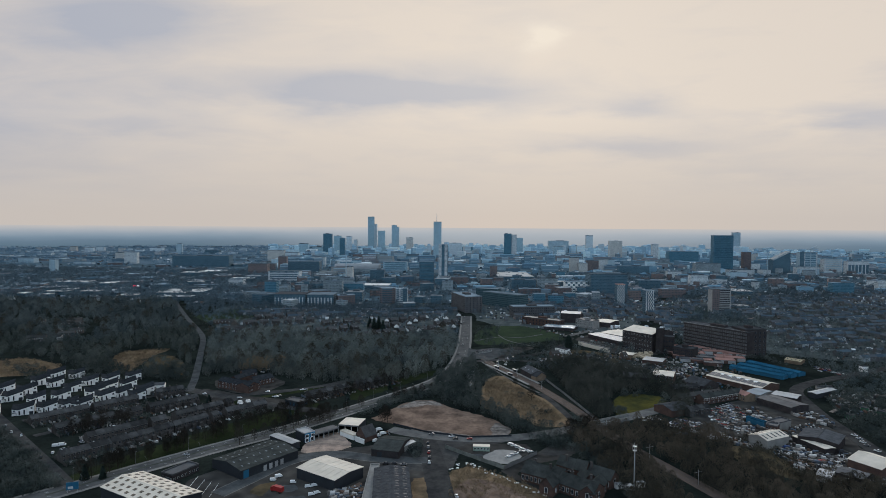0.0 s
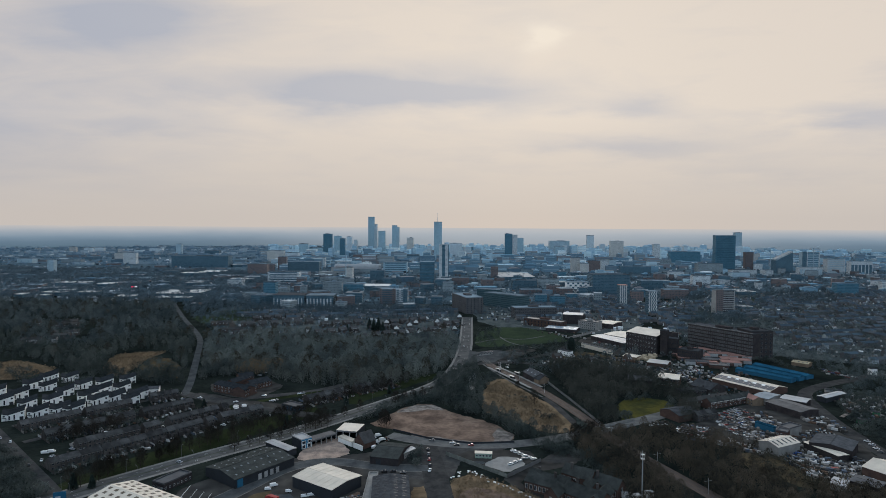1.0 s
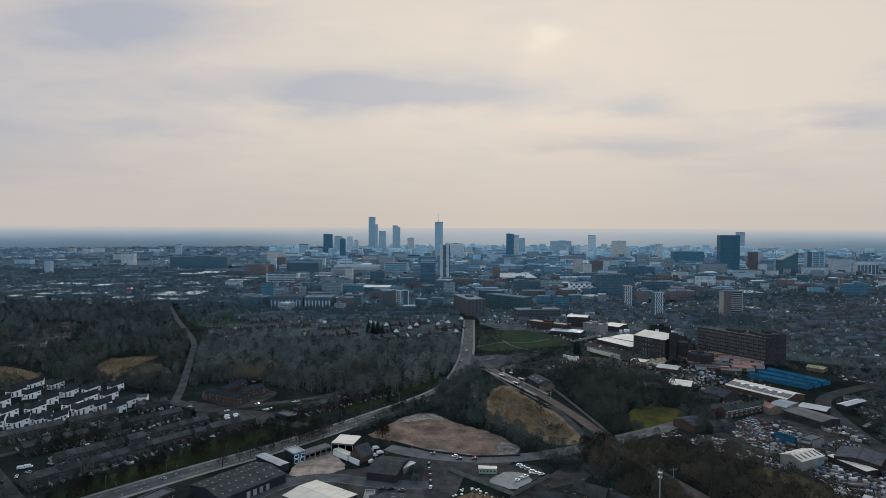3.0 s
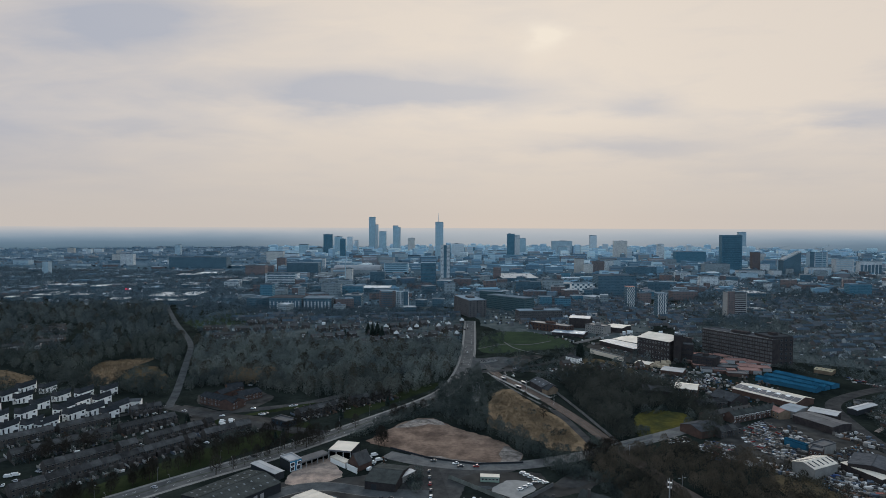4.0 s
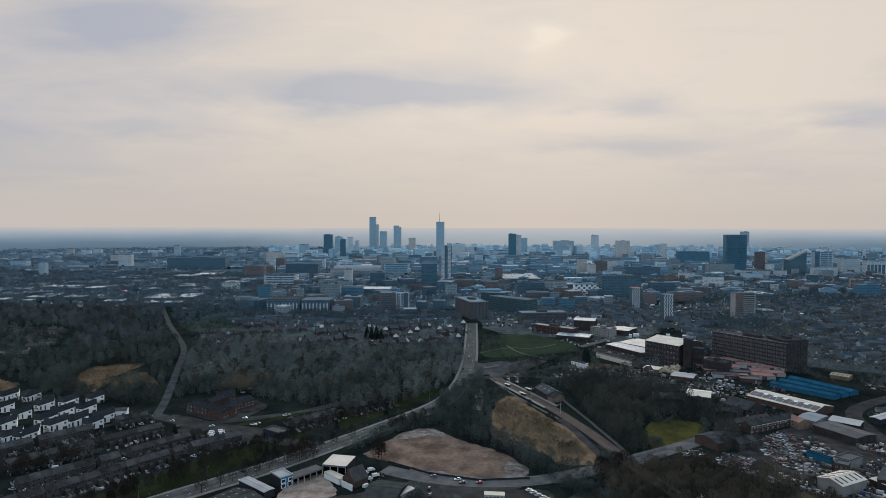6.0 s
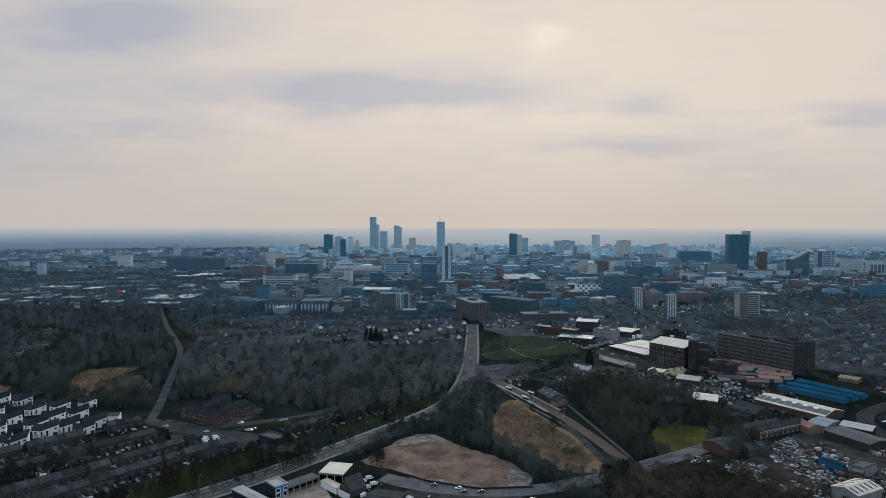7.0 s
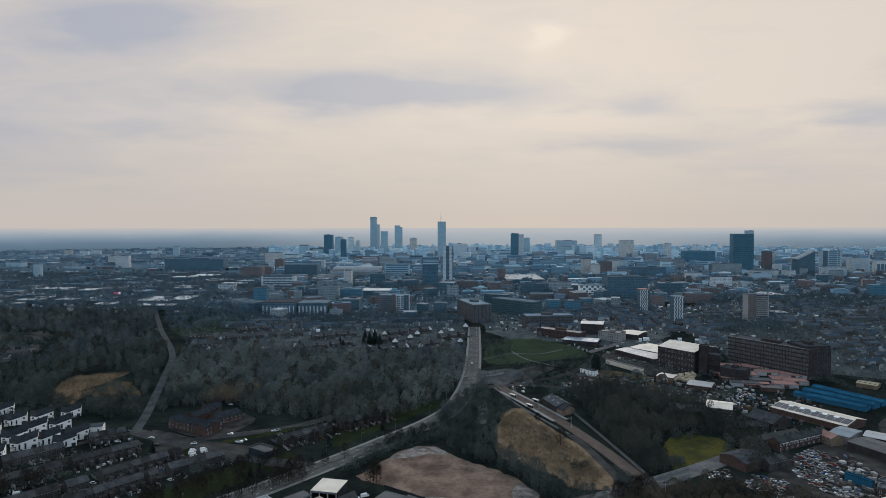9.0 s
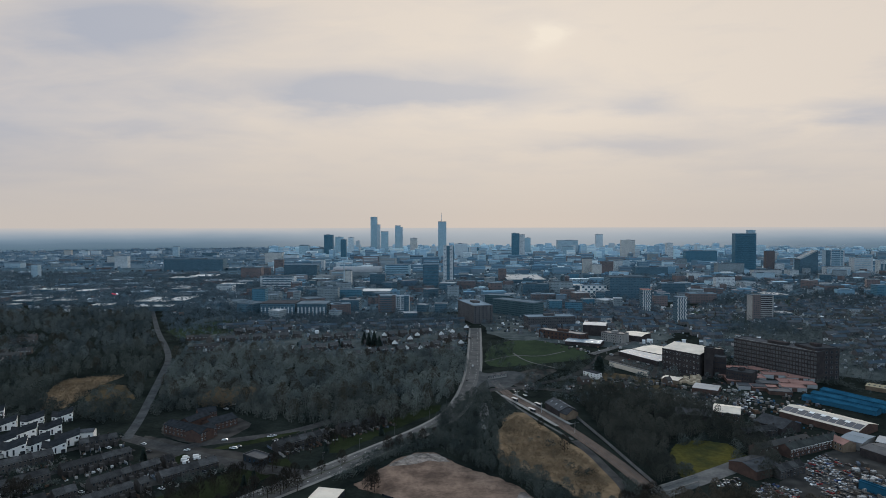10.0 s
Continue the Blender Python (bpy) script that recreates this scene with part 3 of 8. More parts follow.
patch([(-336.5, 599.0), (-353.9, 643.5), (-355.1, 669.9), (-311.4, 682.1), (-314.8, 652.4), (-321.6, 627.4), (-301.8, 582.1), (-312.3, 570.6)], 0.05, "dry_field", "dry_grass", "field of dry straw-coloured grass by the woods", "field", 6, 7)
patch([(-316.0, 654.5), (-286.3, 644.1), (-243.0, 564.9), (-272.9, 564.6), (-305.3, 608.4)], 0.055, "rough_field", "rough_grass", "rough brown grass growing over with scrub", "field", 6, 51)
patch([(-211.9, 330.0), (-177.8, 386.7), (-133.1, 447.6), (-101.1, 477.9), (-91.3, 462.8), (-120.7, 419.3), (-156.9, 372.1), (-196.3, 325.0)], 0.045, "verge", "grass", "dark green grass verge along the main road", "grass", 2, 8)
patch([(-79.7, 515.8), (-43.3, 551.9), (-7.1, 590.9), (-4.1, 574.7), (-41.1, 524.2), (-73.9, 478.5)], 0.045, "verge", "grass", "dark green grass verge along the main road", "grass", 2, 9)
patch([(-394.9, 940.0), (-370.8, 1020.9), (-318.0, 1038.2), (-294.5, 932.4), (-342.4, 874.0)], 0.045, "grass_field", "park_grass", "green field edge beside the woods", "field", 6, 10)
patch([(-140.6, 305.1), (-139.2, 333.5), (-93.0, 372.2), (-51.3, 378.8), (-14.1, 400.5), (-10.5, 371.8), (-3.1, 295.7), (-135.4, 293.9)], 0.03, "yard", "yard", "worn dark tarmac works yard", "yard", 1, 11)
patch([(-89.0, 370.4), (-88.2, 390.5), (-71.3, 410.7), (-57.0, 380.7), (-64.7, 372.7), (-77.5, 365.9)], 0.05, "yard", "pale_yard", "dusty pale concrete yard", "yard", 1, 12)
patch([(5.4, 340.6), (16.3, 350.6), (32.0, 339.4), (51.6, 319.5), (58.0, 296.6), (4.0, 295.8)], 0.05, "waste_ground", "dry_grass", "rough brown grass waste ground", "waste ground", 2, 13)
patch([(5.7, 315.3), (16.5, 332.9), (28.8, 327.8), (43.2, 313.8), (46.6, 296.4), (5.4, 295.9)], 0.06, "track", "bare_soil", "bare worn track across the waste ground", "track", 2, 41)
patch([(6.6, 376.9), (17.8, 386.2), (54.9, 387.9), (58.2, 373.0), (32.9, 349.2), (8.3, 372.1)], 0.05, "yard", "yard", "dark tarmac of a fenced car lot", "yard", 1, 14)
patch([(156.4, 411.7), (199.7, 457.6), (264.0, 506.3), (279.7, 420.0), (266.5, 358.3), (236.6, 325.9), (206.2, 348.7), (198.4, 401.2)], 0.03, "yard", "yard", "dirty oil-stained scrapyard ground", "yard", 3, 15)
patch([(-210.7, 517.1), (-187.1, 508.3), (-162.0, 493.9), (-130.0, 486.1), (-99.6, 455.3), (-104.5, 449.7), (-126.5, 466.1), (-143.4, 449.5), (-161.9, 434.4), (-177.4, 443.2), (-184.7, 474.7)], 0.05, "yard", "yard", "tarmac estate car park and turning", "yard", 1, 16)
patch([(-174.8, 465.9), (-165.0, 484.1), (-163.7, 474.8), (-160.4, 464.2), (-164.1, 459.1)], 0.08, "verge", "grass", "small green lawn among parked cars", "grass", 1, 35)
patch([(-153.5, 490.9), (-120.6, 515.2), (-100.2, 526.7), (-116.8, 508.6), (-142.2, 490.0)], 0.085, "verge", "grass", "green verge beside the side road", "grass", 1, 36)
patch([(-197.1, 517.1), (-172.4, 501.0), (-149.1, 508.5), (-139.8, 538.7), (-158.5, 556.8), (-209.5, 547.4)], 0.045, "yard", "yard", "dark paved yard round the care home", "yard", 1, 37)
WORKS_ROAD = [(-117.6, 310.0), (-107.1, 327.9), (-94.7, 352.2), (-80.7, 364.9), (-63.8, 368.0), (-45.7, 361.7), (-27.9, 357.7), (-8.5, 357.9)]
strip(WORKS_ROAD, 11.0, 0.055, "pavement", "pavement_worn", "worn kerbs along the works road")
strip(WORKS_ROAD, 9.4, 0.10, "road", "asphalt_mid", "patched grey tarmac works road")
patch([(-102.0, 312.3), (-101.0, 320.6), (-90.6, 327.4), (-91.5, 319.4), (-93.6, 306.4)], 0.06, "verge", "rough_grass", "worn brown verge in the works yard", "grass", 1, 81)
patch([(-51.7, 315.8), (-44.5, 327.9), (-41.6, 307.8), (-53.1, 306.3)], 0.06, "bare_patch", "bare_soil", "bare brown soil beside the warehouse", "waste ground", 1, 82)
for _k, (_x, _y, _r) in enumerate(((-100.0, 300.0, 7.0), (-76.0, 303.0, 6.0), (-30.0, 345.0, 6.0), (-62.0, 352.0, 5.0), (-20.0, 372.0, 6.0), (20.0, 366.0, 4.0), (70.0, 372.0, 6.0), (-84.0, 318.0, 5.0))):
    patch([(_x + _r * 1.5 * math.cos(a * 1.05), _y + _r * math.sin(a * 1.05)) for a in range(6)], 0.064, "tarmac_patch", "asphalt_mid" if _k % 2 else "asphalt_dark", "patched tarmac in the yard", "yard", 2, 90 + _k)
patch([(-16.9, 330.8), (-9.3, 333.2), (-5.9, 295.7), (-14.4, 295.6)], 0.06, "verge", "dry_grass", "strip of rough yellowed grass", "grass", 1, 17)

patch([(-48.1, 368.3), (-17.0, 381.5), (-12.9, 400.5), (46.2, 393.0), (11.9, 372.2), (5.5, 343.8), (-6.3, 338.8), (-42.9, 354.8)], 0.04, "junction", "asphalt_dark", "worn dark tarmac junction", "road", 1, 18)
patch([(118.0, 640.0), (150.0, 700.0), (196.0, 672.0), (186.0, 628.0), (150.0, 618.0)], 0.035, "gardens", "rough_grass", "rough brown gardens and allotments behind the houses", "gardens", 4, 61)
patch([(160.0, 612.0), (200.0, 640.0), (226.0, 610.0), (206.0, 584.0), (176.0, 590.0)], 0.04, "yard", "yard", "worn yards behind the workshops", "yard", 3, 62)
patch([(185.0, 383.9), (209.1, 390.5), (215.1, 377.6), (228.0, 354.2), (236.0, 332.9), (200.0, 330.0), (178.5, 365.0)], 0.035, "waste_ground", "rough_grass", "trodden brown waste ground below the scrapyard", "waste ground", 4, 63)
patch([(168.6, 765.8), (215.0, 818.3), (234.8, 768.2), (250.1, 671.3), (200.0, 663.7), (176.1, 721.2)], 0.045, "yard", "yard", "tarmac car park by the depot", "yard", 1, 19)
patch([(357.1, 1000.8), (407.8, 940.6), (478.3, 1058.1), (422.0, 1151.8)], 0.05, "green", "park_grass", "open green below the tower flats", "lawn", 5, 61)
patch([(553.7, 1137.2), (584.4, 1123.1), (676.3, 1283.7), (645.6, 1302.7)], 0.05, "green", "park_grass", "small green beside the banded flats", "lawn", 5, 62)
strip([(161.0, 781.7), (222.4, 846.6), (269.3, 910.8)], 9, 0.09, "road", "asphalt", "grey road past the stone block")
strip([(72.2, 648.1), (113.3, 673.1), (149.9, 727.5), (168.2, 773.8)], 7, 0.08, "road", "asphalt_dark", "lane past the cypress")
strip([(39.2, 745.3), (74.2, 779.7), (100.8, 767.9), (134.7, 798.4)], 2.2, 0.09, "path", "asphalt", "grey footpath across the park")
strip([(73.9, 788.9), (82.4, 745.4), (109.8, 714.4)], 2.0, 0.095, "path", "asphalt", "grey footpath across the park")
patch([(33.1, 344.2), (58.8, 370.2), (78.2, 393.6), (94.1, 381.5), (75.6, 362.2), (49.9, 351.2), (43.0, 336.4), (54.8, 320.2), (59.4, 296.6), (55.1, 296.6), (51.5, 318.8), (39.4, 333.3)], 0.035, "yard", "yard", "worn tarmac drive beside the school", "yard", 1, 42)
# tramway: ballast bed and rails
TRAM = [(42.3, 665.1), (50.7, 616.8), (65.8, 581.9), (83.2, 537.2), (97.9, 486.4), (104.9, 457.6), (110.5, 427.2), (122.5, 379.0), (136.5, 341.1), (148.9, 305.4)]
strip(TRAM, 9.0, 0.05, "tram_bed", "ballast", "reddish ballast bed of the tramway", "track bed")


def offset_line(points, off):
    p = [Vector((x, y)) for x, y in points]
    out = []
    for i, a in enumerate(p):
        d = (p[min(i + 1, len(p) - 1)] - p[max(i - 1, 0)]).normalized()
        out.append((a.x - d.y * off, a.y + d.x * off))
    return out


for off in (-2.9, -1.45, 1.45, 2.9):
    strip(offset_line(TRAM, off), 0.15, 0.2, "rail", "rail", "worn steel tram rail", "rail")


# ---- trees ----
RECTS = []                         # footprints of buildings: x, y, half width, half depth, turn


def open_ground(places, margin=1.0):
    """The places that no building stands on."""
    if not RECTS or not places:
        return places
    p = np.array(places)
    keep = np.ones(len(p), bool)
    for x, y, hw, hd, rot in RECTS:
        c, sn = math.cos(radians(rot)), math.sin(radians(rot))
        dx, dy = p[:, 0] - x, p[:, 1] - y
        keep &= ~((np.abs(dx * c + dy * sn) < hw + margin) & (np.abs(dy * c - dx * sn) < hd + margin))
    return [q for q, k in zip(places, keep) if k]


def twig_cloud(seed, height, spread, slivers, trunk_r, low=0.25, length=1.9, width=0.16, cone=False):
    """One leafless tree: trunk, limbs and a crown of thin twigs. Returns wood (verts, faces) and twigs (verts, faces)."""
    rnd = random.Random(seed)
    wv, wf = [], []

    def limb(a, b, r0, r1, sides=4):
        a, b = Vector(a), Vector(b)
        d = (b - a).normalized()
        u = d.orthogonal().normalized()
        w = d.cross(u)
        n = len(wv)
        for p, r in ((a, r0), (b, r1)):
            for i in range(sides):
                q = p + (u * math.cos(2 * math.pi * i / sides) + w * math.sin(2 * math.pi * i / sides)) * r
                wv.append(tuple(q))
        for i in range(sides):
            j = (i + 1) % sides
            wf.append((n + i, n + j, n + sides + j, n + sides + i))

    fork = height * low
    limb((0, 0, -0.2), (0, 0, fork), trunk_r, trunk_r * 0.75, 5)
    limb((0, 0, fork), (rnd.uniform(-.4, .4), rnd.uniform(-.4, .4), height * 0.85), trunk_r * 0.7, 0.05)
    tips = []
    for i in range(7):
        a = i * 2.4 + rnd.uniform(-.4, .4)
        z0 = fork + (height - fork) * rnd.uniform(0.0, 0.5)
        r = spread * rnd.uniform(0.55, 0.95)
        tip = (r * math.cos(a), r * math.sin(a), min(height * 0.95, z0 + height * rnd.uniform(0.18, 0.4)))
        limb((0, 0, z0), tip, trunk_r * 0.4, 0.04, 3)
        tips.append(Vector(tip))
    tv, tf = [], []
    for i in range(slivers):
        a, k = rnd.uniform(0, 2 * math.pi), rnd.random() ** 0.33
        h = rnd.uniform(0, 1) ** 0.8
        prof = (1 - h) ** 0.8 if cone else math.sin(math.pi * (0.12 + 0.83 * h)) ** 0.7
        c = Vector((math.cos(a) * k * spread * prof, math.sin(a) * k * spread * prof, fork * 0.8 + (height - fork * 0.8) * h))
        d = Vector((c.x, c.y, (c.z - fork) * 0.8 + 0.4)).normalized() + Vector((rnd.uniform(-.7, .7), rnd.uniform(-.7, .7), rnd.uniform(-.5, .6)))
        d.normalize()
        s = d.orthogonal().normalized()
        s = Matrix.Rotation(rnd.uniform(0, 6.28), 3, d) @ s
        L, w = length * rnd.uniform(0.6, 1.3), width * rnd.uniform(0.6, 1.5)
        n = len(tv)
        tv += [tuple(c - s * w), tuple(c + s * w), tuple(c + d * L)]
        tf.append((n, n + 1, n + 2))
    return (wv, wf), (tv, tf)


WOODS = [twig_cloud(100 + i, random.Random(i).uniform(8, 12), random.Random(i + 9).uniform(2.9, 4.4), 360, 0.2, 0.12, 1.0, 0.150) for i in range(6)]
BUSHES = [twig_cloud(200 + i, 3.6, 2.4, 60, 0.1, 0.05, 1.3, 0.19) for i in range(3)]


def stuff_of(name, templates, places, material, label, category, low=0.75, high=1.25, seed=1, wood=True):
    """Many plants of a wood in one mesh."""
    rnd = random.Random(seed)
    places = open_ground(places)
    packs = []
    for w, tw in templates:
        v, f = joined(w, tw) if wood else tw
        packs.append((np.array(v), [np.array([q for q in f if len(q) == k], int) for k in (3, 4)]))
    V, T3, T4, n = [], [], [], 0
    for x, y in places:
        v, (t3, t4) = packs[rnd.randrange(len(packs))]
        a, s = rnd.uniform(0, 6.283), rnd.uniform(low, high)
        c, sn = math.cos(a) * s, math.sin(a) * s
        V.append(np.stack([v[:, 0] * c - v[:, 1] * sn + x, v[:, 0] * sn + v[:, 1] * c + y, v[:, 2] * s * rnd.uniform(0.85, 1.15)], 1))
        T3.append(t3 + n)
        if len(t4):
            T4.append(t4 + n)
        n += len(v)
    V = np.concatenate(V)
    t3 = np.concatenate(T3)
    t4 = np.concatenate(T4) if T4 else np.zeros((0, 4), int)
    me = bpy.data.meshes.new(name)
    me.vertices.add(len(V))
    me.vertices.foreach_set("co", V.astype(np.float32).ravel())
    loops = np.concatenate([t3.ravel(), t4.ravel()])
    me.loops.add(len(loops))
    me.loops.foreach_set("vertex_index", loops.astype(np.int32))
    starts = np.concatenate([np.arange(len(t3)) * 3, len(t3) * 3 + np.arange(len(t4)) * 4])
    me.polygons.add(len(starts))
    me.polygons.foreach_set("loop_start", starts.astype(np.int32))
    me.update(calc_edges=True)
    me.materials.append(MATS[material])
    return tagged(new(name, me), label, category, kind="stuff")


WOOD_ROAD = [(-227.7, 547.0), (-245.2, 596.2), (-277.3, 685.8), (-303.0, 756.7), (-338.7, 824.3), (-389.5, 910.6), (-446.6, 1017.2)]
for (x0, y0), (x1, y1) in zip(WOOD_ROAD, WOOD_ROAD[1:]):    # trees kept off its sides so that the road shows from the camera
    RECTS.append(((x0 + x1) / 2, (y0 + y1) / 2, math.hypot(x1 - x0, y1 - y0) / 2, 6.5, math.degrees(math.atan2(y1 - y0, x1 - x0))))
WOOD_LEFT = [(-755.9, 923.6), (-855.3, 1124.0), (-670.0, 1099.3), (-527.1, 1151.3), (-432.7, 989.9), (-330.6, 797.4), (-285.8, 695.4), (-250.8, 596.1), (-264.6, 608.2), (-316.9, 691.0), (-361.8, 683.0), (-341.4, 606.0), (-379.4, 602.3), (-448.0, 643.5), (-503.6, 614.2)]
WOOD_MID = [(-292.2, 749.2), (-225.4, 784.1), (-101.5, 748.3), (12.5, 776.3), (20.6, 695.6), (1.4, 608.3), (-27.6, 552.3), (-70.4, 519.7), (-106.2, 538.0), (-139.8, 549.4), (-177.8, 598.2), (-228.4, 596.7), (-252.9, 632.5)]
WOOD_LOT = [(-5.6, 561.4), (9.8, 591.3), (33.1, 630.2), (33.5, 537.6), (30.7, 474.6), (59.0, 433.0), (71.5, 415.9), (88.5, 410.4), (60.5, 400.8), (48.5, 413.1), (36.3, 443.0), (8.0, 471.1), (-8.1, 491.4)]
WOOD_RIGHT = [(106.8, 606.3), (136.8, 633.3), (179.9, 596.1), (205.0, 542.0), (208.0, 504.9), (190.1, 450.4), (175.6, 440.6), (175.5, 451.4), (188.5, 478.2), (189.1, 504.5), (170.3, 514.6), (148.0, 505.2), (135.2, 483.3), (128.9, 445.0), (117.3, 439.4), (108.2, 499.1)]
WOOD_FRONT = [(83.1, 399.1), (110.5, 416.7), (154.0, 427.3), (184.5, 404.3), (200.2, 375.5), (196.9, 332.7), (244.3, 324.5), (232.3, 296.0), (149.5, 294.9), (138.4, 354.4), (123.6, 394.4), (126.5, 331.6), (128.0, 297.6), (98.4, 294.1), (93.5, 338.8)]
WASTE = [(185.0, 383.9), (209.1, 390.5), (215.1, 377.6), (228.0, 354.2), (238.0, 330.9), (196.0, 326.0), (180.5, 365.0)]
GLADE = [(-489.5, 698.6), (-429.4, 714.6), (-488.2, 867.9), (-552.8, 920.9), (-629.0, 917.4)]
left_wood = [p for p in scattered(WOOD_LEFT, 1600, 1, 6.2) if not inside(*p, GLADE)]
stuff_of("woodland", WOODS, [p for p in left_wood if p[1] < 760 + 60 * math.sin(p[0] / 31)], "twig", "dense leafless winter woodland", "trees", 0.5, 1.25, seed=1)
stuff_of("woodland", WOODS, [p for p in left_wood if p[1] >= 760 + 60 * math.sin(p[0] / 31)], "wood_hazed", "leafless trees of the wood's far side, greyed by painted haze", "trees", 0.5, 1.25, seed=6)
mid_wood = scattered(WOOD_MID, 1250, 2, 6.6)
stuff_of("woodland", WOODS, [p for p in mid_wood if p[1] < 600 + 30 * math.sin(p[0] / 17)], "twig_pale", "dense leafless winter woodland beside the road", "trees", 0.6, 1.35, seed=2)
stuff_of("woodland", WOODS, [p for p in mid_wood if p[1] >= 600 + 30 * math.sin(p[0] / 17)], "twig_hazed", "leafless trees of the wood's far side, paled by painted haze", "trees", 0.6, 1.35, seed=3)
stuff_of("woodland", WOODS, scattered([(-202.4, 579.5), (-185.5, 606.4), (-160.2, 601.5), (-159.6, 585.7), (-182.7, 575.1)], 26, 61, 5), "straw", "yellowed willows at the wood's edge", "trees", 0.7, 1.1, seed=61)
stuff_of("woodland", WOODS, scattered(WOOD_MID, 90, 62, 14), "twig_brown", "taller brown trees standing in the wood", "trees", 1.2, 1.5, seed=62)
stuff_of("woodland", WOODS, scattered(WOOD_LEFT, 70, 63, 14), "twig_brown", "taller brown trees standing in the wood", "trees", 1.2, 1.5, seed=63)
stuff_of("woodland", WOODS, scattered(WOOD_LOT, 330, 3, 4), "twig", "bare scrub woodland round the cleared lot", "trees", 0.5, 0.95, seed=3)
stuff_of("woodland", WOODS, scattered(WOOD_RIGHT, 520, 4, 4.5), "twig_scrub", "bare woodland round the mown field", "trees", 0.6, 1.1, seed=4)
stuff_of("woodland", WOODS, [p for p in scattered(WOOD_FRONT, 620, 5, 4.3) if not inside(*p, WASTE)], "twig_warm", "bare woodland along the tramway", "trees", 0.5, 1.0, seed=5)


# ---- buildings ----
TAKEN = []


def block(x, y, w, h, d=None, rot=0.0, wall="far_concrete", roof="far_roof", label="", category="building", name="building", group="", plant=True, seed=0):
    """Flat-roofed block whose front, facing -y, stands at x, y."""
    rnd = random.Random(int(x * 7 + y * 13) + seed)
    d = d or w * rnd.uniform(0.7, 1.3)
    c, s = math.cos(radians(rot)), math.sin(radians(rot))
    TAKEN.append((x - s * d / 2, y + c * d / 2, math.hypot(w, d) / 2))
    ob = thing(name, x - s * d / 2, y + c * d / 2, rot, label, category, group)
    part("wall", mesh_of("wall", *box(-w / 2, w / 2, -d / 2, d / 2, -0.3, h - 0.15), wall), ob)
    r = part("roof", mesh_of("roof", *flat_roof(w, d, h, 0.9, min(0.8, w * 0.05)), roof), ob)
    if plant:
        pw, pd = w * rnd.uniform(0.2, 0.45), d * rnd.uniform(0.2, 0.45)
        px, py = rnd.uniform(-0.2, 0.2) * w, rnd.uniform(-0.2, 0.2) * d
        part("plant_room", mesh_of("plant_room", *box(px - pw / 2, px + pw / 2, py - pd / 2, py + pd / 2, h, h + rnd.uniform(2, 3.5)), "far_roof"), r)
    return ob


TOWER = "tower"
# most far towers take facades whose paleness is painted haze
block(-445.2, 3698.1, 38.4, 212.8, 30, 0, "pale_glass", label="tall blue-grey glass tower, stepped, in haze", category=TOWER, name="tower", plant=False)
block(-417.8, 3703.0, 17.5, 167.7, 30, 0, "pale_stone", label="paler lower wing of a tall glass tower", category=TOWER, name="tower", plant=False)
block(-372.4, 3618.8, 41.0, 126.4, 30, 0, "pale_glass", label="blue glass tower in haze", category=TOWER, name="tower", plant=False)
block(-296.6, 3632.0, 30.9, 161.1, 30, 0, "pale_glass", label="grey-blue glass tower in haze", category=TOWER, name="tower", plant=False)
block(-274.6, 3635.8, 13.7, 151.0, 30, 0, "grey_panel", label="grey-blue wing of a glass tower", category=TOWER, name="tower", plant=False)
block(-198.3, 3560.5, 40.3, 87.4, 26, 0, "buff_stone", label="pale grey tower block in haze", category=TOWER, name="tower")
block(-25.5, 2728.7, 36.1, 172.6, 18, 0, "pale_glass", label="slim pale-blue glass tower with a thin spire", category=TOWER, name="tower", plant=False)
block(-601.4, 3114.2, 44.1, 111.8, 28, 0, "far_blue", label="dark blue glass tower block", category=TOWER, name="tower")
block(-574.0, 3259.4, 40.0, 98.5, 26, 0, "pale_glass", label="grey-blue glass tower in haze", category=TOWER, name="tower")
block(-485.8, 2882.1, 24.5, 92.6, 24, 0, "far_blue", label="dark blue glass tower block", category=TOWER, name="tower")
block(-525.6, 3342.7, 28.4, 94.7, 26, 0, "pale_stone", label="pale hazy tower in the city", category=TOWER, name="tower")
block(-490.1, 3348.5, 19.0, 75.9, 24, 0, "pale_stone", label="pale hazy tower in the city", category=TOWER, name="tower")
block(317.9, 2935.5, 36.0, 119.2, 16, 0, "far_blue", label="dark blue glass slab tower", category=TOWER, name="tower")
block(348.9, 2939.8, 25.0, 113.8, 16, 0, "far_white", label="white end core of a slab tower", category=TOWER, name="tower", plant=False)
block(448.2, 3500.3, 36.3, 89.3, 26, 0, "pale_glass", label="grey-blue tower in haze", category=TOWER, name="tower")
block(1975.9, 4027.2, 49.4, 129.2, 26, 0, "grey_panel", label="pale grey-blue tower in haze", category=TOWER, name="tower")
block(-442.8, 1901.8, 98.7, 34.2, 40, 0, "far_dark", label="dark glass office block in the city")
block(-252.0, 1603.1, 19.7, 36.5, 20, 0, "buff_stone", label="pale concrete tower block")
block(-869.3, 2144.5, 202.4, 38.6, 40, 0, "far_dark", label="long dark slab building in haze")
block(-1192.9, 2282.9, 47.4, 43.2, 20, 0, "far_white", label="white tower block of flats")
block(-1197.9, 1832.5, 19.0, 38.2, 16, 0, "grey_panel", label="grey concrete tower block of flats")
block(-1381.4, 3131.7, 29.6, 53.3, 16, 0, "grey_panel", label="grey concrete tower block of flats")
block(-753.7, 3231.0, 48.8, 55.0, 20, 0, "pale_glass", label="blue-grey tower block in haze")
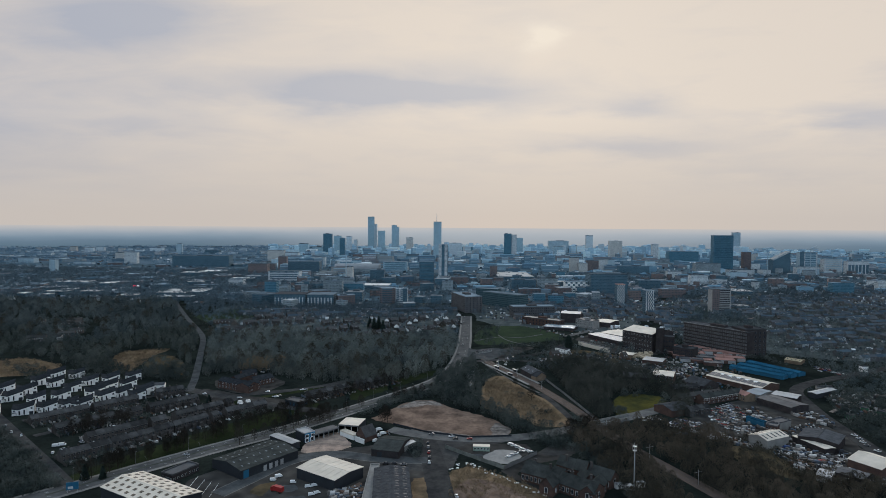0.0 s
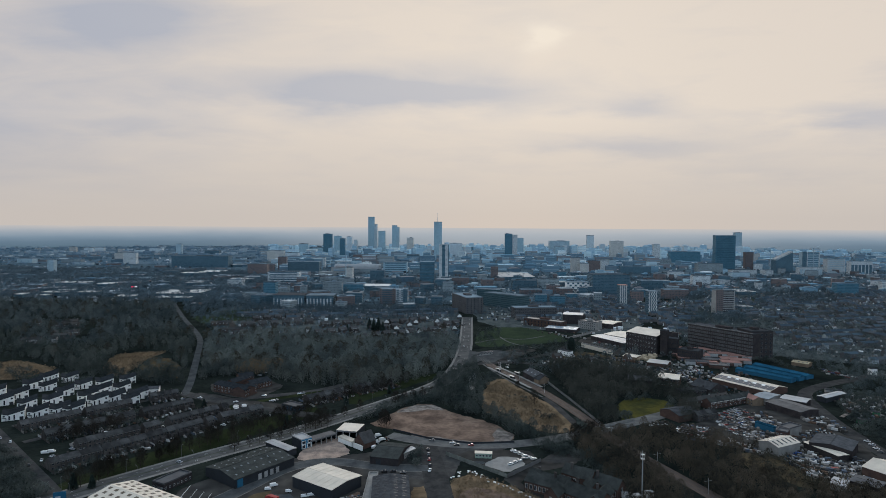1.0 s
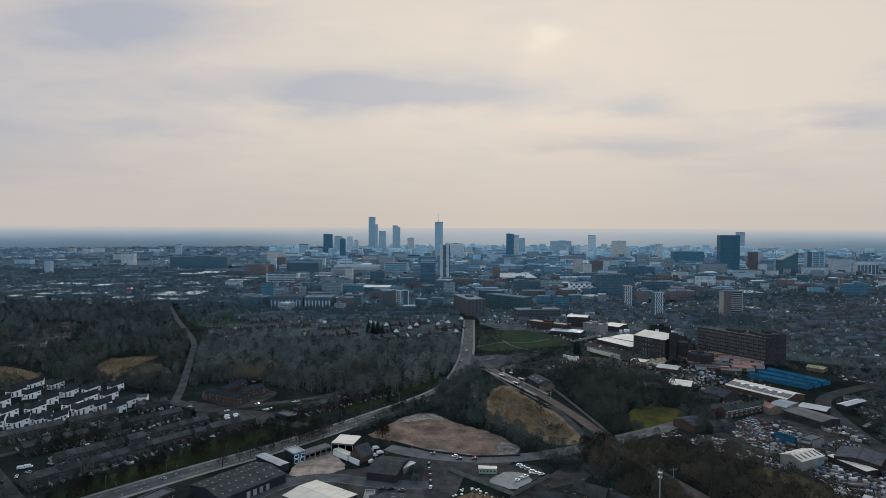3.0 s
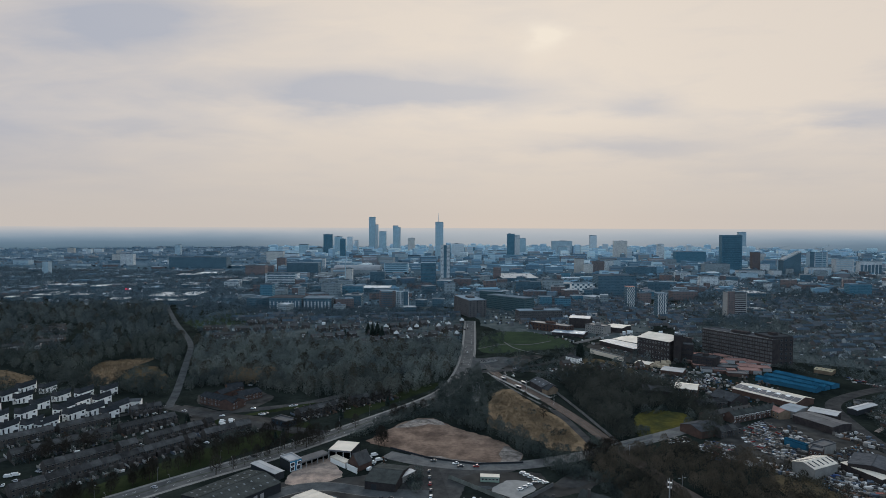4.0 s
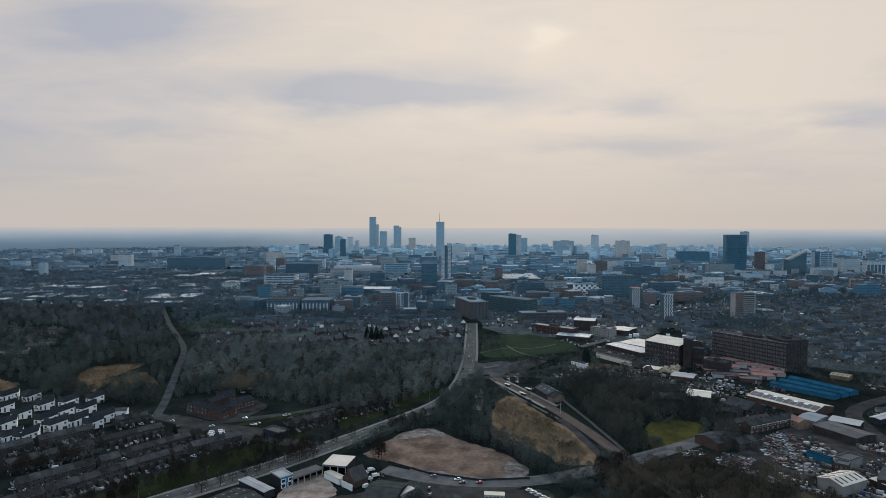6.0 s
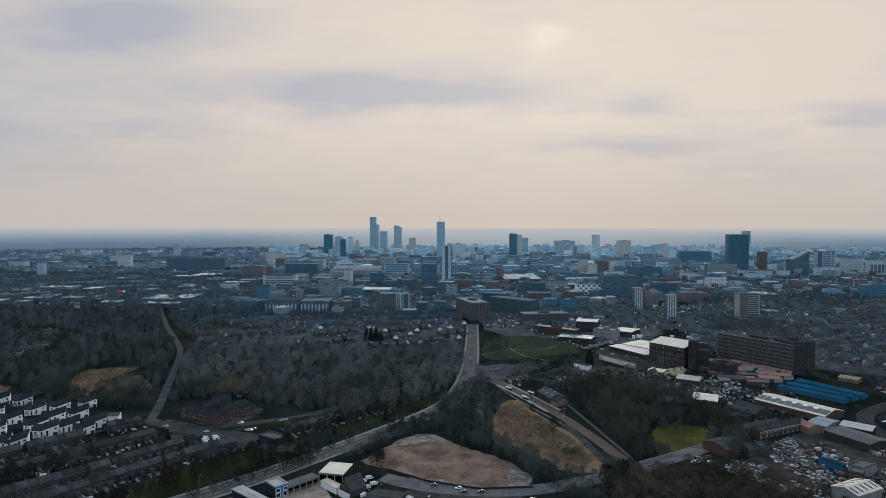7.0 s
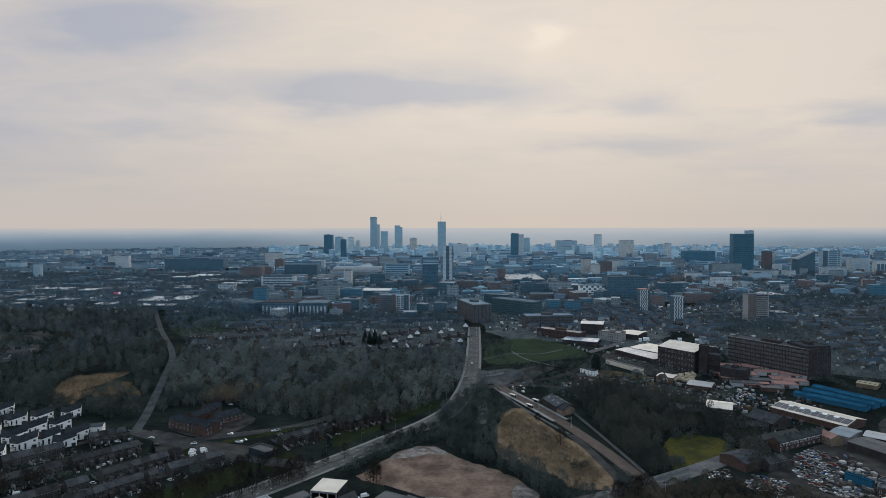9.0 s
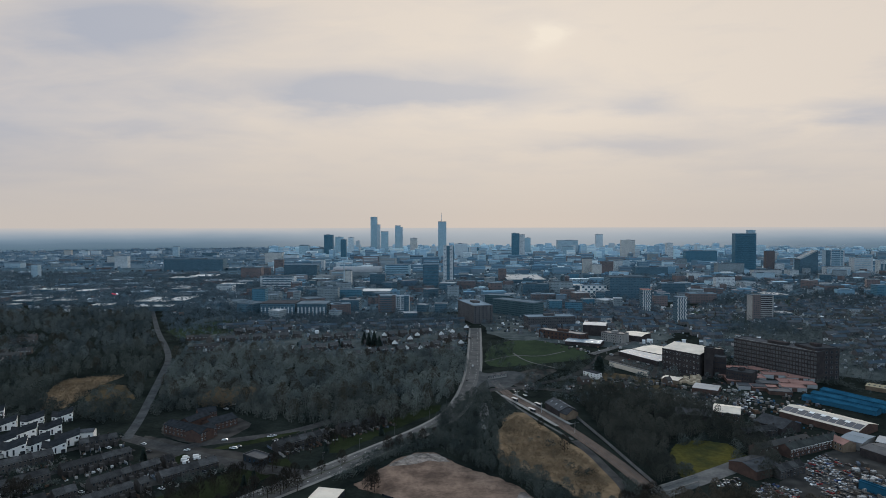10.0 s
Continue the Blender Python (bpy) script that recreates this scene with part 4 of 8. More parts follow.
block(-651.3, 3106.6, 52.8, 41.1, 24, 0, "pale_glass", label="dark blue-grey office block")
block(667.7, 3455.9, 114.2, 75.1, 40, 0, "grey_panel", label="broad grey-blue building in haze")
block(585.9, 3031.4, 48.6, 54.4, 24, 0, "pale_glass", label="blue-grey office block in haze")
block(941.2, 3847.2, 43.6, 105.3, 24, 0, "pale_stone", label="pale slim tower in haze")
block(852.0, 2950.8, 64.1, 86.4, 24, 0, "buff_stone", label="beige tower block in haze")
block(1016.1, 2863.1, 29.7, 73.1, 18, 0, "far_white", label="white tower block of flats")
block(1097.3, 2156.6, 28.5, 63.2, 18, 0, "far_brick", label="reddish-brown tower block of flats")
block(1362.2, 2617.8, 32.1, 39.6, 18, 0, "buff_stone", label="brown tower block of flats")
block(852.9, 1919.9, 77.9, 34.5, 30, 0, "far_concrete", label="stepped pale office complex")
block(917.1, 1833.8, 77.9, 20.8, 24, 0, "far_white", label="low pale office block in the city")
block(366.7, 1317.4, 80.8, 42.5, 50, 0, "far_dark", label="large dark flat-roofed block")

# ---- city blocks that stand out one by one ----
block(-2079.3, 3361.4, 37.4, 28.1, 18, 0, "buff_stone", label="pale beige block of flats")
block(-1950.5, 3295.8, 45.9, 24.5, 20, 0, "pale_stone", label="pale block of flats")
block(-1934.0, 3373.1, 47.0, 25.0, 20, 0, "pale_stone", label="pale block of flats")
block(-1781.1, 3309.2, 30.7, 21.5, 18, 0, "buff_stone", label="pale block of flats")
block(-1684.7, 3316.8, 46.2, 15.4, 20, 0, "pale_stone", label="pale low office block")
block(-1665.7, 3474.8, 74.2, 19.4, 24, 0, "pale_stone", label="long pale office block")
block(-1399.1, 2586.5, 35.8, 28.7, 20, 0, "buff_stone", label="tan brick block of flats")
block(-1050.5, 2363.6, 54.4, 19.6, 20, 0, "far_white", label="white framed office block")
block(-1238.5, 3207.9, 77.3, 17.8, 30, 0, "far_dark", label="dark rooftop block above the slab")
block(-1602.1, 2296.8, 59.2, 16.9, 30, 0, "grey_panel", label="grey low block of flats")
block(-1452.3, 2341.0, 75.5, 12.9, 30, 0, "far_concrete", label="long low concrete block")
block(-879.2, 2234.2, 20.6, 24.7, 16, 0, "far_brick", label="brown brick tower block")
block(-699.1, 2500.4, 69.2, 46.1, 26, 0, "buff_stone", label="pale stone block with window columns")
block(-633.0, 2504.3, 55.5, 37.0, 26, 0, "pale_stone", label="pale stone block with window columns")
block(-847.0, 3627.8, 50.6, 47.2, 24, 0, "far_dark", label="dark stepped office block")
block(-662.4, 3117.7, 66.5, 43.3, 30, 0, "far_dark", label="dark office block in the city")
block(-453.0, 2162.1, 55.7, 35.8, 20, 0, "far_white", label="white gabled office block")
block(-541.5, 2016.8, 27.8, 44.4, 18, 0, "far_brick", label="brown brick tower block of flats")
block(-546.5, 1764.5, 56.4, 33.9, 26, 0, "far_brick", label="red-brown brick block of flats")
block(-558.0, 1940.2, 19.6, 23.1, 18, 0, "far_brick", label="red-brown brick block of flats")
block(-172.2, 1568.3, 37.1, 31.4, 24, 0, "far_dark", label="dark framed block with an ochre top storey")
block(-126.2, 1524.8, 9.7, 22.2, 12, 0, "buff_stone", label="slim tan brick tower")
block(-500.2, 1442.2, 35.3, 15.7, 24, 0, "far_white", label="white decked car park")
block(-345.8, 1198.2, 23.7, 32.3, 18, 0, "far_blue", label="dark blue glass tower block")
block(-319.5, 1338.9, 25.4, 12.1, 18, 0, "far_brick", label="orange-brick block with a pale roof")
block(-235.8, 1277.6, 40.3, 26.5, 20, 0, "far_concrete", label="pale flat-roofed civic block")
block(-200.9, 1331.7, 48.1, 16.9, 22, 0, "far_blue", label="teal glass block in the city")
block(-330.6, 2522.1, 100.1, 30.3, 26, 0, "far_brick", label="brown warehouse block in the city")
block(-257.7, 2526.4, 46.6, 32.6, 20, 0, "far_concrete", label="grey concrete block in the city")
block(-155.1, 2710.1, 92.7, 25.0, 26, 0, "far_dark", label="dark blue office block")
block(-79.5, 2579.2, 71.4, 14.3, 26, 0, "far_concrete", label="pale roofed office block")
block(62.7, 2986.5, 60.8, 69.1, 24, 0, "pale_stone", label="pale hazy tower of flats")
block(149.7, 3313.0, 86.1, 40.0, 24, 0, "far_blue", label="dark teal glass block")
block(267.1, 3059.6, 99.2, 34.0, 30, 0, "grey_panel", label="grey office block in the city")
block(147.8, 1735.1, 20.6, 33.3, 16, 0, "far_brick", label="brick mill tower in the city")
block(442.7, 2011.6, 29.5, 46.1, 16, 0, "buff_stone", label="tan stepped tower block")
block(466.4, 1987.6, 29.2, 29.2, 18, 0, "buff_stone", label="tan stepped tower block")
block(564.0, 2097.1, 27.0, 34.7, 16, 0, "far_white", label="white block of flats")
block(608.0, 2156.1, 23.8, 33.7, 16, 0, "grey_panel", label="grey block of flats")
block(622.9, 3211.2, 44.7, 47.6, 18, 0, "far_blue", label="dark blue tower block")
block(805.6, 3678.7, 61.5, 41.0, 20, 0, "grey_panel", label="grey block in the city")
block(191.8, 1414.9, 57.7, 20.5, 26, 0, "far_dark", label="dark grey-green office block")
block(250.2, 1429.4, 49.2, 23.3, 26, 0, "far_concrete", label="grey office block in the city")
block(190.4, 1301.2, 47.0, 10.6, 20, 0, "far_brick", label="low red-clad block in the city")
block(42.4, 1516.5, 44.1, 17.9, 20, 0, "far_brick", label="orange-brick terrace of flats")
block(10.3, 1316.7, 23.8, 25.0, 18, 0, "far_concrete", label="pale concrete block of flats")
block(623.2, 1946.2, 98.1, 23.2, 24, 0, "far_dark", label="dark office block in the city")
block(499.6, 1989.1, 36.5, 38.3, 20, 0, "far_brick", label="brown brick office block")
block(982.2, 2440.1, 121.5, 54.0, 30, 0, "far_blue", label="teal glass block in the city")
block(863.7, 1745.5, 51.0, 19.1, 24, 0, "grey_panel", label="pale glass block in the city")
block(667.2, 1553.9, 45.2, 24.0, 18, 0, "far_white", label="white framed block of flats")
block(674.3, 1737.8, 41.3, 20.6, 18, 0, "far_white", label="white block of flats")
block(1126.6, 2152.7, 31.7, 21.8, 18, 0, "far_white", label="white low block in the city")
block(1283.5, 2383.9, 30.8, 24.2, 18, 0, "far_white", label="white low block in the city")
block(888.3, 1323.2, 47.8, 26.3, 18, 0, "far_blue", label="navy block of flats with pale panels")
block(493.8, 1425.2, 51.7, 20.7, 30, 0, "far_dark", label="long dark block of flats")
block(480.7, 1241.0, 50.3, 17.9, 22, 0, "far_brick", label="brown block of flats")
block(869.1, 1463.6, 46.5, 12.0, 22, 0, "far_brick", label="long low brick block")
block(863.0, 2361.3, 65.3, 26.1, 26, 0, "far_concrete", label="grey concrete block in the city")


def low_shed(x, y, w, d, h):
    """Long low works whose pale sheet roof shows from afar, with dark walls."""
    block(x, y, w, h, d, 0, "far_dark", "sheet_roof", "long low works with a pale sheet roof", "warehouse", "warehouse", "pale-roofed works", plant=False)


low_shed(-566.9, 1215.2, 32.5, 71.7, 7)
low_shed(-537.0, 1211.3, 29.3, 34.8, 7)
low_shed(-515.6, 1231.5, 35.3, 68.3, 7)
low_shed(-513.5, 1143.4, 59.1, 22.4, 7)
low_shed(-616.6, 1158.1, 33.0, 27.1, 7)
low_shed(-729.2, 1229.7, 35.1, 25.7, 7)
low_shed(-795.9, 1222.5, 43.5, 25.5, 7)
low_shed(-797.4, 1269.0, 31.7, 16.5, 7)
low_shed(-780.4, 1171.3, 13.6, 18.3, 7)
low_shed(-784.7, 1386.0, 28.4, 40.0, 9)
low_shed(-878.6, 1415.3, 69.5, 35.5, 9)
low_shed(-836.5, 1183.3, 14.7, 23.4, 7)
low_shed(-694.9, 1787.8, 64.6, 57.3, 9)
low_shed(-728.6, 1732.9, 62.5, 43.0, 9)
low_shed(-596.6, 1433.2, 34.8, 21.6, 9)
low_shed(-521.2, 1548.8, 55.9, 25.7, 9)
low_shed(204.2, 1664.5, 99.5, 166.8, 9)
low_shed(296.4, 1502.7, 41.4, 31.6, 9)
low_shed(664.5, 1317.0, 38.7, 47.4, 7)
low_shed(532.7, 1057.4, 21.1, 22.1, 7)
low_shed(-154.2, 1375.8, 62.3, 53.5, 9)


def station():
    """Railway station with three long vaulted train sheds."""
    ob = thing("railway_station", -271.9, 1915.0, 0, "railway station under three long grey vaulted roofs", "station")
    TAKEN.append((-271.9, 1915.0, 74))
    n, L, bay = 10, 141.0, 21.0
    for k in range(3):
        y0 = -31.5 + k * bay
        v = [(sx, y0 + bay / 2 - bay / 2 * math.cos(math.pi * i / n), 14 + 13 * math.sin(math.pi * i / n)) for sx in (-L / 2, L / 2) for i in range(n + 1)]
        f = [(i, i + 1, n + 2 + i, n + 1 + i) for i in range(n)] + [tuple(range(n + 1))[::-1], tuple(range(n + 1, 2 * n + 2))]
        part("vaulted_roof", mesh_of("vaulted_roof", v, f, "far_roof_pale"), ob)
        part("wall", mesh_of("wall", *box(-L / 2, L / 2, y0 + 0.02, y0 + bay - 0.02, -0.3, 13.99), "far_concrete"), ob)


station()



# ---- palettes for what nobody could count ----
def palette(name, colours, rough=0.85, sheen=0.3):
    """Every loose piece of a joined mesh takes one colour of the list."""
    m = mat(name, (0.2, 0.2, 0.2), rough, 0.15, 0.1, 1.0, spec=sheen, random_amount=0.0)
    t = m.node_tree
    geo = t.nodes.new("ShaderNodeNewGeometry")
    ramp = t.nodes.new("ShaderNodeValToRGB")
    ramp.color_ramp.interpolation = "CONSTANT"
    e = ramp.color_ramp.elements
    e[0].color = (*colours[0], 1)
    e[1].position, e[1].color = 1 / len(colours), (*colours[1], 1)
    for i, c in enumerate(colours[2:], 2):
        e.new(i / len(colours)).color = (*c, 1)
    t.links.new(geo.outputs["Random Per Island"], ramp.inputs[0])
    hsv = next(n for n in t.nodes if n.bl_idname == "ShaderNodeHueSaturation")
    t.links.new(ramp.outputs[0], hsv.inputs["Color"])
    return m


palette("clutter", [(0.34, 0.33, 0.32), (0.05, 0.05, 0.055), (0.16, 0.15, 0.14), (0.28, 0.26, 0.24), (0.08, 0.075, 0.07), (0.10, 0.12, 0.15), (0.50, 0.49, 0.48), (0.12, 0.08, 0.06), (0.06, 0.055, 0.05), (0.09, 0.08, 0.07)])
# city rooftops: haze painted in as lighter, bluer colours
palette("far_haze_mix", [(0.216, 0.294, 0.34), (0.176, 0.294, 0.378), (0.405, 0.559, 0.649), (0.162, 0.265, 0.34), (0.27, 0.294, 0.301), (0.72, 0.784, 0.8), (0.135, 0.227, 0.294), (0.203, 0.338, 0.433), (0.486, 0.617, 0.68), (0.189, 0.25, 0.294), (0.162, 0.257, 0.324), (0.324, 0.397, 0.433), (0.108, 0.176, 0.232), (0.249, 0.25, 0.266), (0.122, 0.206, 0.27), (0.222, 0.221, 0.232)])
# farthest rooftops: nearly the haze's own pale blue, painted in
palette("distant_haze_mix", [(0.386, 0.56, 0.676), (0.464, 0.63, 0.735), (0.567, 0.742, 0.8), (0.348, 0.518, 0.632), (0.425, 0.56, 0.632), (0.736, 0.8, 0.8), (0.322, 0.476, 0.588), (0.489, 0.644, 0.72), (0.283, 0.434, 0.544), (0.258, 0.392, 0.5), (0.464, 0.504, 0.529)])
# far houses: slate and brick lightened and blued, haze painted in
palette("hazed_house_roofs", [(0.067, 0.089, 0.109), (0.087, 0.096, 0.105), (0.056, 0.079, 0.1), (0.095, 0.102, 0.111), (0.077, 0.106, 0.128), (0.052, 0.071, 0.089)])
palette("hazed_house_walls", [(0.116, 0.115, 0.12), (0.105, 0.106, 0.112), (0.145, 0.149, 0.151), (0.11, 0.108, 0.11), (0.154, 0.147, 0.144), (0.119, 0.115, 0.116), (0.103, 0.106, 0.11), (0.132, 0.131, 0.134), (0.363, 0.402, 0.42)])


def merged(name, shapes, materials, label, category):
    """shapes: (verts, faces, material index). One mesh of kind stuff."""
    v, f, mi = [], [], []
    for a, b, k in shapes:
        n = len(v)
        v.extend(a)
        f.extend(tuple(i + n for i in q) for q in b)
        mi.extend([k] * len(b))
    me = mesh_of(name, v, f, materials)
    me.polygons.foreach_set("material_index", np.array(mi, np.int32))
    return tagged(new(name, me), label, category, kind="stuff")


def turned(shape, x, y, rot, k=0, z=0.0):
    v, f = shape
    c, s = math.cos(radians(rot)), math.sin(radians(rot))
    return [(a * c - b * s + x, a * s + b * c + y, h + z) for a, b, h in v], f, k


# ---- houses ----
def house(name, label, category, group, w, d, h, rise, wall, roof, front=3, door="clad_dark", frame_material="pane_frame", chimney=True, wing=0.0, detail=True, ends=0.25):
    ob = thing(name, 0, 0, 0, label, category, group)
    part("wall", mesh_of("wall", *gable_walls(w, d, h, rise), wall), ob)
    r = part("roof", mesh_of("roof", *gable(w, d, h, rise, 0.25, 0.14, ends), roof), ob)
    if chimney:
        part("chimney", mesh_of("chimney", *joined(box(w / 2 - 0.75, w / 2 - 0.05, -0.45, 0.45, h + rise - 0.8, h + rise + 0.9), box(w / 2 - 0.82, w / 2 + 0.02, -0.52, 0.52, h + rise + 0.9, h + rise + 1.05)), "sooty_brick"), r)
    if detail:
        part("fascia", mesh_of("fascia", *box(-w / 2, w / 2, -d / 2 - 0.3, -d / 2 - 0.254, h - 0.42, h - 0.2), frame_material), r)
    if wing:
        part("rear_extension", mesh_of("rear_extension", *box(-w / 2 + 0.2, -w / 2 + wing, d / 2 + 0.003, d / 2 + 2.6, -0.2, 2.9), wall), ob)
    if detail:
        part("door", mesh_of("door", *box(w / 2 - 1.6, w / 2 - 0.6, -d / 2 - 0.05, -d / 2 + 0.01, 0, 2.05), door), ob)
        p = pane_mesh(1.3, 1.25, frame_material)
        for x, z, back in ((-w / 4, 0.9, 0), (-w / 4, 3.3, 0), (w / 4, 3.3, 0), (-w / 4, 3.4, 1), (w / 4, 3.4, 1)):
            part("window", p, ob, at=(pose(0, 0, 0, 0, 0, 180) if back else Matrix()) @ pose(x, -d / 2 - 0.004, z))
    return ob


def in_row(builder, a, b, width, first=None, gap_every=0, gap=2.5, flip=False):
    """A terrace of like houses from a to b."""
    a, b = Vector(a), Vector(b)
    way = (b - a).normalized()
    rot = math.degrees(math.atan2(way.y, way.x)) + (180 if flip else 0)
    s, k = width / 2, 0
    while s < (b - a).length - width / 2:
        p = a + way * s
        RECTS.append((p.x, p.y, width / 2, 4.0, rot))
        m = pose(p.x, p.y, 0, 0, 0, rot)
        if first is None:
            first = builder()
            first.matrix_basis = m
        else:
            copy_thing(first, m)
        k += 1
        s += width + (gap if gap_every and k % gap_every == 0 else 0)
    return first


def terrace():
    return house("terraced_house", "brown brick terraced house with a dark slate roof", "house", "terraced houses", 5.4, 7.6, 4.8, 2.1, "sooty_brick", "terrace_roof", frame_material="pane_dim", wing=2.6, ends=-0.004)


T_ROWS = [((-291.2, 418.3), (-240.0, 477.9)), ((-236.4, 489.3), (-215.2, 505.2)), ((-262.3, 400.2), (-225.3, 444.3)), ((-222.3, 448.5), (-196.5, 477.3)), ((-230.7, 383.6), (-195.4, 425.2)), ((-193.9, 429.0), (-165.1, 465.7)),
          ((-227.4, 351.7), (-194.8, 392.7)), ((-193.2, 397.1), (-162.5, 434.9)), ((-160.7, 438.9), (-134.7, 464.9)), ((-209.0, 373.1), (-178.7, 414.5)), ((-109.5, 486.2), (-78.2, 515.3)), ((-75.7, 518.7), (-42.8, 547.9))]
first = None
for i, (a, b) in enumerate(T_ROWS):
    first = in_row(terrace, a, b, 5.4, first, 7, 3.0, flip=i % 2 == 1)

# white estate of monopitch-gabled houses


def white_house():
    """House with a dark roof that dips and sweeps up above white walls."""
    w, d = 15.0, 10.5
    ob = thing("white_house", 0, 0, 0, "white rendered modern house under a dark butterfly roof", "house", "white estate houses")
    line = [(-7.5, 6.0), (-3.0, 4.7), (7.5, 7.6)]

    def run(y0, y1, low, top, back=0.0, grow=0.0):
        pts = [(x + grow * (1 if x > 0 else -1), z) for x, z in line]
        a = [(x, low(z)) for x, z in pts] + [(x, top(z)) for x, z in reversed(pts)]
        v = [(x, y0, z) for x, z in a] + [(x, y1, z + (back if z > 0 else 0)) for x, z in a]
        f = [(0, 1, 4, 5), (1, 2, 3, 4), (11, 10, 7, 6), (10, 9, 8, 7)] + [(k, k + 6, (k + 1) % 6 + 6, (k + 1) % 6) for k in range(6)]
        return v, f
    part("wall", mesh_of("wall", *run(-d / 2, d / 2, lambda z: -0.3, lambda z: z - 0.3, 1.9), "render_white"), ob)
    part("roof", mesh_of("roof", *run(-d / 2 - 0.2, d / 2 + 0.3, lambda z: z - 0.297, lambda z: z, 1.95, 0.25), "slate_dark"), ob)
    small = pane_mesh(1.3, 1.3, "clad_dark")
    for x, z in ((-6.0, 3.2), (5.9, 4.5)):
        part("window", small, ob, at=pose(x, -d / 2 - 0.004, z))
    for x in (-2.4, 0.9):
        part("window", pane_mesh(1.05, 3.5 + max(0.0, 0.27 * x), "clad_dark"), ob, at=pose(x, -d / 2 - 0.004, 0.4))
    part("garage_door", mesh_of("garage_door", *box(4.3, 7.0, -d / 2 - 0.05, -d / 2 + 0.02, 0, 2.5), "clad_dark"), ob)
    part("porch", mesh_of("porch", *joined(box(-7.2, -4.4, -d / 2 - 1.2, -d / 2 - 0.003, 2.5, 2.7), box(-4.6, -4.4, -d / 2 - 1.2, -d / 2 - 0.003, -0.1, 2.497)), "clad_dark"), ob)
    for side, z in ((-1, 3.4), (1, 4.6)):
        part("window", small, ob, at=pose(0, 0, 0, 0, 0, 90 * side) @ pose(-1.6 * side, -w / 2 - 0.004, z))
    return ob


WHITE = [(-369.7, 501.5), (-346.5, 478.6), (-356.7, 527.7), (-313.0, 443.8), (-347.4, 496.8), (-323.5, 472.8), (-300.1, 451.0), (-309.9, 482.7), (-288.4, 458.5), (-358.4, 552.0), (-340.2, 522.3), (-315.4, 506.4), (-339.8, 552.5),
         (-278.1, 458.7), (-313.2, 528.8), (-288.4, 493.1), (-273.6, 481.9), (-299.6, 537.0), (-287.0, 510.7), (-264.4, 490.3), (-275.4, 520.2), (-249.9, 485.7), (-284.7, 547.6), (-250.1, 499.2), (-358.4, 472.0), (-335.8, 439.2)]
rnd = random.Random(5)
first = None
ESTATE_TURN = 32.0
for x, y in WHITE:
    m = pose(x, y, 0, 0, 0, ESTATE_TURN + rnd.uniform(-4, 4)) @ Matrix.Scale(rnd.uniform(0.88, 1.0), 4)
    if first is None:
        first = white_house()
        first.matrix_basis = m
    else:
        copy_thing(first, m)
x, y = (-242.1, 506.4)
yellow = house("yellow_house", "yellow and white rendered modern house end of the estate", "house", "white estate houses", 10.5, 7.5, 6.4, 1.4, "render_white", "slate", chimney=False)
yellow.matrix_basis = pose(x, y, 0, 0, 0, 16)
part("ground_storey", mesh_of("ground_storey", *box(-5.3, 5.3, -3.95, 0, 0.02, 2.8), "roof_ochre"), yellow, "ochre yellow ground storey")


def semi():
    return house("semi_house", "red-brown brick semi-detached house with a tiled roof", "house", "semi-detached houses", 10.5, 7.5, 5.0, 2.6, "sooty_brick", "tile_brown", chimney=True)


SEMIS = [((-103.6, 763.9), (-62.9, 798.8)), ((-100.7, 829.1), (-51.5, 860.3)), ((-58.5, 790.4), (-10.3, 827.9)), ((-78.2, 885.2), (-20.2, 921.0)), ((-10.6, 856.9), (26.9, 889.6)), ((-27.3, 758.8), (12.8, 793.1)), ((-168.2, 794.8), (-112.4, 828.6)),
         ((-278.6, 856.0), (-188.6, 891.3)), ((-189.9, 760.8), (-136.7, 787.4)), ((-287.3, 909.4), (-218.6, 948.0)), ((-173.9, 860.3), (-112.9, 894.5))]
first = None
for i, (a, b) in enumerate(SEMIS):
    first = in_row(semi, a, b, 10.5, first, 1, 6.0, flip=i % 2 == 1)


def gabled():
    ob = house("gabled_house", "white-gabled house with a brown tiled roof", "house", "white-gabled houses", 8.0, 7.0, 4.6, 3.2, "sooty_brick", "tile_brown", chimney=False, detail=False, ends=-0.02)
    v = [(-4.02, -3.4, 3.0), (-4.02, 3.4, 3.0), (-4.02, 3.4, 4.6), (-4.02, 0, 7.75), (-4.02, -3.4, 4.6)]
    v += [(-4.15, y, z) for _, y, z in v]
    part("gable", mesh_of("gable", v, [(0, 1, 2, 3, 4), (9, 8, 7, 6, 5)] + [(k, (k + 1) % 5, 5 + (k + 1) % 5, 5 + k) for k in range(5)], "render_white"), ob, "white rendered gable")
    return ob


first = None
for i, (x, y) in enumerate([(-81.5, 885.0), (-63.9, 830.5), (-48.2, 860.4), (-39.9, 808.5), (-40.5, 886.8), (-31.1, 800.0), (-25.5, 920.8), (-47.8, 799.4), (-9.4, 893.5), (5.9, 910.7), (15.0, 833.6), (25.8, 946.8)]):
    m = pose(x, y, 0, 0, 0, 90 + (i * 37) % 25 - 12)
    if first is None:
        first = gabled()
        first.matrix_basis = m
    else:
        copy_thing(first, m)


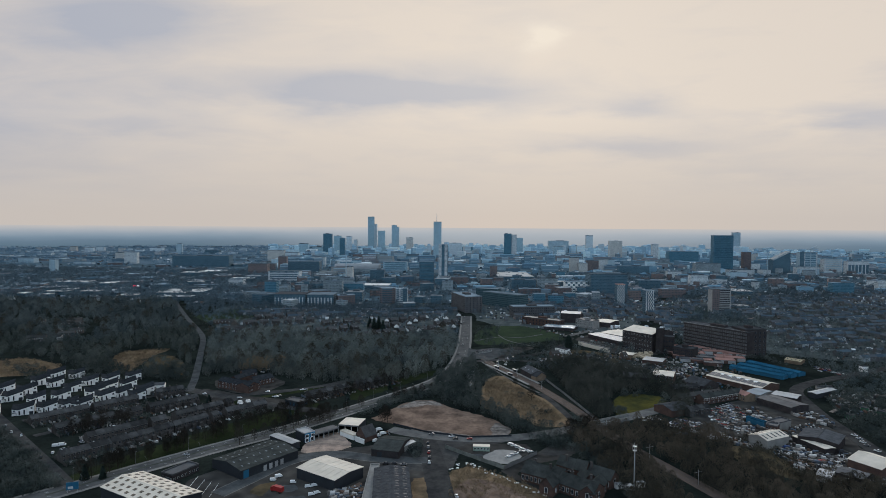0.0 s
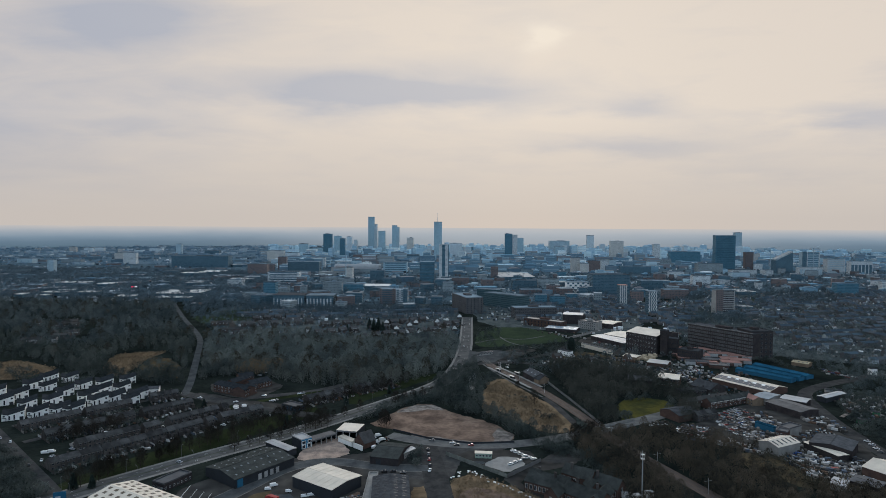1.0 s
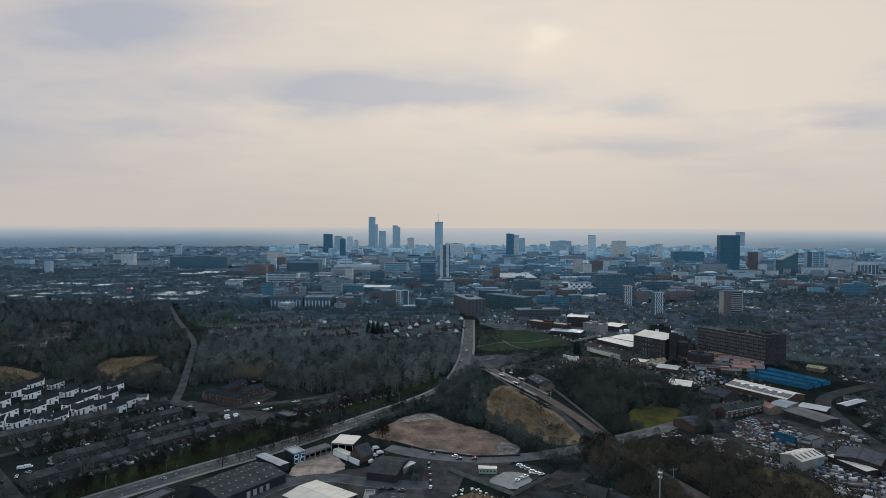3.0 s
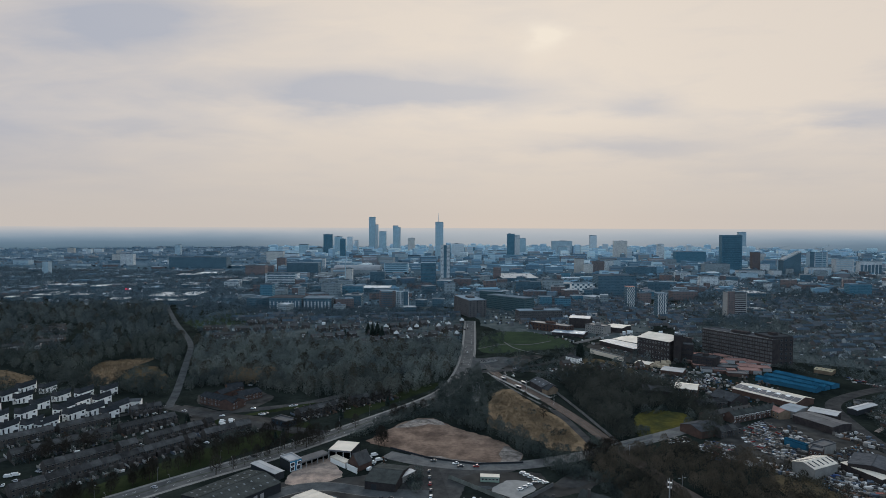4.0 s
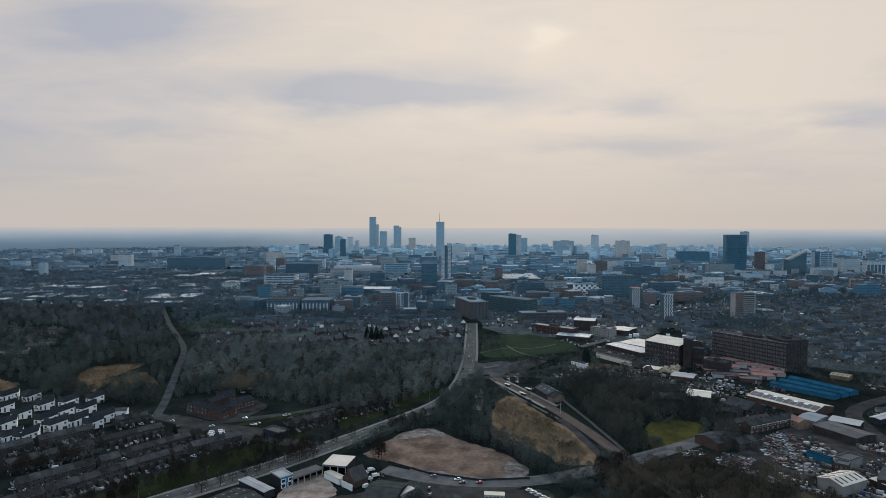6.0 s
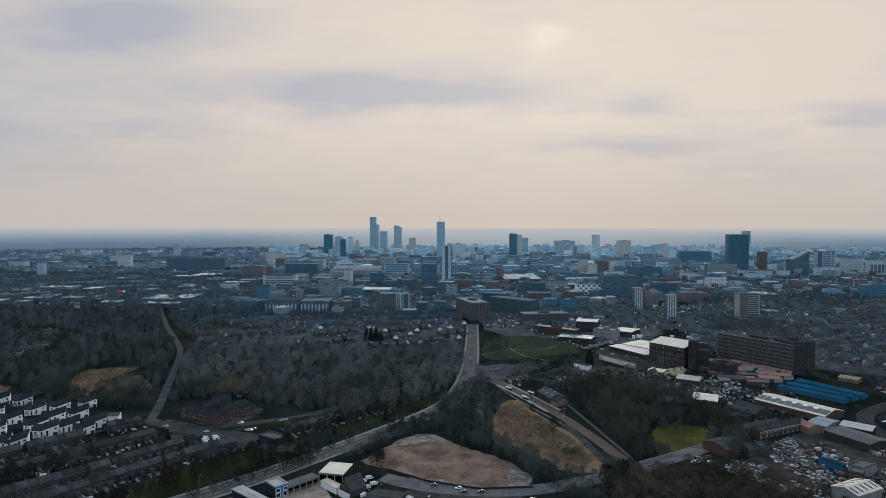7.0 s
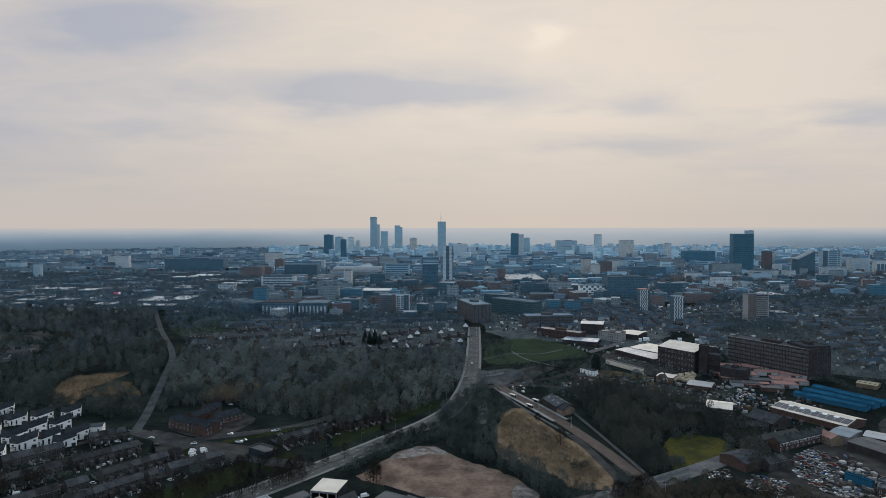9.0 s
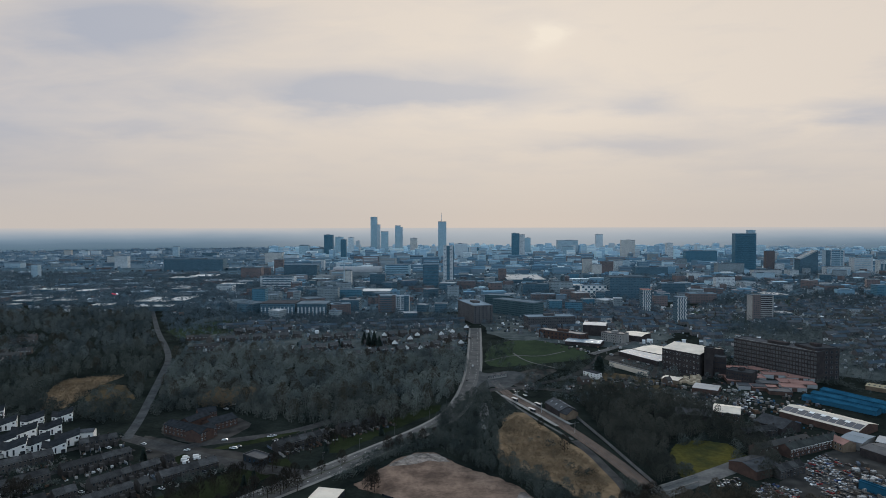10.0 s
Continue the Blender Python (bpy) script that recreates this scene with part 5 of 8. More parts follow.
def suburb(name, zones, seed, label, materials=("hazed_house_walls", "hazed_house_roofs", "pane_dim")):
    """Rows of far houses in one mesh: walls and roofs."""
    rnd = random.Random(seed)
    shapes = []
    for poly, rot0, pitch_y, fill in zones:
        xs, ys = [p[0] for p in poly], [p[1] for p in poly]
        cx, cy = sum(xs) / len(xs), sum(ys) / len(ys)
        R = max(max(xs) - min(xs), max(ys) - min(ys))
        c, s = math.cos(radians(rot0)), math.sin(radians(rot0))
        v = -R
        while v < R:
            u = -R + rnd.uniform(0, 20)
            while u < R:
                n = rnd.choice((1, 1, 2, 3, 4, 5))
                step = rnd.choice((5.2, 5.2, 9.6))
                w = n * step
                px, py = cx + (u + w / 2) * c - v * s, cy + (u + w / 2) * s + v * c
                if inside(px, py, poly) and rnd.random() < fill:
                    rot = rot0 + rnd.uniform(-3, 3) + (90 if rnd.random() < 0.12 else 0)
                    cr, sr = math.cos(radians(rot)), math.sin(radians(rot))
                    j = rnd.uniform(-2, 2)
                    d, h, rise = 7.2, rnd.uniform(4.6, 5.2), rnd.uniform(1.9, 2.6)
                    for q in range(n):
                        a = -w / 2 + (q + 0.5) * step
                        hx, hy = px + a * cr, py + j + a * sr
                        shapes.append(turned(gable_walls(step, d, h, rise), hx, hy, rot, 0))
                        shapes.append(turned(gable(step, d, h, rise, 0.2, 0.12, -0.01), hx, hy, rot, 1))
                        shapes.append(turned(box(step / 2 - 0.9, step / 2 - 0.1, -0.35, 0.35, h + rise - 0.5, h + rise + 0.9), hx, hy, rot, 0))
                        for wx in (-step / 4, step / 4):
                            shapes.append(turned(box(wx - 0.6, wx + 0.6, -d / 2 - 0.06, -d / 2 - 0.01, 3.0, 4.2), hx, hy, rot, 2))
                        if rnd.random() < 0.5:
                            shapes.append(turned(box(-1.2, 1.0, -d / 2 - 2.2, -d / 2 - 0.02, -0.1, 2.4), hx, hy, rot, 0))
                u += w + rnd.choice((2.5, 3, 8))
            v += pitch_y * rnd.uniform(0.85, 1.2)
    return merged(name, shapes, list(materials), label, "houses")


suburb("far_houses", [
    ([(-295.8, 909.0), (-124.4, 916.5), (15.3, 958.6), (16.4, 1032.7), (-136.3, 1004.1), (-332.7, 1022.8)], 10, 24, 0.55),
    ([(541.8, 982.5), (923.4, 1194.1), (500.2, 644.2), (437.8, 642.3), (421.3, 719.0), (451.8, 818.4)], 12, 25, 0.72),
    ([(376.9, 1028.6), (447.9, 991.2), (521.0, 944.7), (962.2, 1244.6), (1218.3, 1577.3), (608.8, 1244.8), (438.7, 1167.9)], -8, 28, 0.62),
    ([(158.8, 1069.6), (282.3, 970.8), (406.6, 1082.1), (378.4, 1262.7), (209.4, 1252.7)], 5, 26, 0.75),
    ([(377.5, 1057.7), (432.5, 977.6), (361.5, 903.7), (312.5, 771.0), (320.8, 885.9), (245.0, 969.1), (314.1, 1117.7)], 4, 22, 0.7),
    ([(65.0, 891.2), (134.1, 964.0), (220.2, 1072.7), (291.6, 971.2), (257.0, 883.3), (189.4, 966.5), (122.3, 877.7)], 8, 24, 0.4),
], 3, "rows of dark brick houses with slate roofs")
palette("near_walls", [(0.098, 0.078, 0.070), (0.085, 0.072, 0.066), (0.120, 0.105, 0.095), (0.090, 0.074, 0.068), (0.30, 0.29, 0.28), (0.105, 0.085, 0.076)])
palette("near_roofs", [(0.062, 0.061, 0.060), (0.078, 0.074, 0.070), (0.052, 0.052, 0.053), (0.085, 0.076, 0.070), (0.066, 0.064, 0.062)])
suburb("garden_houses", [
    ([(88.5, 631.9), (139.7, 677.0), (200.0, 663.7), (225.7, 597.4), (200.4, 573.5), (145.8, 620.2), (100.2, 593.9)], 18, 24, 0.42),
    ([(196.6, 450.5), (239.5, 485.7), (207.8, 522.8), (186.3, 479.7)], 25, 24, 0.3),
    ([(-495.7, 712.3), (-437.0, 721.6), (-522.4, 877.1), (-605.5, 895.5)], 20, 24, 0.5),
    ([(-305.7, 789.6), (-235.3, 792.3), (-252.3, 877.8), (-326.1, 874.7)], 14, 22, 0.5),
], 4, "brick houses with slate roofs among gardens and trees", ("near_walls", "near_roofs", "pane_frame"))


# ---- works, mills and halls ----
def frame_of(o, p, q):
    o, p, q = Vector(o), Vector(p), Vector(q)
    way = (p - o)
    w = way.length
    way.normalize()
    side = Vector((-way.y, way.x))
    d = (q - o).dot(side)
    if d < 0:                       # keep the depth on the left of o -> p
        o, p = p, o
        way, side, d = -way, -side, -d
    m = (o + p) / 2 + side * (d / 2)
    return m, w, d, math.degrees(math.atan2(way.y, way.x))


def ribs(w, d, h, rise, pitch=1.6, over=0.3, thick=0.2):
    """Standing seams of a metal roof with its ridge along x."""
    shapes = []
    e = h - over * rise / (d / 2)
    n = int(w / pitch)
    for i in range(n + 1):
        x = -w / 2 + i * w / n
        for sy in (-1, 1):
            y0, z0, y1, z1 = sy * (d / 2 + over), e + thick, 0.0, h + rise + thick
            v = [(x - .06, y0, z0), (x + .06, y0, z0), (x + .06, y1, z1), (x - .06, y1, z1), (x - .06, y0, z0 + .09), (x + .06, y0, z0 + .09), (x + .06, y1, z1 + .09), (x - .06, y1, z1 + .09)]
            shapes.append((v, [(4, 5, 6, 7), (0, 4, 7, 3), (1, 2, 6, 5), (0, 1, 5, 4)]))
    return joined(*shapes)


def shed(o, p, q, h, wall, roof, label, rise=1.2, lights=None, light="skylight", size=(1.2, 2.6), seams=0.0, doors=(), name="warehouse", category="warehouse", bays=0, floors=1, group=""):
    """Pitched shed: ridge along o -> p, q across. lights: rooflights along and down each slope."""
    m, w, d, rot = frame_of(o, p, q)
    TAKEN.append((m.x, m.y, math.hypot(w, d) / 2))
    RECTS.append((m.x, m.y, w / 2, d / 2, rot))
    ob = thing(name, m.x, m.y, rot, label, category, group)
    part("wall", mesh_of("wall", *gable_walls(w, d, h, rise), wall), ob)
    r = part("roof", mesh_of("roof", *gable(w, d, h, rise, 0.3, 0.2), roof), ob)
    if seams:
        part("seam", mesh_of("seam", *ribs(w, d, h, rise, seams), roof), r)
    part("ridge_cap", mesh_of("ridge_cap", *box(-w / 2 - 0.3, w / 2 + 0.3, -0.3, 0.3, h + rise + 0.14, h + rise + 0.26), roof), r)
    if lights:
        nx, ny = lights
        me = mesh_of("rooflight", *box(-size[0] / 2, size[0] / 2, -size[1] / 2, size[1] / 2, 0, 0.12), light)
        tilt = math.degrees(math.atan2(rise, d / 2))
        for sy in (-1, 1):
            for i in range(nx):
                for j in range(ny):
                    k = (j + 0.6) / (ny + 0.2)
                    y = sy * k * d / 2
                    x = (i + 0.5) / nx * w - w / 2 + (0.25 * w / nx if j % 2 else 0)
                    part("rooflight", me, r, at=pose(x, y, h + rise * (1 - k) + 0.2, -sy * tilt if sy > 0 else tilt))
    for x, dw, dh, dm in doors:
        part("roller_door", mesh_of("roller_door", *box(x * w - dw / 2, x * w + dw / 2, -d / 2 - 0.08, -d / 2 + 0.02, 0, dh), dm), ob)
    if bays:
        windows(ob, w, d, floors, bays, 1.2, h / floors, 1.3, min(2.0, h / floors * 0.5), "f")
    return ob


def slab(o, p, d, h, wall, roof, label, name="building", category="building", floors=0, bays=0, win=(1.6, 1.8), z0=1.0, faces="flr", plant=True, frame_material="pane_frame", glass="pane", group=""):
    """Flat-roofed block with its front wall from o to p and built windows."""
    m, w, _, rot = frame_of(o, p, Vector(o) + Vector((-(Vector(p) - Vector(o)).y, (Vector(p) - Vector(o)).x)).normalized() * d)
    TAKEN.append((m.x, m.y, math.hypot(w, d) / 2))
    RECTS.append((m.x, m.y, w / 2, d / 2, rot))
    ob = thing(name, m.x, m.y, rot, label, category, group)
    part("wall", mesh_of("wall", *box(-w / 2, w / 2, -d / 2, d / 2, -0.3, h - 0.15), wall), ob)
    r = part("roof", mesh_of("roof", *flat_roof(w, d, h), roof), ob)
    if plant:
        part("plant_room", mesh_of("plant_room", *box(-w * 0.12, w * 0.1, -d * 0.15, d * 0.2, h, h + 2.6), wall), r)
    if floors:
        windows(ob, w, d, floors, bays, z0, (h - z0) / floors, *win, faces, frame_material, glass)
    return ob


shed((-173.1, 299.8), (-131.4, 275.3), (-159.7, 318.4), 8, "clad_dark", "roof_cream", "large dark shed with a cream roof and rows of rooflights", 2.0, (9, 3), "skylight_dark", (2.0, 1.7), 2.4)
shed((-81.1, 330.8), (-56.8, 313.9), (-67.5, 348.6), 6, "clad_dark", "roof_cream", "dark warehouse with a plain cream metal roof", 1.0, seams=4.0)
shed((-111.2, 328.0), (-87.5, 359.9), (-135.6, 342.2), 5, "clad_dark", "slate_works", "long dark shed with a grey roof and white rooflights", 2.2, (9, 2), "skylight_dim", (0.8, 1.3), 0, ((-0.1, 2.2, 3.4, "roof_pale"), (0.0, 2.2, 3.4, "roof_pale"), (0.1, 2.2, 3.4, "roof_pale"), (0.2, 2.2, 3.4, "roof_pale"), (-0.42, 3.5, 4.5, "clad_blue")))
x, y = (-114.0, 335.4)
part_door = thing("blue_kiosk", x, y, 35, "bright blue painted entrance box beside the shed", "kiosk")
part("body", mesh_of("body", *box(-2.4, 2.4, -1.2, 1.2, 0, 4.6), "clad_blue"), part_door)
part("door", mesh_of("door", *box(-0.6, 0.6, -1.26, -1.19, 0, 2.1), "clad_dark"), part_door)
shed((-94.3, 373.1), (-112.6, 388.2), (-92.2, 379.2), 4, "clad_dark", "roof_pale", "narrow building with a pale flat-pitched roof", 0.3)
slab((-97.4, 394.5), (-89.5, 386.2), 7.6, 5.8, "clad_dark", "roof_pale", "dark box building with a pale flat roof", plant=False)
panel = thing("blue_showroom", -86.6, 388.6, 43.6, "blue showroom front with white window surrounds", "showroom")
part("panel", mesh_of("panel", *box(-3.7, 3.7, -0.2, 0.1, 0, 5.9), "showroom_blue"), panel)
for a, b, w_, h_ in ((-2.2, 0.5, 2.2, 1.9), (1.9, 0.5, 2.6, 2.2), (-2.2, 3.3, 2.4, 1.6), (2.0, 3.4, 2.0, 1.5)):
    part("window_surround", mesh_of("window_surround", *joined(box(a - w_ / 2 - 0.3, a + w_ / 2 + 0.3, -0.3, -0.204, b - 0.3, b), box(a - w_ / 2 - 0.3, a + w_ / 2 + 0.3, -0.3, -0.204, b + h_, b + h_ + 0.3), box(a - w_ / 2 - 0.3, a - w_ / 2, -0.3, -0.204, b, b + h_), box(a + w_ / 2, a + w_ / 2 + 0.3, -0.3, -0.204, b, b + h_)), "render_white"), panel)
    part("window", pane_mesh(w_, h_, "clad_dark"), panel, at=pose(a, -0.206, b))


def canopy(o, p, q, h, roof, label, posts, back=True):
    """Open-fronted shelter: flat roof slab with a fascia on posts, closed at the back."""
    m, w, d, rot = frame_of(o, p, q)
    TAKEN.append((m.x, m.y, math.hypot(w, d) / 2))
    RECTS.append((m.x, m.y, w / 2, d / 2, rot))
    ob = thing("depot_canopy", m.x, m.y, rot, label, "canopy")
    r = part("roof", mesh_of("roof", *box(-w / 2, w / 2, -d / 2, d / 2, h - 0.25, h), roof), ob)
    part("fascia", mesh_of("fascia", *box(-w / 2, w / 2, -d / 2 - 0.12, -d / 2 - 0.003, h - 0.9, h + 0.1), "steel_dull"), r)
    part("back_wall", mesh_of("back_wall", *box(-w / 2, w / 2, d / 2 - 0.3, d / 2, -0.2, h - 0.26), "clad_dark"), ob)
    for x in (-w / 2, w / 2 - 0.25):
        part("side_wall", mesh_of("side_wall", *box(x, x + 0.25, -d / 2 + 2.0, d / 2 - 0.31, -0.2, h - 0.26), "clad_dark"), ob)
    for i in range(posts):
        x = -w / 2 + 0.3 + i * (w - 0.6) / (posts - 1)
        part("post", mesh_of("post", *box(x - 0.2, x + 0.2, -d / 2 + 0.1, -d / 2 + 0.5, -0.2, h - 0.26), "render_grey"), ob)
    return ob


canopy((-84.3, 389.5), (-70.2, 404.4), (-86.7, 397.1), 4.5, "roof_grey", "dark open canopy along the depot yard", 6)
canopy((-71.0, 405.5), (-56.9, 402.6), (-67.4, 421.1), 6.0, "roof_cream", "open-fronted depot under a cream flat roof on pillars", 4)
shed((-57.1, 393.2), (-50.6, 401.0), (-50.3, 386.4), 3.6, "brick", "tile_brown", "small brick building with a steep tiled gable", 5.4, name="gable_house", category="building")
slab((-68.9, 401.0), (-58.4, 391.2), 4.5, 3.0, "render_white", "roof_cream", "low white-walled annexe with a flat roof", plant=False)
slab((-57.2, 390.2), (-50.6, 384.0), 0.6, 2.6, "render_white", "render_white", "white yard wall beside the brick gable", plant=False, name="yard_wall", category="wall")
shed((-43.3, 363.9), (-26.3, 359.6), (-37.7, 388.2), 4.5, "dark_brick", "slate_works", "workshop with a hipped slate roof", 2.4, doors=((-0.2, 3, 3.2, "clad_dark"),))
shed((-29.1, 363.8), (-16.9, 379.7), (-31.6, 368.5), 3.6, "concrete", "roof_pale", "pale lean-to loading canopy", 0.3)
shed((-14.7, 288.8), (-18.6, 332.6), (-37.7, 333.1), 6, "clad_dark", "slate", "long slate-grey shed with a ribbed roof", 1.4, (14, 2), "clad_dark", (0.5, 2.2))
slab((-40.4, 298.7), (-35.2, 298.8), 45, 3.0, "concrete", "concrete", "pale concrete loading wall", plant=False, name="loading_wall", category="wall")
slab((-147.5, 323.8), (-139.4, 339.7), 9, 4, "dark_brick", "roof_grey", "low dark brick works building", plant=False, floors=1, bays=7, win=(1.2, 1.2))

# school: brick wings under slate roofs
school = thing("school_building", *(70.0, 334.5), 0, "old red-brick school with slate roofs and tall windows", "school")
ORIGIN = Vector((70.0, 334.5))


def wing(o, p, q, h, rise, bays, wall="brick", roof="slate_works"):
    m, w, d, rot = frame_of(o, p, q)
    at = pose(m.x - ORIGIN.x, m.y - ORIGIN.y, 0, 0, 0, rot)
    wl = part("wall", mesh_of("wall", *gable_walls(w, d, h, rise), wall), school, at=at)
    part("roof", mesh_of("roof", *gable(w, d, h, rise, 0.35, 0.16), roof), school, at=at)
    p_ = pane_mesh(1.5, 2.6, "render_white")
    for i in range(bays):
        part("window", p_, wl, at=pose((i + 0.5) / bays * w - w / 2, -d / 2 - 0.004, 1.2))
    if d < w:
        for sx in (-90, 90):
            part("window", pane_mesh(1.8, 3.0, "render_white"), wl, at=pose(0, 0, 0, 0, 0, sx) @ pose(0, -w / 2 - 0.004, 1.6))


wing((44.3, 329.7), (63.2, 316.5), (51.9, 342.9), 5, 4.0, 9)
wing((61.7, 316.4), (77.6, 301.5), (69.6, 325.5), 5, 4.0, 8)
wing((63.0, 315.5), (58.1, 308.4), (58.9, 322.9), 5.6, 4.2, 1)
wing((66.4, 341.4), (91.0, 318.3), (71.4, 350.1), 5, 4.0, 10)
wing((78.2, 301.5), (89.0, 316.9), (73.4, 308.2), 5, 3.4, 3)
wing((77.1, 318.0), (74.9, 325.4), (83.0, 323.3), 5.6, 3.5, 2)
wing((59.5, 322.5), (64.5, 318.0), (66.0, 329.0), 5.6, 4.4, 1)
wing((74.5, 332.0), (79.5, 327.5), (79.0, 338.0), 6.0, 4.6, 1)
wing((46.5, 333.5), (51.0, 329.0), (52.0, 339.5), 5.4, 4.2, 1)
for x, y in ((53.0, 333.6), (60.2, 326.2), (70.5, 318.8), (72.0, 340.0), (83.4, 329.0), (79.0, 312.0)):
    part("chimney", mesh_of("chimney", *joined(box(-0.6, 0.6, -0.45, 0.45, 6.0, 10.8), box(-0.72, 0.72, -0.57, 0.57, 10.8, 11.1)), "sooty_brick"), school, at=pose(x - ORIGIN.x, y - ORIGIN.y, 0, 0, 0, -40))
slab((73.1, 306.9), (78.6, 303.0), 9, 3, "concrete", "roof_pale", "pale flat-roofed school annexe", plant=False, floors=1, bays=3, win=(1.4, 1.2))

# brick estate hall with hipped slate roofs
for o, p, q, h, k in (((-196.5, 520.3), (-163.9, 502.2), (-198.1, 533.9), 6, 9), ((-163.4, 501.1), (-157.9, 515.7), (-172.4, 513.4), 6, 5), ((-182.3, 544.4), (-171.6, 551.2), (-184.9, 556.8), 6, 5),
                      ((-189.4, 528.9), (-181.7, 547.1), (-181.9, 522.8), 6, 5), ((-164.1, 523.5), (-152.0, 538.5), (-172.2, 535.8), 5, 6)):
    shed(o, p, q, h, "brick", "slate_dark", "red-brick care home wing with a dark roof", 2.4, name="brick_block", category="building", bays=k, floors=2)
slab((-124.7, 470.9), (-110.9, 462.1), 9, 4, "clad_dark", "roof_grey", "small dark blue-walled substation with a grey roof", plant=False, name="substation", floors=1, bays=4, win=(1.0, 2.0), frame_material="clad_blue")

# mills and markets
mill = slab((294.5, 727.7), (336.4, 657.2), 20, 28, "dark_brick", "slate", "great dark brick mill with rows of arched windows", "mill", "mill", 7, 30, (2.0, 2.4), 1.2, "f", frame_material="pane_dim", glass="mill_glass")
part("coping", mesh_of("coping", *box(-40.9, 40.9, -10.2, -9.6, 28.601, 28.85), "concrete"), mill)
slab((336.6, 662.7), (362.1, 665.3), 26, 30, "dark_brick", "slate", "brick end tower of the mill", "mill_tower", "mill", 6, 5, (2.0, 2.4), 2, "f", frame_material="pane_dim")
slab((255.8, 660.9), (271.5, 645.9), 16, 11, "dark_brick", "slate", "low brick wing beside the mill", "mill_wing", "mill", 3, 10, (1.4, 1.8), 1, "f", frame_material="brick")
hall = shed((215.6, 712.9), (239.5, 680.4), (239.4, 752.6), 21, "dark_brick", "roof_cream", "tall dark brick hall with a pale pitched roof", 4.0, name="brick_hall", category="mill", bays=11, floors=4)
slab((243.2, 679.0), (249.4, 674.6), 8, 28, "dark_brick", "slate", "square brick chimney tower of the hall", "brick_tower", "tower", plant=False)
slab((251.5, 681.0), (262.3, 675.5), 10, 19, "dark_brick", "slate", "brick annexe of the hall", plant=False, floors=3, bays=7, win=(1.4, 1.8), faces="f", frame_material="brick")
white_shed = shed((247.7, 557.4), (275.6, 512.3), (270.5, 573.3), 4.5, "brick", "roof_cream", "long brick shed with a white roof and dark solar panels", 3.0)
shed((194.6, 549.1), (210.6, 541.1), (201.7, 569.1), 7, "brick", "roof_cream", "red-brick workshop with a cream ribbed roof", 1.6, seams=2.5, bays=7, floors=2)
shed((167.7, 550.0), (191.6, 542.2), (176.4, 564.0), 5, "dark_brick", "tile_brown", "old shed with a mossy roof", 2.4)
for o, p, q in (((290.5, 602.0), (321.5, 559.7), (298.2, 607.8)), ((303.9, 612.1), (332.4, 566.1), (311.8, 618.0)), ((317.7, 622.5), (343.5, 572.7), (326.7, 629.2))):
    shed(o, p, q, 3.4, "clad_blue", "roof_blue", "long market shed with a blue metal roof", 1.1, None, "skylight", (3.5, 2.2), 3.0, group="blue market sheds", name="market_shed")
PINK = [(263.7, 677.7), (286.8, 695.6), (286.0, 669.3), (287.4, 649.0), (305.7, 700.3), (309.1, 677.8), (308.4, 653.0), (267.4, 637.5), (301.0, 633.9), (263.7, 660.9), (316.5, 645.2), (283.4, 677.8), (276.4, 633.9), (324.2, 695.7), (284.7, 705.0), (283.2, 623.0), (326.5, 669.3)]
for i, (x, y) in enumerate(PINK):
    RECTS.append((x, y, 10, 8, -14))
    k = thing("container_unit", x, y, -14, "low works unit with a faded red flat roof", "works unit", "red-roofed units")
    w, d, h = 15 + (i * 5) % 9, 11 + (i * 3) % 7, 3.0 + (i % 3) * 0.3
    part("wall", mesh_of("wall", *box(-w / 2, w / 2, -d / 2, d / 2, -0.2, h - 0.15), "roof_pale" if i % 3 else "brick"), k)
    part("roof", mesh_of("roof", *flat_roof(w, d, h, 0.4, 0.4), ("roof_pink", "roof_pink", "roof_pink", "roof_grey")[i % 4]), k)
    part("roller_door", mesh_of("roller_door", *box(-2, 2, -d / 2 - 0.06, -d / 2 + 0.02, 0, 3.2), "brick"), k)
# brick street
def red_terrace():
    return house("brick_terrace", "red-brick terraced house with white windows and slate roof", "house", "red-brick terraced houses", 5.4, 8.0, 5.4, 2.6, "brick", "slate_works", frame_material="render_white", wing=2.6, ends=-0.004)


ROW2 = None
in_row(red_terrace, (208.1, 480.0), (255.5, 502.6), 5.4)
for a, b in (((197.0, 513.0), (227.9, 520.9)), ((184.9, 448.6), (207.0, 459.1))):
    ROW2 = in_row(terrace, a, b, 5.4, ROW2)
shed((245.3, 500.8), (248.3, 486.2), (253.9, 506.6), 5, "buff_brick", "roof_pink", "cream-walled hall with a pinkish pitched roof", 2.0, name="hall", category="hall", bays=4, floors=2)
shed((216.8, 533.3), (226.7, 515.4), (233.6, 546.2), 5, "dark_brick", "slate", "dark slate-roofed brick chapel hall", 4.0, name="chapel", category="hall")
# park side
slab((15.8, 1072.8), (37.8, 996.8), 30, 27, "corner_brick", "far_roof", "brown brick corner block with a pale roof", floors=8, bays=12, win=(1.6, 1.7), z0=2, faces="fr", frame_material="corner_brick", glass="pane")
slab((74.9, 1112.7), (134.2, 1051.3), 26, 24, "teal_glass", "far_roof", "long dark teal block with a flat roof", floors=0, plant=False)
slab((64.2, 1154.9), (103.8, 1137.0), 22, 26, "teal_glass", "far_roof", "dark teal block behind the corner", floors=0, plant=False)
slab((118.8, 890.5), (165.4, 848.8), 16, 10, "brick", "roof_grey", "red-brick hall with a pale roof beside the park", floors=2, bays=11, win=(1.8, 2.4), z0=1.4, frame_material="dark_brick")
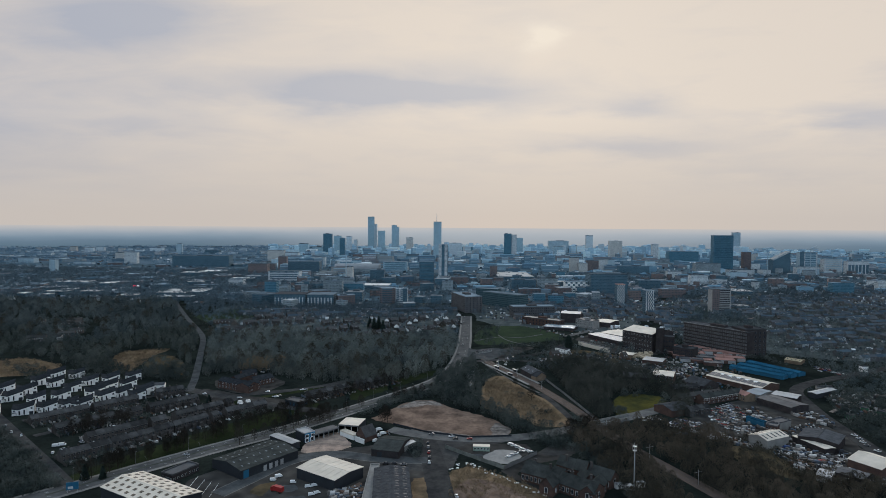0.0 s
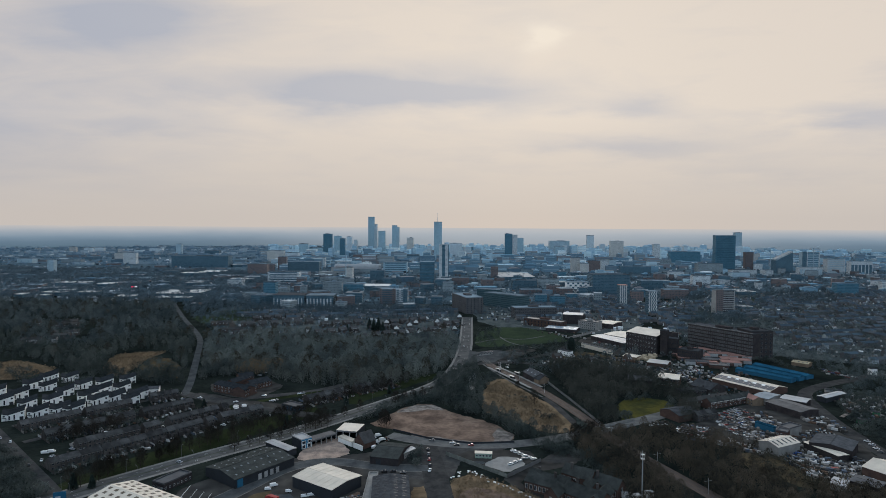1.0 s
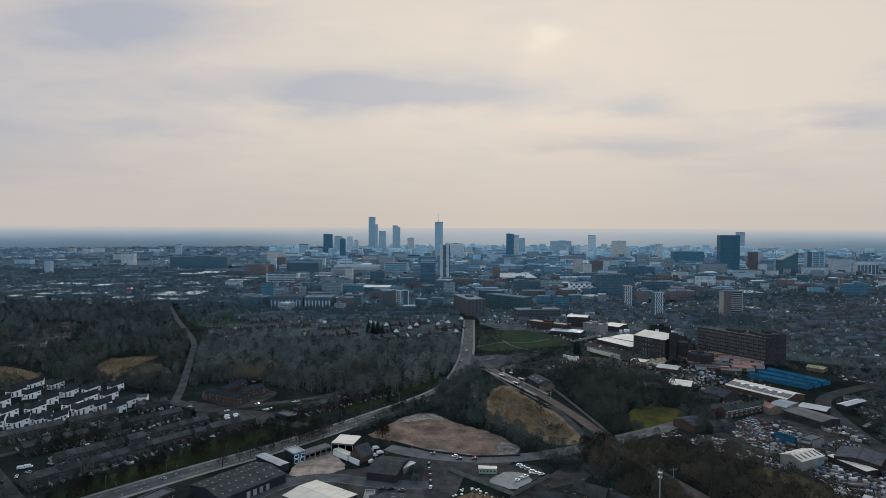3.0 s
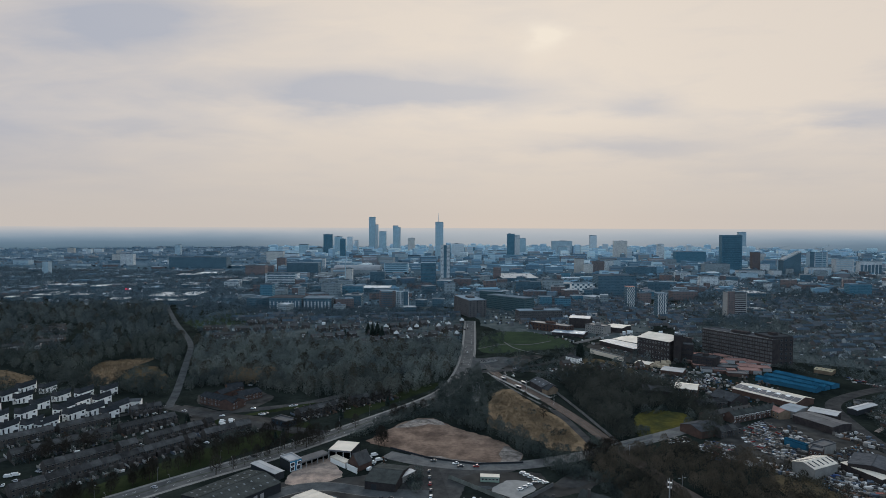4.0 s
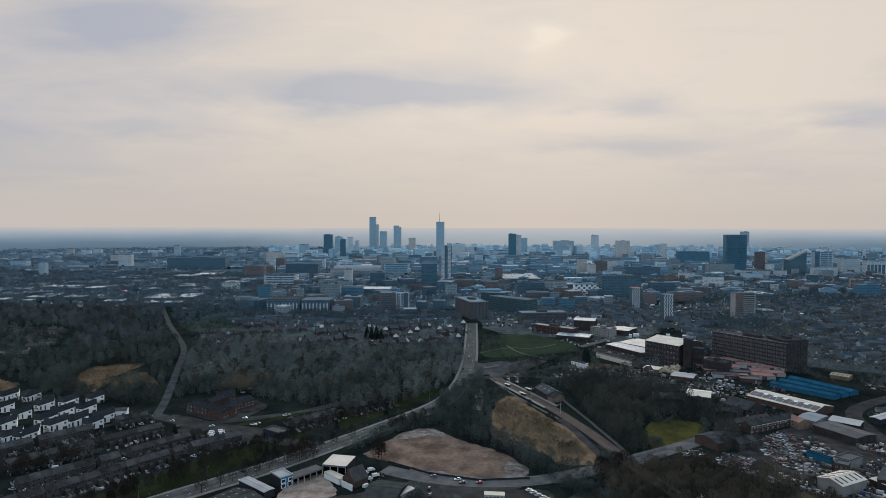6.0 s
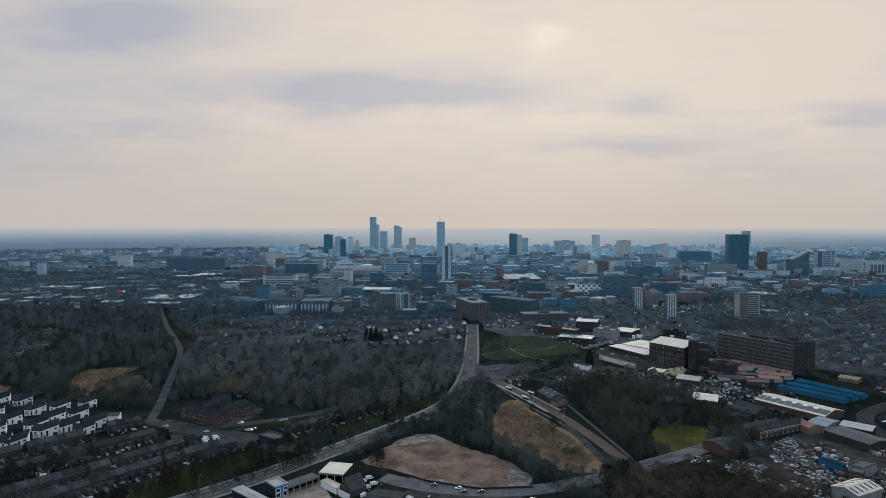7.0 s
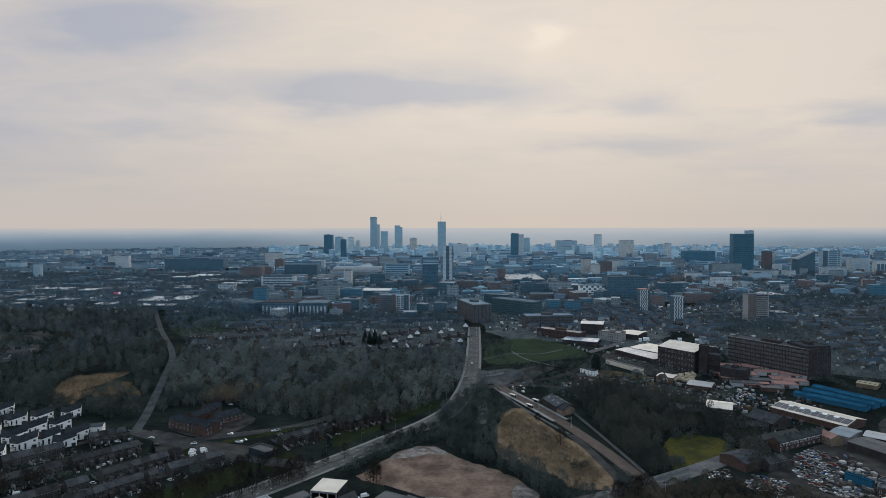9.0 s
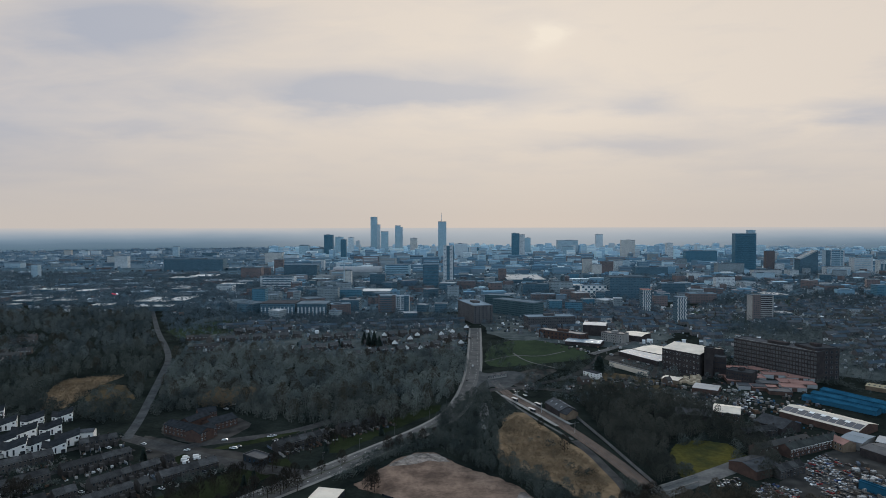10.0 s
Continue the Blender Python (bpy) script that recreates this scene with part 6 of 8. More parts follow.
slab((112.5, 948.2), (180.3, 958.8), 24, 17, "corner_brick", "far_roof", "brown brick mill with a flat roof", floors=4, bays=22, win=(1.6, 2.2), faces="fl", frame_material="pane_dim")
slab((192.7, 863.2), (212.5, 843.1), 18, 11, "concrete", "roof_grey", "pale stone block with tall windows", floors=3, bays=9, win=(1.2, 2.0), faces="fl")
shed((220.2, 869.6), (240.0, 853.7), (223.8, 908.1), 7, "dark_brick", "roof_cream", "brick shed with a pale roof", 1.0)
shed((178.8, 902.4), (206.2, 893.1), (191.9, 926.4), 14, "dark_brick", "roof_pale", "dark brick hall behind the park", 1.5)
shed((142.8, 839.7), (180.9, 821.7), (152.9, 862.4), 4, "dark_brick", "roof_blue_grey", "low workshop roofs beside the park", 1.2, (6, 1), "skylight", (1.2, 3.0))
shed((207.4, 781.6), (229.5, 751.4), (230.9, 814.8), 6, "dark_brick", "roof_cream", "depot with a pale roof", 1.0)
shed((189.4, 774.1), (215.4, 723.1), (205.1, 799.6), 5, "dark_brick", "roof_pale", "low depot with a long pale roof", 0.8, (8, 1), "roof_cream", (4, 1.6))
slab((165.7, 725.3), (190.0, 681.4), 2, 4.5, "roof_cream", "concrete", "long pale boundary wall", plant=False, name="boundary_wall", category="wall")
shed((196.5, 661.6), (208.4, 652.3), (204.7, 673.5), 3, "buff_brick", "roof_cream", "timber yard shed with a sandy roof", 0.5)
rnd = random.Random(12)
for x, y in scattered([(206.5, 669.2), (240.4, 680.4), (226.0, 651.0), (210.8, 652.9)], 26, 12, 4.2):
    k = thing("timber_stack", x, y, -30 + rnd.choice((0, 90)) + rnd.uniform(-6, 6), "stack of pale sawn timber on bearers", "timber", "timber stacks")
    for j in range(3):
        part("plank_layer", mesh_of("plank_layer", *box(-2.6 + rnd.uniform(0, 0.5), 2.6 - rnd.uniform(0, 0.5), -1.2, 1.2, 0.1 + j * 0.7, 0.65 + j * 0.7), "timber"), k)
    part("bearer", mesh_of("bearer", *joined(box(-2.0, -1.8, -1.2, 1.2, 0, 0.098), box(1.8, 2.0, -1.2, 1.2, 0, 0.098)), "bark"), k)
shed((210.7, 626.2), (227.7, 615.4), (221.8, 641.4), 4, "brick", "roof_pale", "low brick workshop with pale roof", 0.8)
slab((129.2, 681.7), (138.9, 668.3), 7, 5.5, "render_white", "slate", "white house by the dark cypress", plant=False, floors=2, bays=4, win=(1.0, 1.2), name="white_cottage", category="house")
slab((39.8, 669.1), (56.2, 680.0), 4, 2.6, "concrete", "roof_grey", "low pale colonnaded kiosk at the junction", plant=False, floors=1, bays=9, win=(1.1, 1.8), name="pavilion")
shed((76.4, 578.6), (83.1, 555.3), (85.5, 597.8), 5, "dark_brick", "slate", "dark slate-roofed house by the tramway", 3.0, (3, 1), "skylight", (1.0, 1.6))
shed((83.2, 555.7), (87.4, 549.0), (89.6, 567.1), 4, "buff_brick", "slate", "white-gabled house by the tramway", 3.2)
shed((364.8, 634.0), (375.3, 622.8), (374.7, 643.7), 3.5, "buff_brick", "roof_ochre", "shed with a yellowish corrugated roof", 1.0, (4, 1), "clad_dark", (1.4, 2.4))
# scrapyard side
shed((208.3, 378.5), (227.3, 387.9), (213.9, 396.3), 6, "concrete", "roof_cream", "pale works shed with slatted rooflights", 2.0, (5, 1), "clad_dark", (1.0, 4.5))

shed((250.0, 372.8), (265.5, 389.6), (243.0, 398.8), 6, "dark_brick", "slate", "broad dark-roofed works beside the scrapyard", 1.6)
shed((233.0, 393.4), (239.6, 369.5), (240.7, 395.5), 4.2, "dark_brick", "roof_cream", "lean-to with a cream sheet roof along the works", 0.3)
shed((239.9, 349.5), (247.9, 333.0), (259.5, 360.6), 6, "brick", "roof_cream", "brick works with a white pitched roof", 3.0)
shed((210.8, 332.3), (215.9, 327.7), (219.1, 340.3), 3.5, "concrete", "roof_pale", "small grey-roofed yard shed", 0.6)
shed((223.5, 335.6), (232.7, 325.0), (232.8, 343.8), 3.5, "dark_brick", "roof_grey", "small dark yard shed", 0.6)
shed((255.7, 481.6), (267.3, 454.2), (272.9, 492.0), 5, "dark_brick", "roof_grey", "works with a grey roof and pale edge", 1.0)
shed((272.9, 492.0), (286.3, 479.1), (283.5, 502.6), 5, "dark_brick", "roof_pale", "narrow works with a white roof edge", 0.6)
shed((254.1, 498.4), (261.6, 488.3), (269.8, 513.2), 5, "concrete", "roof_blue_grey", "shed with a pale blue roof", 0.8)
slab((222.7, 434.3), (229.1, 421.6), 3, 4, "clad_blue", "roof_blue", "blue container wall of the scrapyard", plant=False, name="container_wall", category="container")
slab((224.3, 410.5), (229.6, 405.9), 8, 6, "brick", "roof_grey", "red-brick scrapyard office with a grey roof", plant=False, floors=2, bays=3, win=(1.0, 1.2), faces="fl")
slab((234.8, 413.2), (247.9, 420.8), 8, 6, "concrete", "roof_grey", "grey block with blue doors", plant=False)
shed((172.4, 443.6), (190.9, 452.5), (179.2, 467.1), 5, "brick", "slate", "brick cottage in the trees", 2.4)
shed((313.2, 496.5), (339.4, 511.3), (317.4, 507.1), 4, "clad_dark", "roof_pale", "long low store with a pale roof", 0.6)
for o, p, d, wall, label in (((303.8, 447.2), (306.6, 443.2), 5, "green_sheet", "green sheeted allotment shed"), ((334.7, 456.4), (337.6, 450.8), 5, "green_sheet", "green sheeted allotment shed"), ((333.1, 527.5), (346.1, 526.0), 3, "concrete", "pale storage container on rough ground"), ((313.4, 472.9), (314.9, 468.4), 4, "brick", "red-brown shed among the allotments"), ((328.5, 464.8), (330.0, 461.9), 4, "green_sheet", "green sheeted allotment shed")):
    slab(o, p, d, 2.5, wall, "roof_grey", label, "allotment_shed", "shed", plant=False, group="allotment sheds")
strip([(331.1, 525.9), (336.5, 499.4), (332.5, 460.5), (337.7, 444.0)], 4, 0.07, "path", "rubble", "rough dirt track through the allotments")
strip([(301.4, 459.8), (329.1, 481.4), (361.9, 501.7), (389.3, 512.8)], 3, 0.075, "path", "rubble", "rough dirt track through the allotments")
slab((418.2, 596.8), (418.7, 591.9), 6, 6, "render_white", "slate", "tall white gable house", plant=False, name="white_gable", category="house")


def tube(a, b, r0, r1, n=8):
    a, b = Vector(a), Vector(b)
    d = (b - a).normalized()
    u = d.orthogonal().normalized()
    w = d.cross(u)
    v = [tuple(p + (u * math.cos(2 * math.pi * i / n) + w * math.sin(2 * math.pi * i / n)) * r) for p, r in ((a, r0), (b, r1)) for i in range(n)]
    return v, [(i, (i + 1) % n, n + (i + 1) % n, n + i) for i in range(n)] + [tuple(range(n))[::-1], tuple(range(n, 2 * n))]


# ---- detail on the towers that stand out ----
def trims(x, y, shapes, name, label, category, group="", rot=0.0):
    """A thing made of several differently coloured bodies: (part name, verts/faces, material)."""
    ob = thing(name, x, y, rot, label, category, group)
    for part_name, shape, material in shapes:
        part(part_name, mesh_of(part_name, *shape, material), ob)
    return ob


def tower_at(x, y, w, h):
    return x, y, w, h


def banded(spec, d, wall, band, floors, label, edge=None, name="building", category="building", glass="far_blue", cap="far_roof"):
    """Block with a body, a dark window band on every storey and white uprights at the corners."""
    x, y, w, h = spec
    TAKEN.append((x, y + d / 2, math.hypot(w, d) / 2))
    shapes = [("wall", box(-w / 2, w / 2, 0, d, -0.3, h - 0.4), wall), ("roof", box(-w / 2 - .3, w / 2 + .3, -.3, d + .3, h - 0.4, h + 0.5), cap)]
    step = h / floors
    for k in range(floors):
        shapes.append(("window_band", box(-w / 2 + 0.06 * w, w / 2 - 0.06 * w, -0.3, 0.05, k * step + step * 0.35, k * step + step * 0.82), band))
    for e in edge or ():
        a, b, material = e
        shapes.append(("fin", box(-w / 2 + a * w, -w / 2 + b * w, -0.8, 0.02, 0, h + 1.5), material))
    return trims(x, y, shapes, name, label, category)


banded(tower_at(-409.7, 1540.2, 80.0, 29.2), 26, "far_white", "far_dark", 5, "white office block with long dark window bands")
banded(tower_at(1.3, 1570.8, 25.2, 99.6), 20, "far_dark", "far_blue", 22, "dark tower with white corner fins", ((0.0, 0.3, "far_white"), (0.62, 0.92, "far_white")), "tower", "tower")
banded(tower_at(473.2, 1012.4, 31.5, 40.4), 17, "render_grey", "clad_dark", 13, "concrete flats with banded balconies and a brick flank", ((0.0, 0.38, "far_brick"),), "tower", "tower")
banded(tower_at(978.2, 2087.2, 68.9, 124.3), 24, "far_blue", "glass_deep", 20, "broad dark blue office tower", name="tower", category="tower")
banded(tower_at(-42.4, 1567.5, 38.5, 54.9), 26, "far_dark", "far_blue", 14, "dark blue-grey apartment block with window bands")
banded(tower_at(-154.5, 1928.3, 76.4, 32.9), 40, "pale_glass", "far_blue", 5, "low teal glass office block in haze")
banded(tower_at(1372.8, 2245.6, 65.7, 61.6), 22, "grey_panel", "far_blue", 9, "grey and white framed apartment block", ((0.0, 0.25, "far_dark"), (0.25, 0.3, "far_white"), (0.92, 1.0, "far_white")))
banded(tower_at(1348.5, 2066.3, 62.4, 45.0), 22, "far_white", "grey_panel", 6, "white framed apartment block of flats", ((0.0, 0.08, "far_white"), (0.92, 1.0, "far_white")))
banded(tower_at(-76.3, 1105.6, 21.9, 28.4), 22, "far_white", "far_dark", 8, "white apartment block with dark windows", ((0.3, 0.42, "far_white"), (0.62, 1.0, "far_dark"),))
banded(tower_at(-103.4, 1121.1, 29.6, 27.7), 24, "far_brick", "far_dark", 7, "red-brown apartment block with dark windows", ((0.0, 0.12, "far_brick"), (0.8, 1.0, "far_brick")))


def columns(spec, d, wall, dark, n, label, cap="far_roof", share=0.72):
    """Block with tall dark openings between pale piers."""
    x, y, w, h = spec
    TAKEN.append((x, y + d / 2, math.hypot(w, d) / 2))
    shapes = [("wall", box(-w / 2, w / 2, 0, d, -0.3, h - 0.4), wall), ("roof", box(-w / 2 - .3, w / 2 + .3, -.3, d + .3, h - 0.4, h + 0.5), cap)]
    for i in range(n):
        a = -w / 2 + (i + 0.14) * w / n
        shapes.append(("window" if share > 0.5 else "pier", box(a, a + w / n * share, -0.25, 0.05, h * 0.06, h * 0.74), dark))
    return trims(x, y, shapes, "building", label, "building")


columns(tower_at(-220.6, 1073.8, 47.6, 20.4), 40, "far_dark", "far_white", 8, "dark apartment block with white piers", "far_roof", 0.45)
columns(tower_at(-274.8, 1071.0, 55.6, 21.4), 40, "far_dark", "far_white", 9, "dark block with a broad dark roof and white piers", "slate", 0.3)
columns(tower_at(1365.9, 1964.6, 70.5, 42.8), 22, "far_white", "far_dark", 6, "white block with dark window columns")
columns(tower_at(1160.7, 1899.3, 71.7, 27.0), 22, "far_white", "grey_panel", 7, "low white block of flats")

# chequered block
x, y, w, h = 299.3, 1336.7, 50.5, 24.1
TAKEN.append((x, y + 10, w / 2))
shapes = [("wall", box(-w / 2, w / 2, 0, 20, -0.3, h - 0.4), "render_white"), ("roof", box(-w / 2 - .3, w / 2 + .3, -.3, 20.3, h - 0.4, h + 0.5), "far_roof")]
for k in range(5):
    for i in range(9):
        if (i + k) % 2 == 0:
            a = -w / 2 + (i + 0.08) * w / 9
            shapes.append(("window", box(a, a + w / 9 * 0.84, -0.2, 0.05, (k + 0.1) * h / 5, (k + 0.85) * h / 5), "far_dark"))
trims(x, y, shapes, "chequered_block", "white block with a chequer of dark windows", "building")

# towers with a zigzag of pale panels
for x, y, w, h in ((334.5, 1118.8, 14.8, 38.2), (347.5, 999.8, 15.1, 39.0)):
    TAKEN.append((x, y + 8, w / 2 + 8))
    shapes = [("wall", box(-w / 2, w / 2, 0, 16, -0.3, h - 0.4), "far_dark"), ("roof", box(-w / 2 - .3, w / 2 + .3, -.3, 16.3, h - 0.4, h + 0.5), "roof_pink" if w < 15 else "far_roof")]
    n = 13
    for k in range(n):
        for i in range(4):
            a = -w / 2 + (i + (0.05 if k % 2 else 0.3)) * w / 4
            shapes.append(("panel", box(a, min(a + w / 4 * 0.45, w / 2), -0.3, 0.05, (k + 0.02) * h / n, (k + 0.98) * h / n), "zigzag_panel"))
    trims(x, y, shapes, "zigzag_tower", "tower block clad in a pale grey zigzag pattern", "tower", "zigzag towers")

# building with a sloping striped roof
x, y, w, h = 1129.7, 1993.8, 56.5, 73.6
TAKEN.append((x, y + 15, w / 2 + 10))
low = h * 0.62
wedge = ([(-w / 2, 0, -.3), (w / 2, 0, -.3), (w / 2, 30, -.3), (-w / 2, 30, -.3), (-w / 2, 0, low), (w / 2, 0, h), (w / 2, 30, h), (-w / 2, 30, low)], [(3, 2, 1, 0), (4, 5, 6, 7), (0, 1, 5, 4), (1, 2, 6, 5), (2, 3, 7, 6), (3, 0, 4, 7)])
shapes = [("wall", wedge, "far_dark")]
for i in range(7):
    a = -w / 2 + i * w / 7
    z = low + (h - low) * i / 7
    shapes.append(("roof_blade", ([(a, -1, z - 3), (a + w / 7, -1, z + 1.5), (a + w / 7, 31, z + 1.5), (a, 31, z - 3), (a, -1, z - 1.4), (a + w / 7, -1, z + 3.1), (a + w / 7, 31, z + 3.1), (a, 31, z - 1.4)], wedge[1]), "far_white"))
trims(x, y, shapes, "striped_hall", "dark glass hall with a sloping striped roof", "building")

# spire of the slim tower and cranes
x, y, w, h = -25.5, 2728.7, 36.1, 172.6
spire = thing("spire", x, y + 9, 0, "thin steel spire on the slim glass tower", "spire", z=h + 0.9)
part("pole", mesh_of("pole", *tube((-w * 0.1, 0, -0.02), (-w * 0.1, 0, 40), 1.2, 0.5, 6), "grey_panel"), spire)
for spec, rot in (((1199.1, 1950.1, 7.4, 84.9), 25), ((1080.2, 1989.4, 7.5, 82.8), -30), ((-256.7, 1585.3, 4.5, 60.1), 60)):
    x, y, w, h = spec
    crane = thing("tower_crane", x, y, rot, "thin tower crane over the city", "crane", "tower cranes")
    part("mast", mesh_of("mast", *box(-0.9, 0.9, -0.9, 0.9, -0.2, h), "grey_panel"), crane)
    part("jib", mesh_of("jib", *tube((-9, 0, h - 2), (30, 0, h + 9), 0.7, 0.4, 5), "grey_panel"), crane)
    part("counterweight", mesh_of("counterweight", *box(-11, -7, -1, 1, h - 4, h - 2), "grey_panel"), crane)

sign = thing("digital_billboard", *(-691.8, 1347.2), 0, "lit red and white digital billboard", "billboard")
part("post", mesh_of("post", *box(-0.5, 0.5, -0.3, 0.3, -0.2, 5.0), "steel"), sign)
part("housing", mesh_of("housing", *box(-7, 7, -0.4, 0.4, 5.0, 9.0), "clad_dark"), sign)
part("screen", mesh_of("screen", *box(-6.7, 1.5, -0.46, -0.41, 5.3, 8.7), "screen_red"), sign, "glowing red screen")
part("screen", mesh_of("screen", *box(1.7, 6.7, -0.46, -0.41, 5.3, 8.7), "screen_white"), sign, "glowing white screen")

# solar panels and rooflights on the long white shed
def roof_panels(shed_ob, w, d, h, rise, nx, material, name, label, size, k, lift=0.26):
    me = mesh_of(name, *box(-size[0] / 2, size[0] / 2, -size[1] / 2, size[1] / 2, 0, 0.1), material)
    tilt = math.degrees(math.atan2(rise, d / 2))
    roof = next(o for o in shed_ob.children if o.name.startswith("roof"))
    for i in range(nx):
        part(name, me, roof, label, at=pose((i + 0.5) / nx * w - w / 2, -k * d / 2, h + rise * (1 - k) + lift, tilt))


m, w, d, rot = frame_of((247.7, 557.4), (275.6, 512.3), (270.5, 573.3))
roof_panels(white_shed, w, d, 4.5, 3.0, 10, "solar", "solar_panel", "dark blue solar panel", (w / 10 * 0.92, d * 0.28), 0.55)
roof_panels(white_shed, w * 0.75, d, 4.5, 3.0, 5, "render_white", "rooflight", "white rooflight", (w / 16, d * 0.1), 0.35, 0.4)

# ---- the city between and behind ----
def free(x, y, r):
    return all(math.hypot(x - a, y - b) > r + c * 0.9 for a, b, c in TAKEN)


GENERIC = [
    # zone, how many, gap, width, height, flat share of sheds, walls, roofs
    ([(-1091.4, 1400.2), (-555.1, 1529.4), (-311.8, 1085.1), (-499.1, 1162.2), (-889.3, 1140.2)], 30, 34, (20, 60), (5, 8), ["far_dark", "far_brick", "far_dark"], ["far_roof_pale", "far_roof", "far_roof", "far_roof"]),
    ([(-1655.5, 2125.7), (-683.5, 2380.1), (-441.8, 1537.9), (-1101.8, 1413.6)], 26, 60, (26, 70), (5, 9), ["far_dark", "far_brick", "far_concrete", "far_brick"], ["far_roof_pale", "far_roof", "far_roof", "far_roof"]),
    ([(-498.6, 1533.6), (26.6, 1718.9), (16.8, 1062.5), (-136.3, 1004.1), (-339.8, 1044.5)], 44, 30, (14, 36), (8, 19), ["far_dark", "far_brick", "far_dark", "far_concrete", "far_brick"], ["far_roof", "far_roof", "far_roof_pale"]),
    ([(96.3, 1808.7), (806.5, 1869.1), (550.1, 1272.7), (348.7, 1163.0), (179.2, 1070.6), (65.0, 1027.8)], 54, 32, (12, 34), (8, 20), ["far_dark", "far_brick", "far_blue", "far_concrete", "far_brick"], ["far_roof", "far_roof", "far_roof_pale"]),
    ([(922.9, 2139.7), (1732.4, 2218.2), (1115.3, 1425.9), (564.7, 1306.6)], 38, 36, (12, 34), (8, 20), ["far_dark", "far_brick", "far_concrete", "far_white"], ["far_roof", "far_roof", "far_roof_pale"]),
    ([(-530.0, 1845.3), (1607.7, 1985.7), (1104.7, 1362.6), (141.3, 1281.1), (-419.9, 1461.7)], 42, 46, (12, 32), (5, 11), ["far_brick", "far_dark", "far_concrete", "far_brick"], ["far_roof", "far_roof_pale", "far_roof"]),
]
rnd = random.Random(77)
for poly, count, gap, ws, hs, walls, roofs in GENERIC:
    for x, y in scattered(poly, count, count, gap):
        w, h = rnd.uniform(*ws), rnd.uniform(*hs)
        if free(x, y, w * 0.55):
            wall = rnd.choice(walls)
            kind = {"far_dark": "dark-clad", "far_brick": "brown brick", "far_concrete": "grey concrete", "far_white": "white", "far_blue": "blue glass"}[wall]
            block(x, y, w, h, w * rnd.uniform(0.5, 1.1), rnd.choice((-25, -12, 0, 10, 20, 35)), wall, rnd.choice(roofs), kind + " low city building with a flat roof", group="low city buildings", plant=count < 200 and rnd.random() < 0.4)


def city_mass(name, zones, seed, material, label):
    rnd = random.Random(seed)
    shapes = []
    for poly, count, gap, ws, hs in zones:
        for x, y in scattered(poly, count, seed + count, gap):
            w, d, h = rnd.uniform(*ws), rnd.uniform(*ws) * 0.55, hs[0] + (hs[1] - hs[0]) * rnd.random() ** 2.2
            if not free(x, y, w * 0.4):
                continue
            rot = rnd.choice((-20, -8, 0, 12, 25))
            shapes.append(turned(box(-w / 2, w / 2, -d / 2, d / 2, -0.3, h), x, y, rot))
            shapes.append(turned(box(-w / 2 - .2, w / 2 + .2, -d / 2 - .2, d / 2 + .2, h + 0.01, h + 0.8), x, y, rot))
            if rnd.random() < 0.5:
                a = w * rnd.uniform(0.15, 0.3)
                shapes.append(turned(box(-a, a, -a * 0.7, a * 0.7, h + 0.82, h + rnd.uniform(2, 5)), x, y, rot))
            if h > 14:                # window bands standing proud of the wall
                for k in range(1, int(h // 4)):
                    shapes.append(turned(box(-w / 2 + 1, w / 2 - 1, -d / 2 - 0.25, -d / 2 - 0.01, k * 4, k * 4 + 1.5), x, y, rot))
    return merged(name, shapes, [material], label, "buildings")


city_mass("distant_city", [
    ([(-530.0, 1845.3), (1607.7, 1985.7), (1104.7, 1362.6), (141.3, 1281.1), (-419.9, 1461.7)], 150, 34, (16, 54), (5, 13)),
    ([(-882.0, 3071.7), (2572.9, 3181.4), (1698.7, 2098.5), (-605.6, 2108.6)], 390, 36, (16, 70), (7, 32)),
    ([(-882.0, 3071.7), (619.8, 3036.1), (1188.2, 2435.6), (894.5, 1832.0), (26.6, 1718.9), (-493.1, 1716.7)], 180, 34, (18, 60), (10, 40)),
], 11, "far_haze_mix", "dense grey and brown city rooftops, haze painted into their colours")
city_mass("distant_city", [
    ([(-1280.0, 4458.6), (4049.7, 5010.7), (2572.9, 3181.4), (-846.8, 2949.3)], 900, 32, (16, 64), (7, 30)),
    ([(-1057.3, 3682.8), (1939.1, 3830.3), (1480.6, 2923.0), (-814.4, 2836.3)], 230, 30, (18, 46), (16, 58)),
], 12, "distant_haze_mix", "distant city rooftops, blue-grey haze painted into their colours")

# far ground whose colour is painted haze
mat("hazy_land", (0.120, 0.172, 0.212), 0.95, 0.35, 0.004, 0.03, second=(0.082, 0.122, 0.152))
patch([(-1800.0, 2300.0), (-640.0, 2250.0), (-1000.0, 4700.0), (-3000.0, 3800.0)], 0.5, "far_plain", "hazy_land", "far ground with blue-grey haze painted into its colour", "field", 6, 51)
# outer edge: colours blued to paint in the haze by the horizon
palette("edge_far_haze", [(0.17, 0.24, 0.30), (0.21, 0.285, 0.345), (0.15, 0.215, 0.27), (0.40, 0.47, 0.52), (0.19, 0.26, 0.315), (0.25, 0.32, 0.37), (0.33, 0.35, 0.36)])
city_mass("distant_city", [([(-3100.0, 3700.0), (-1319.7, 4596.9), (-882.0, 3071.7), (-2372.0, 2975.0)], 190, 50, (16, 60), (6, 15))], 14, "edge_far_haze", "low works and houses towards the horizon, haze painted in")
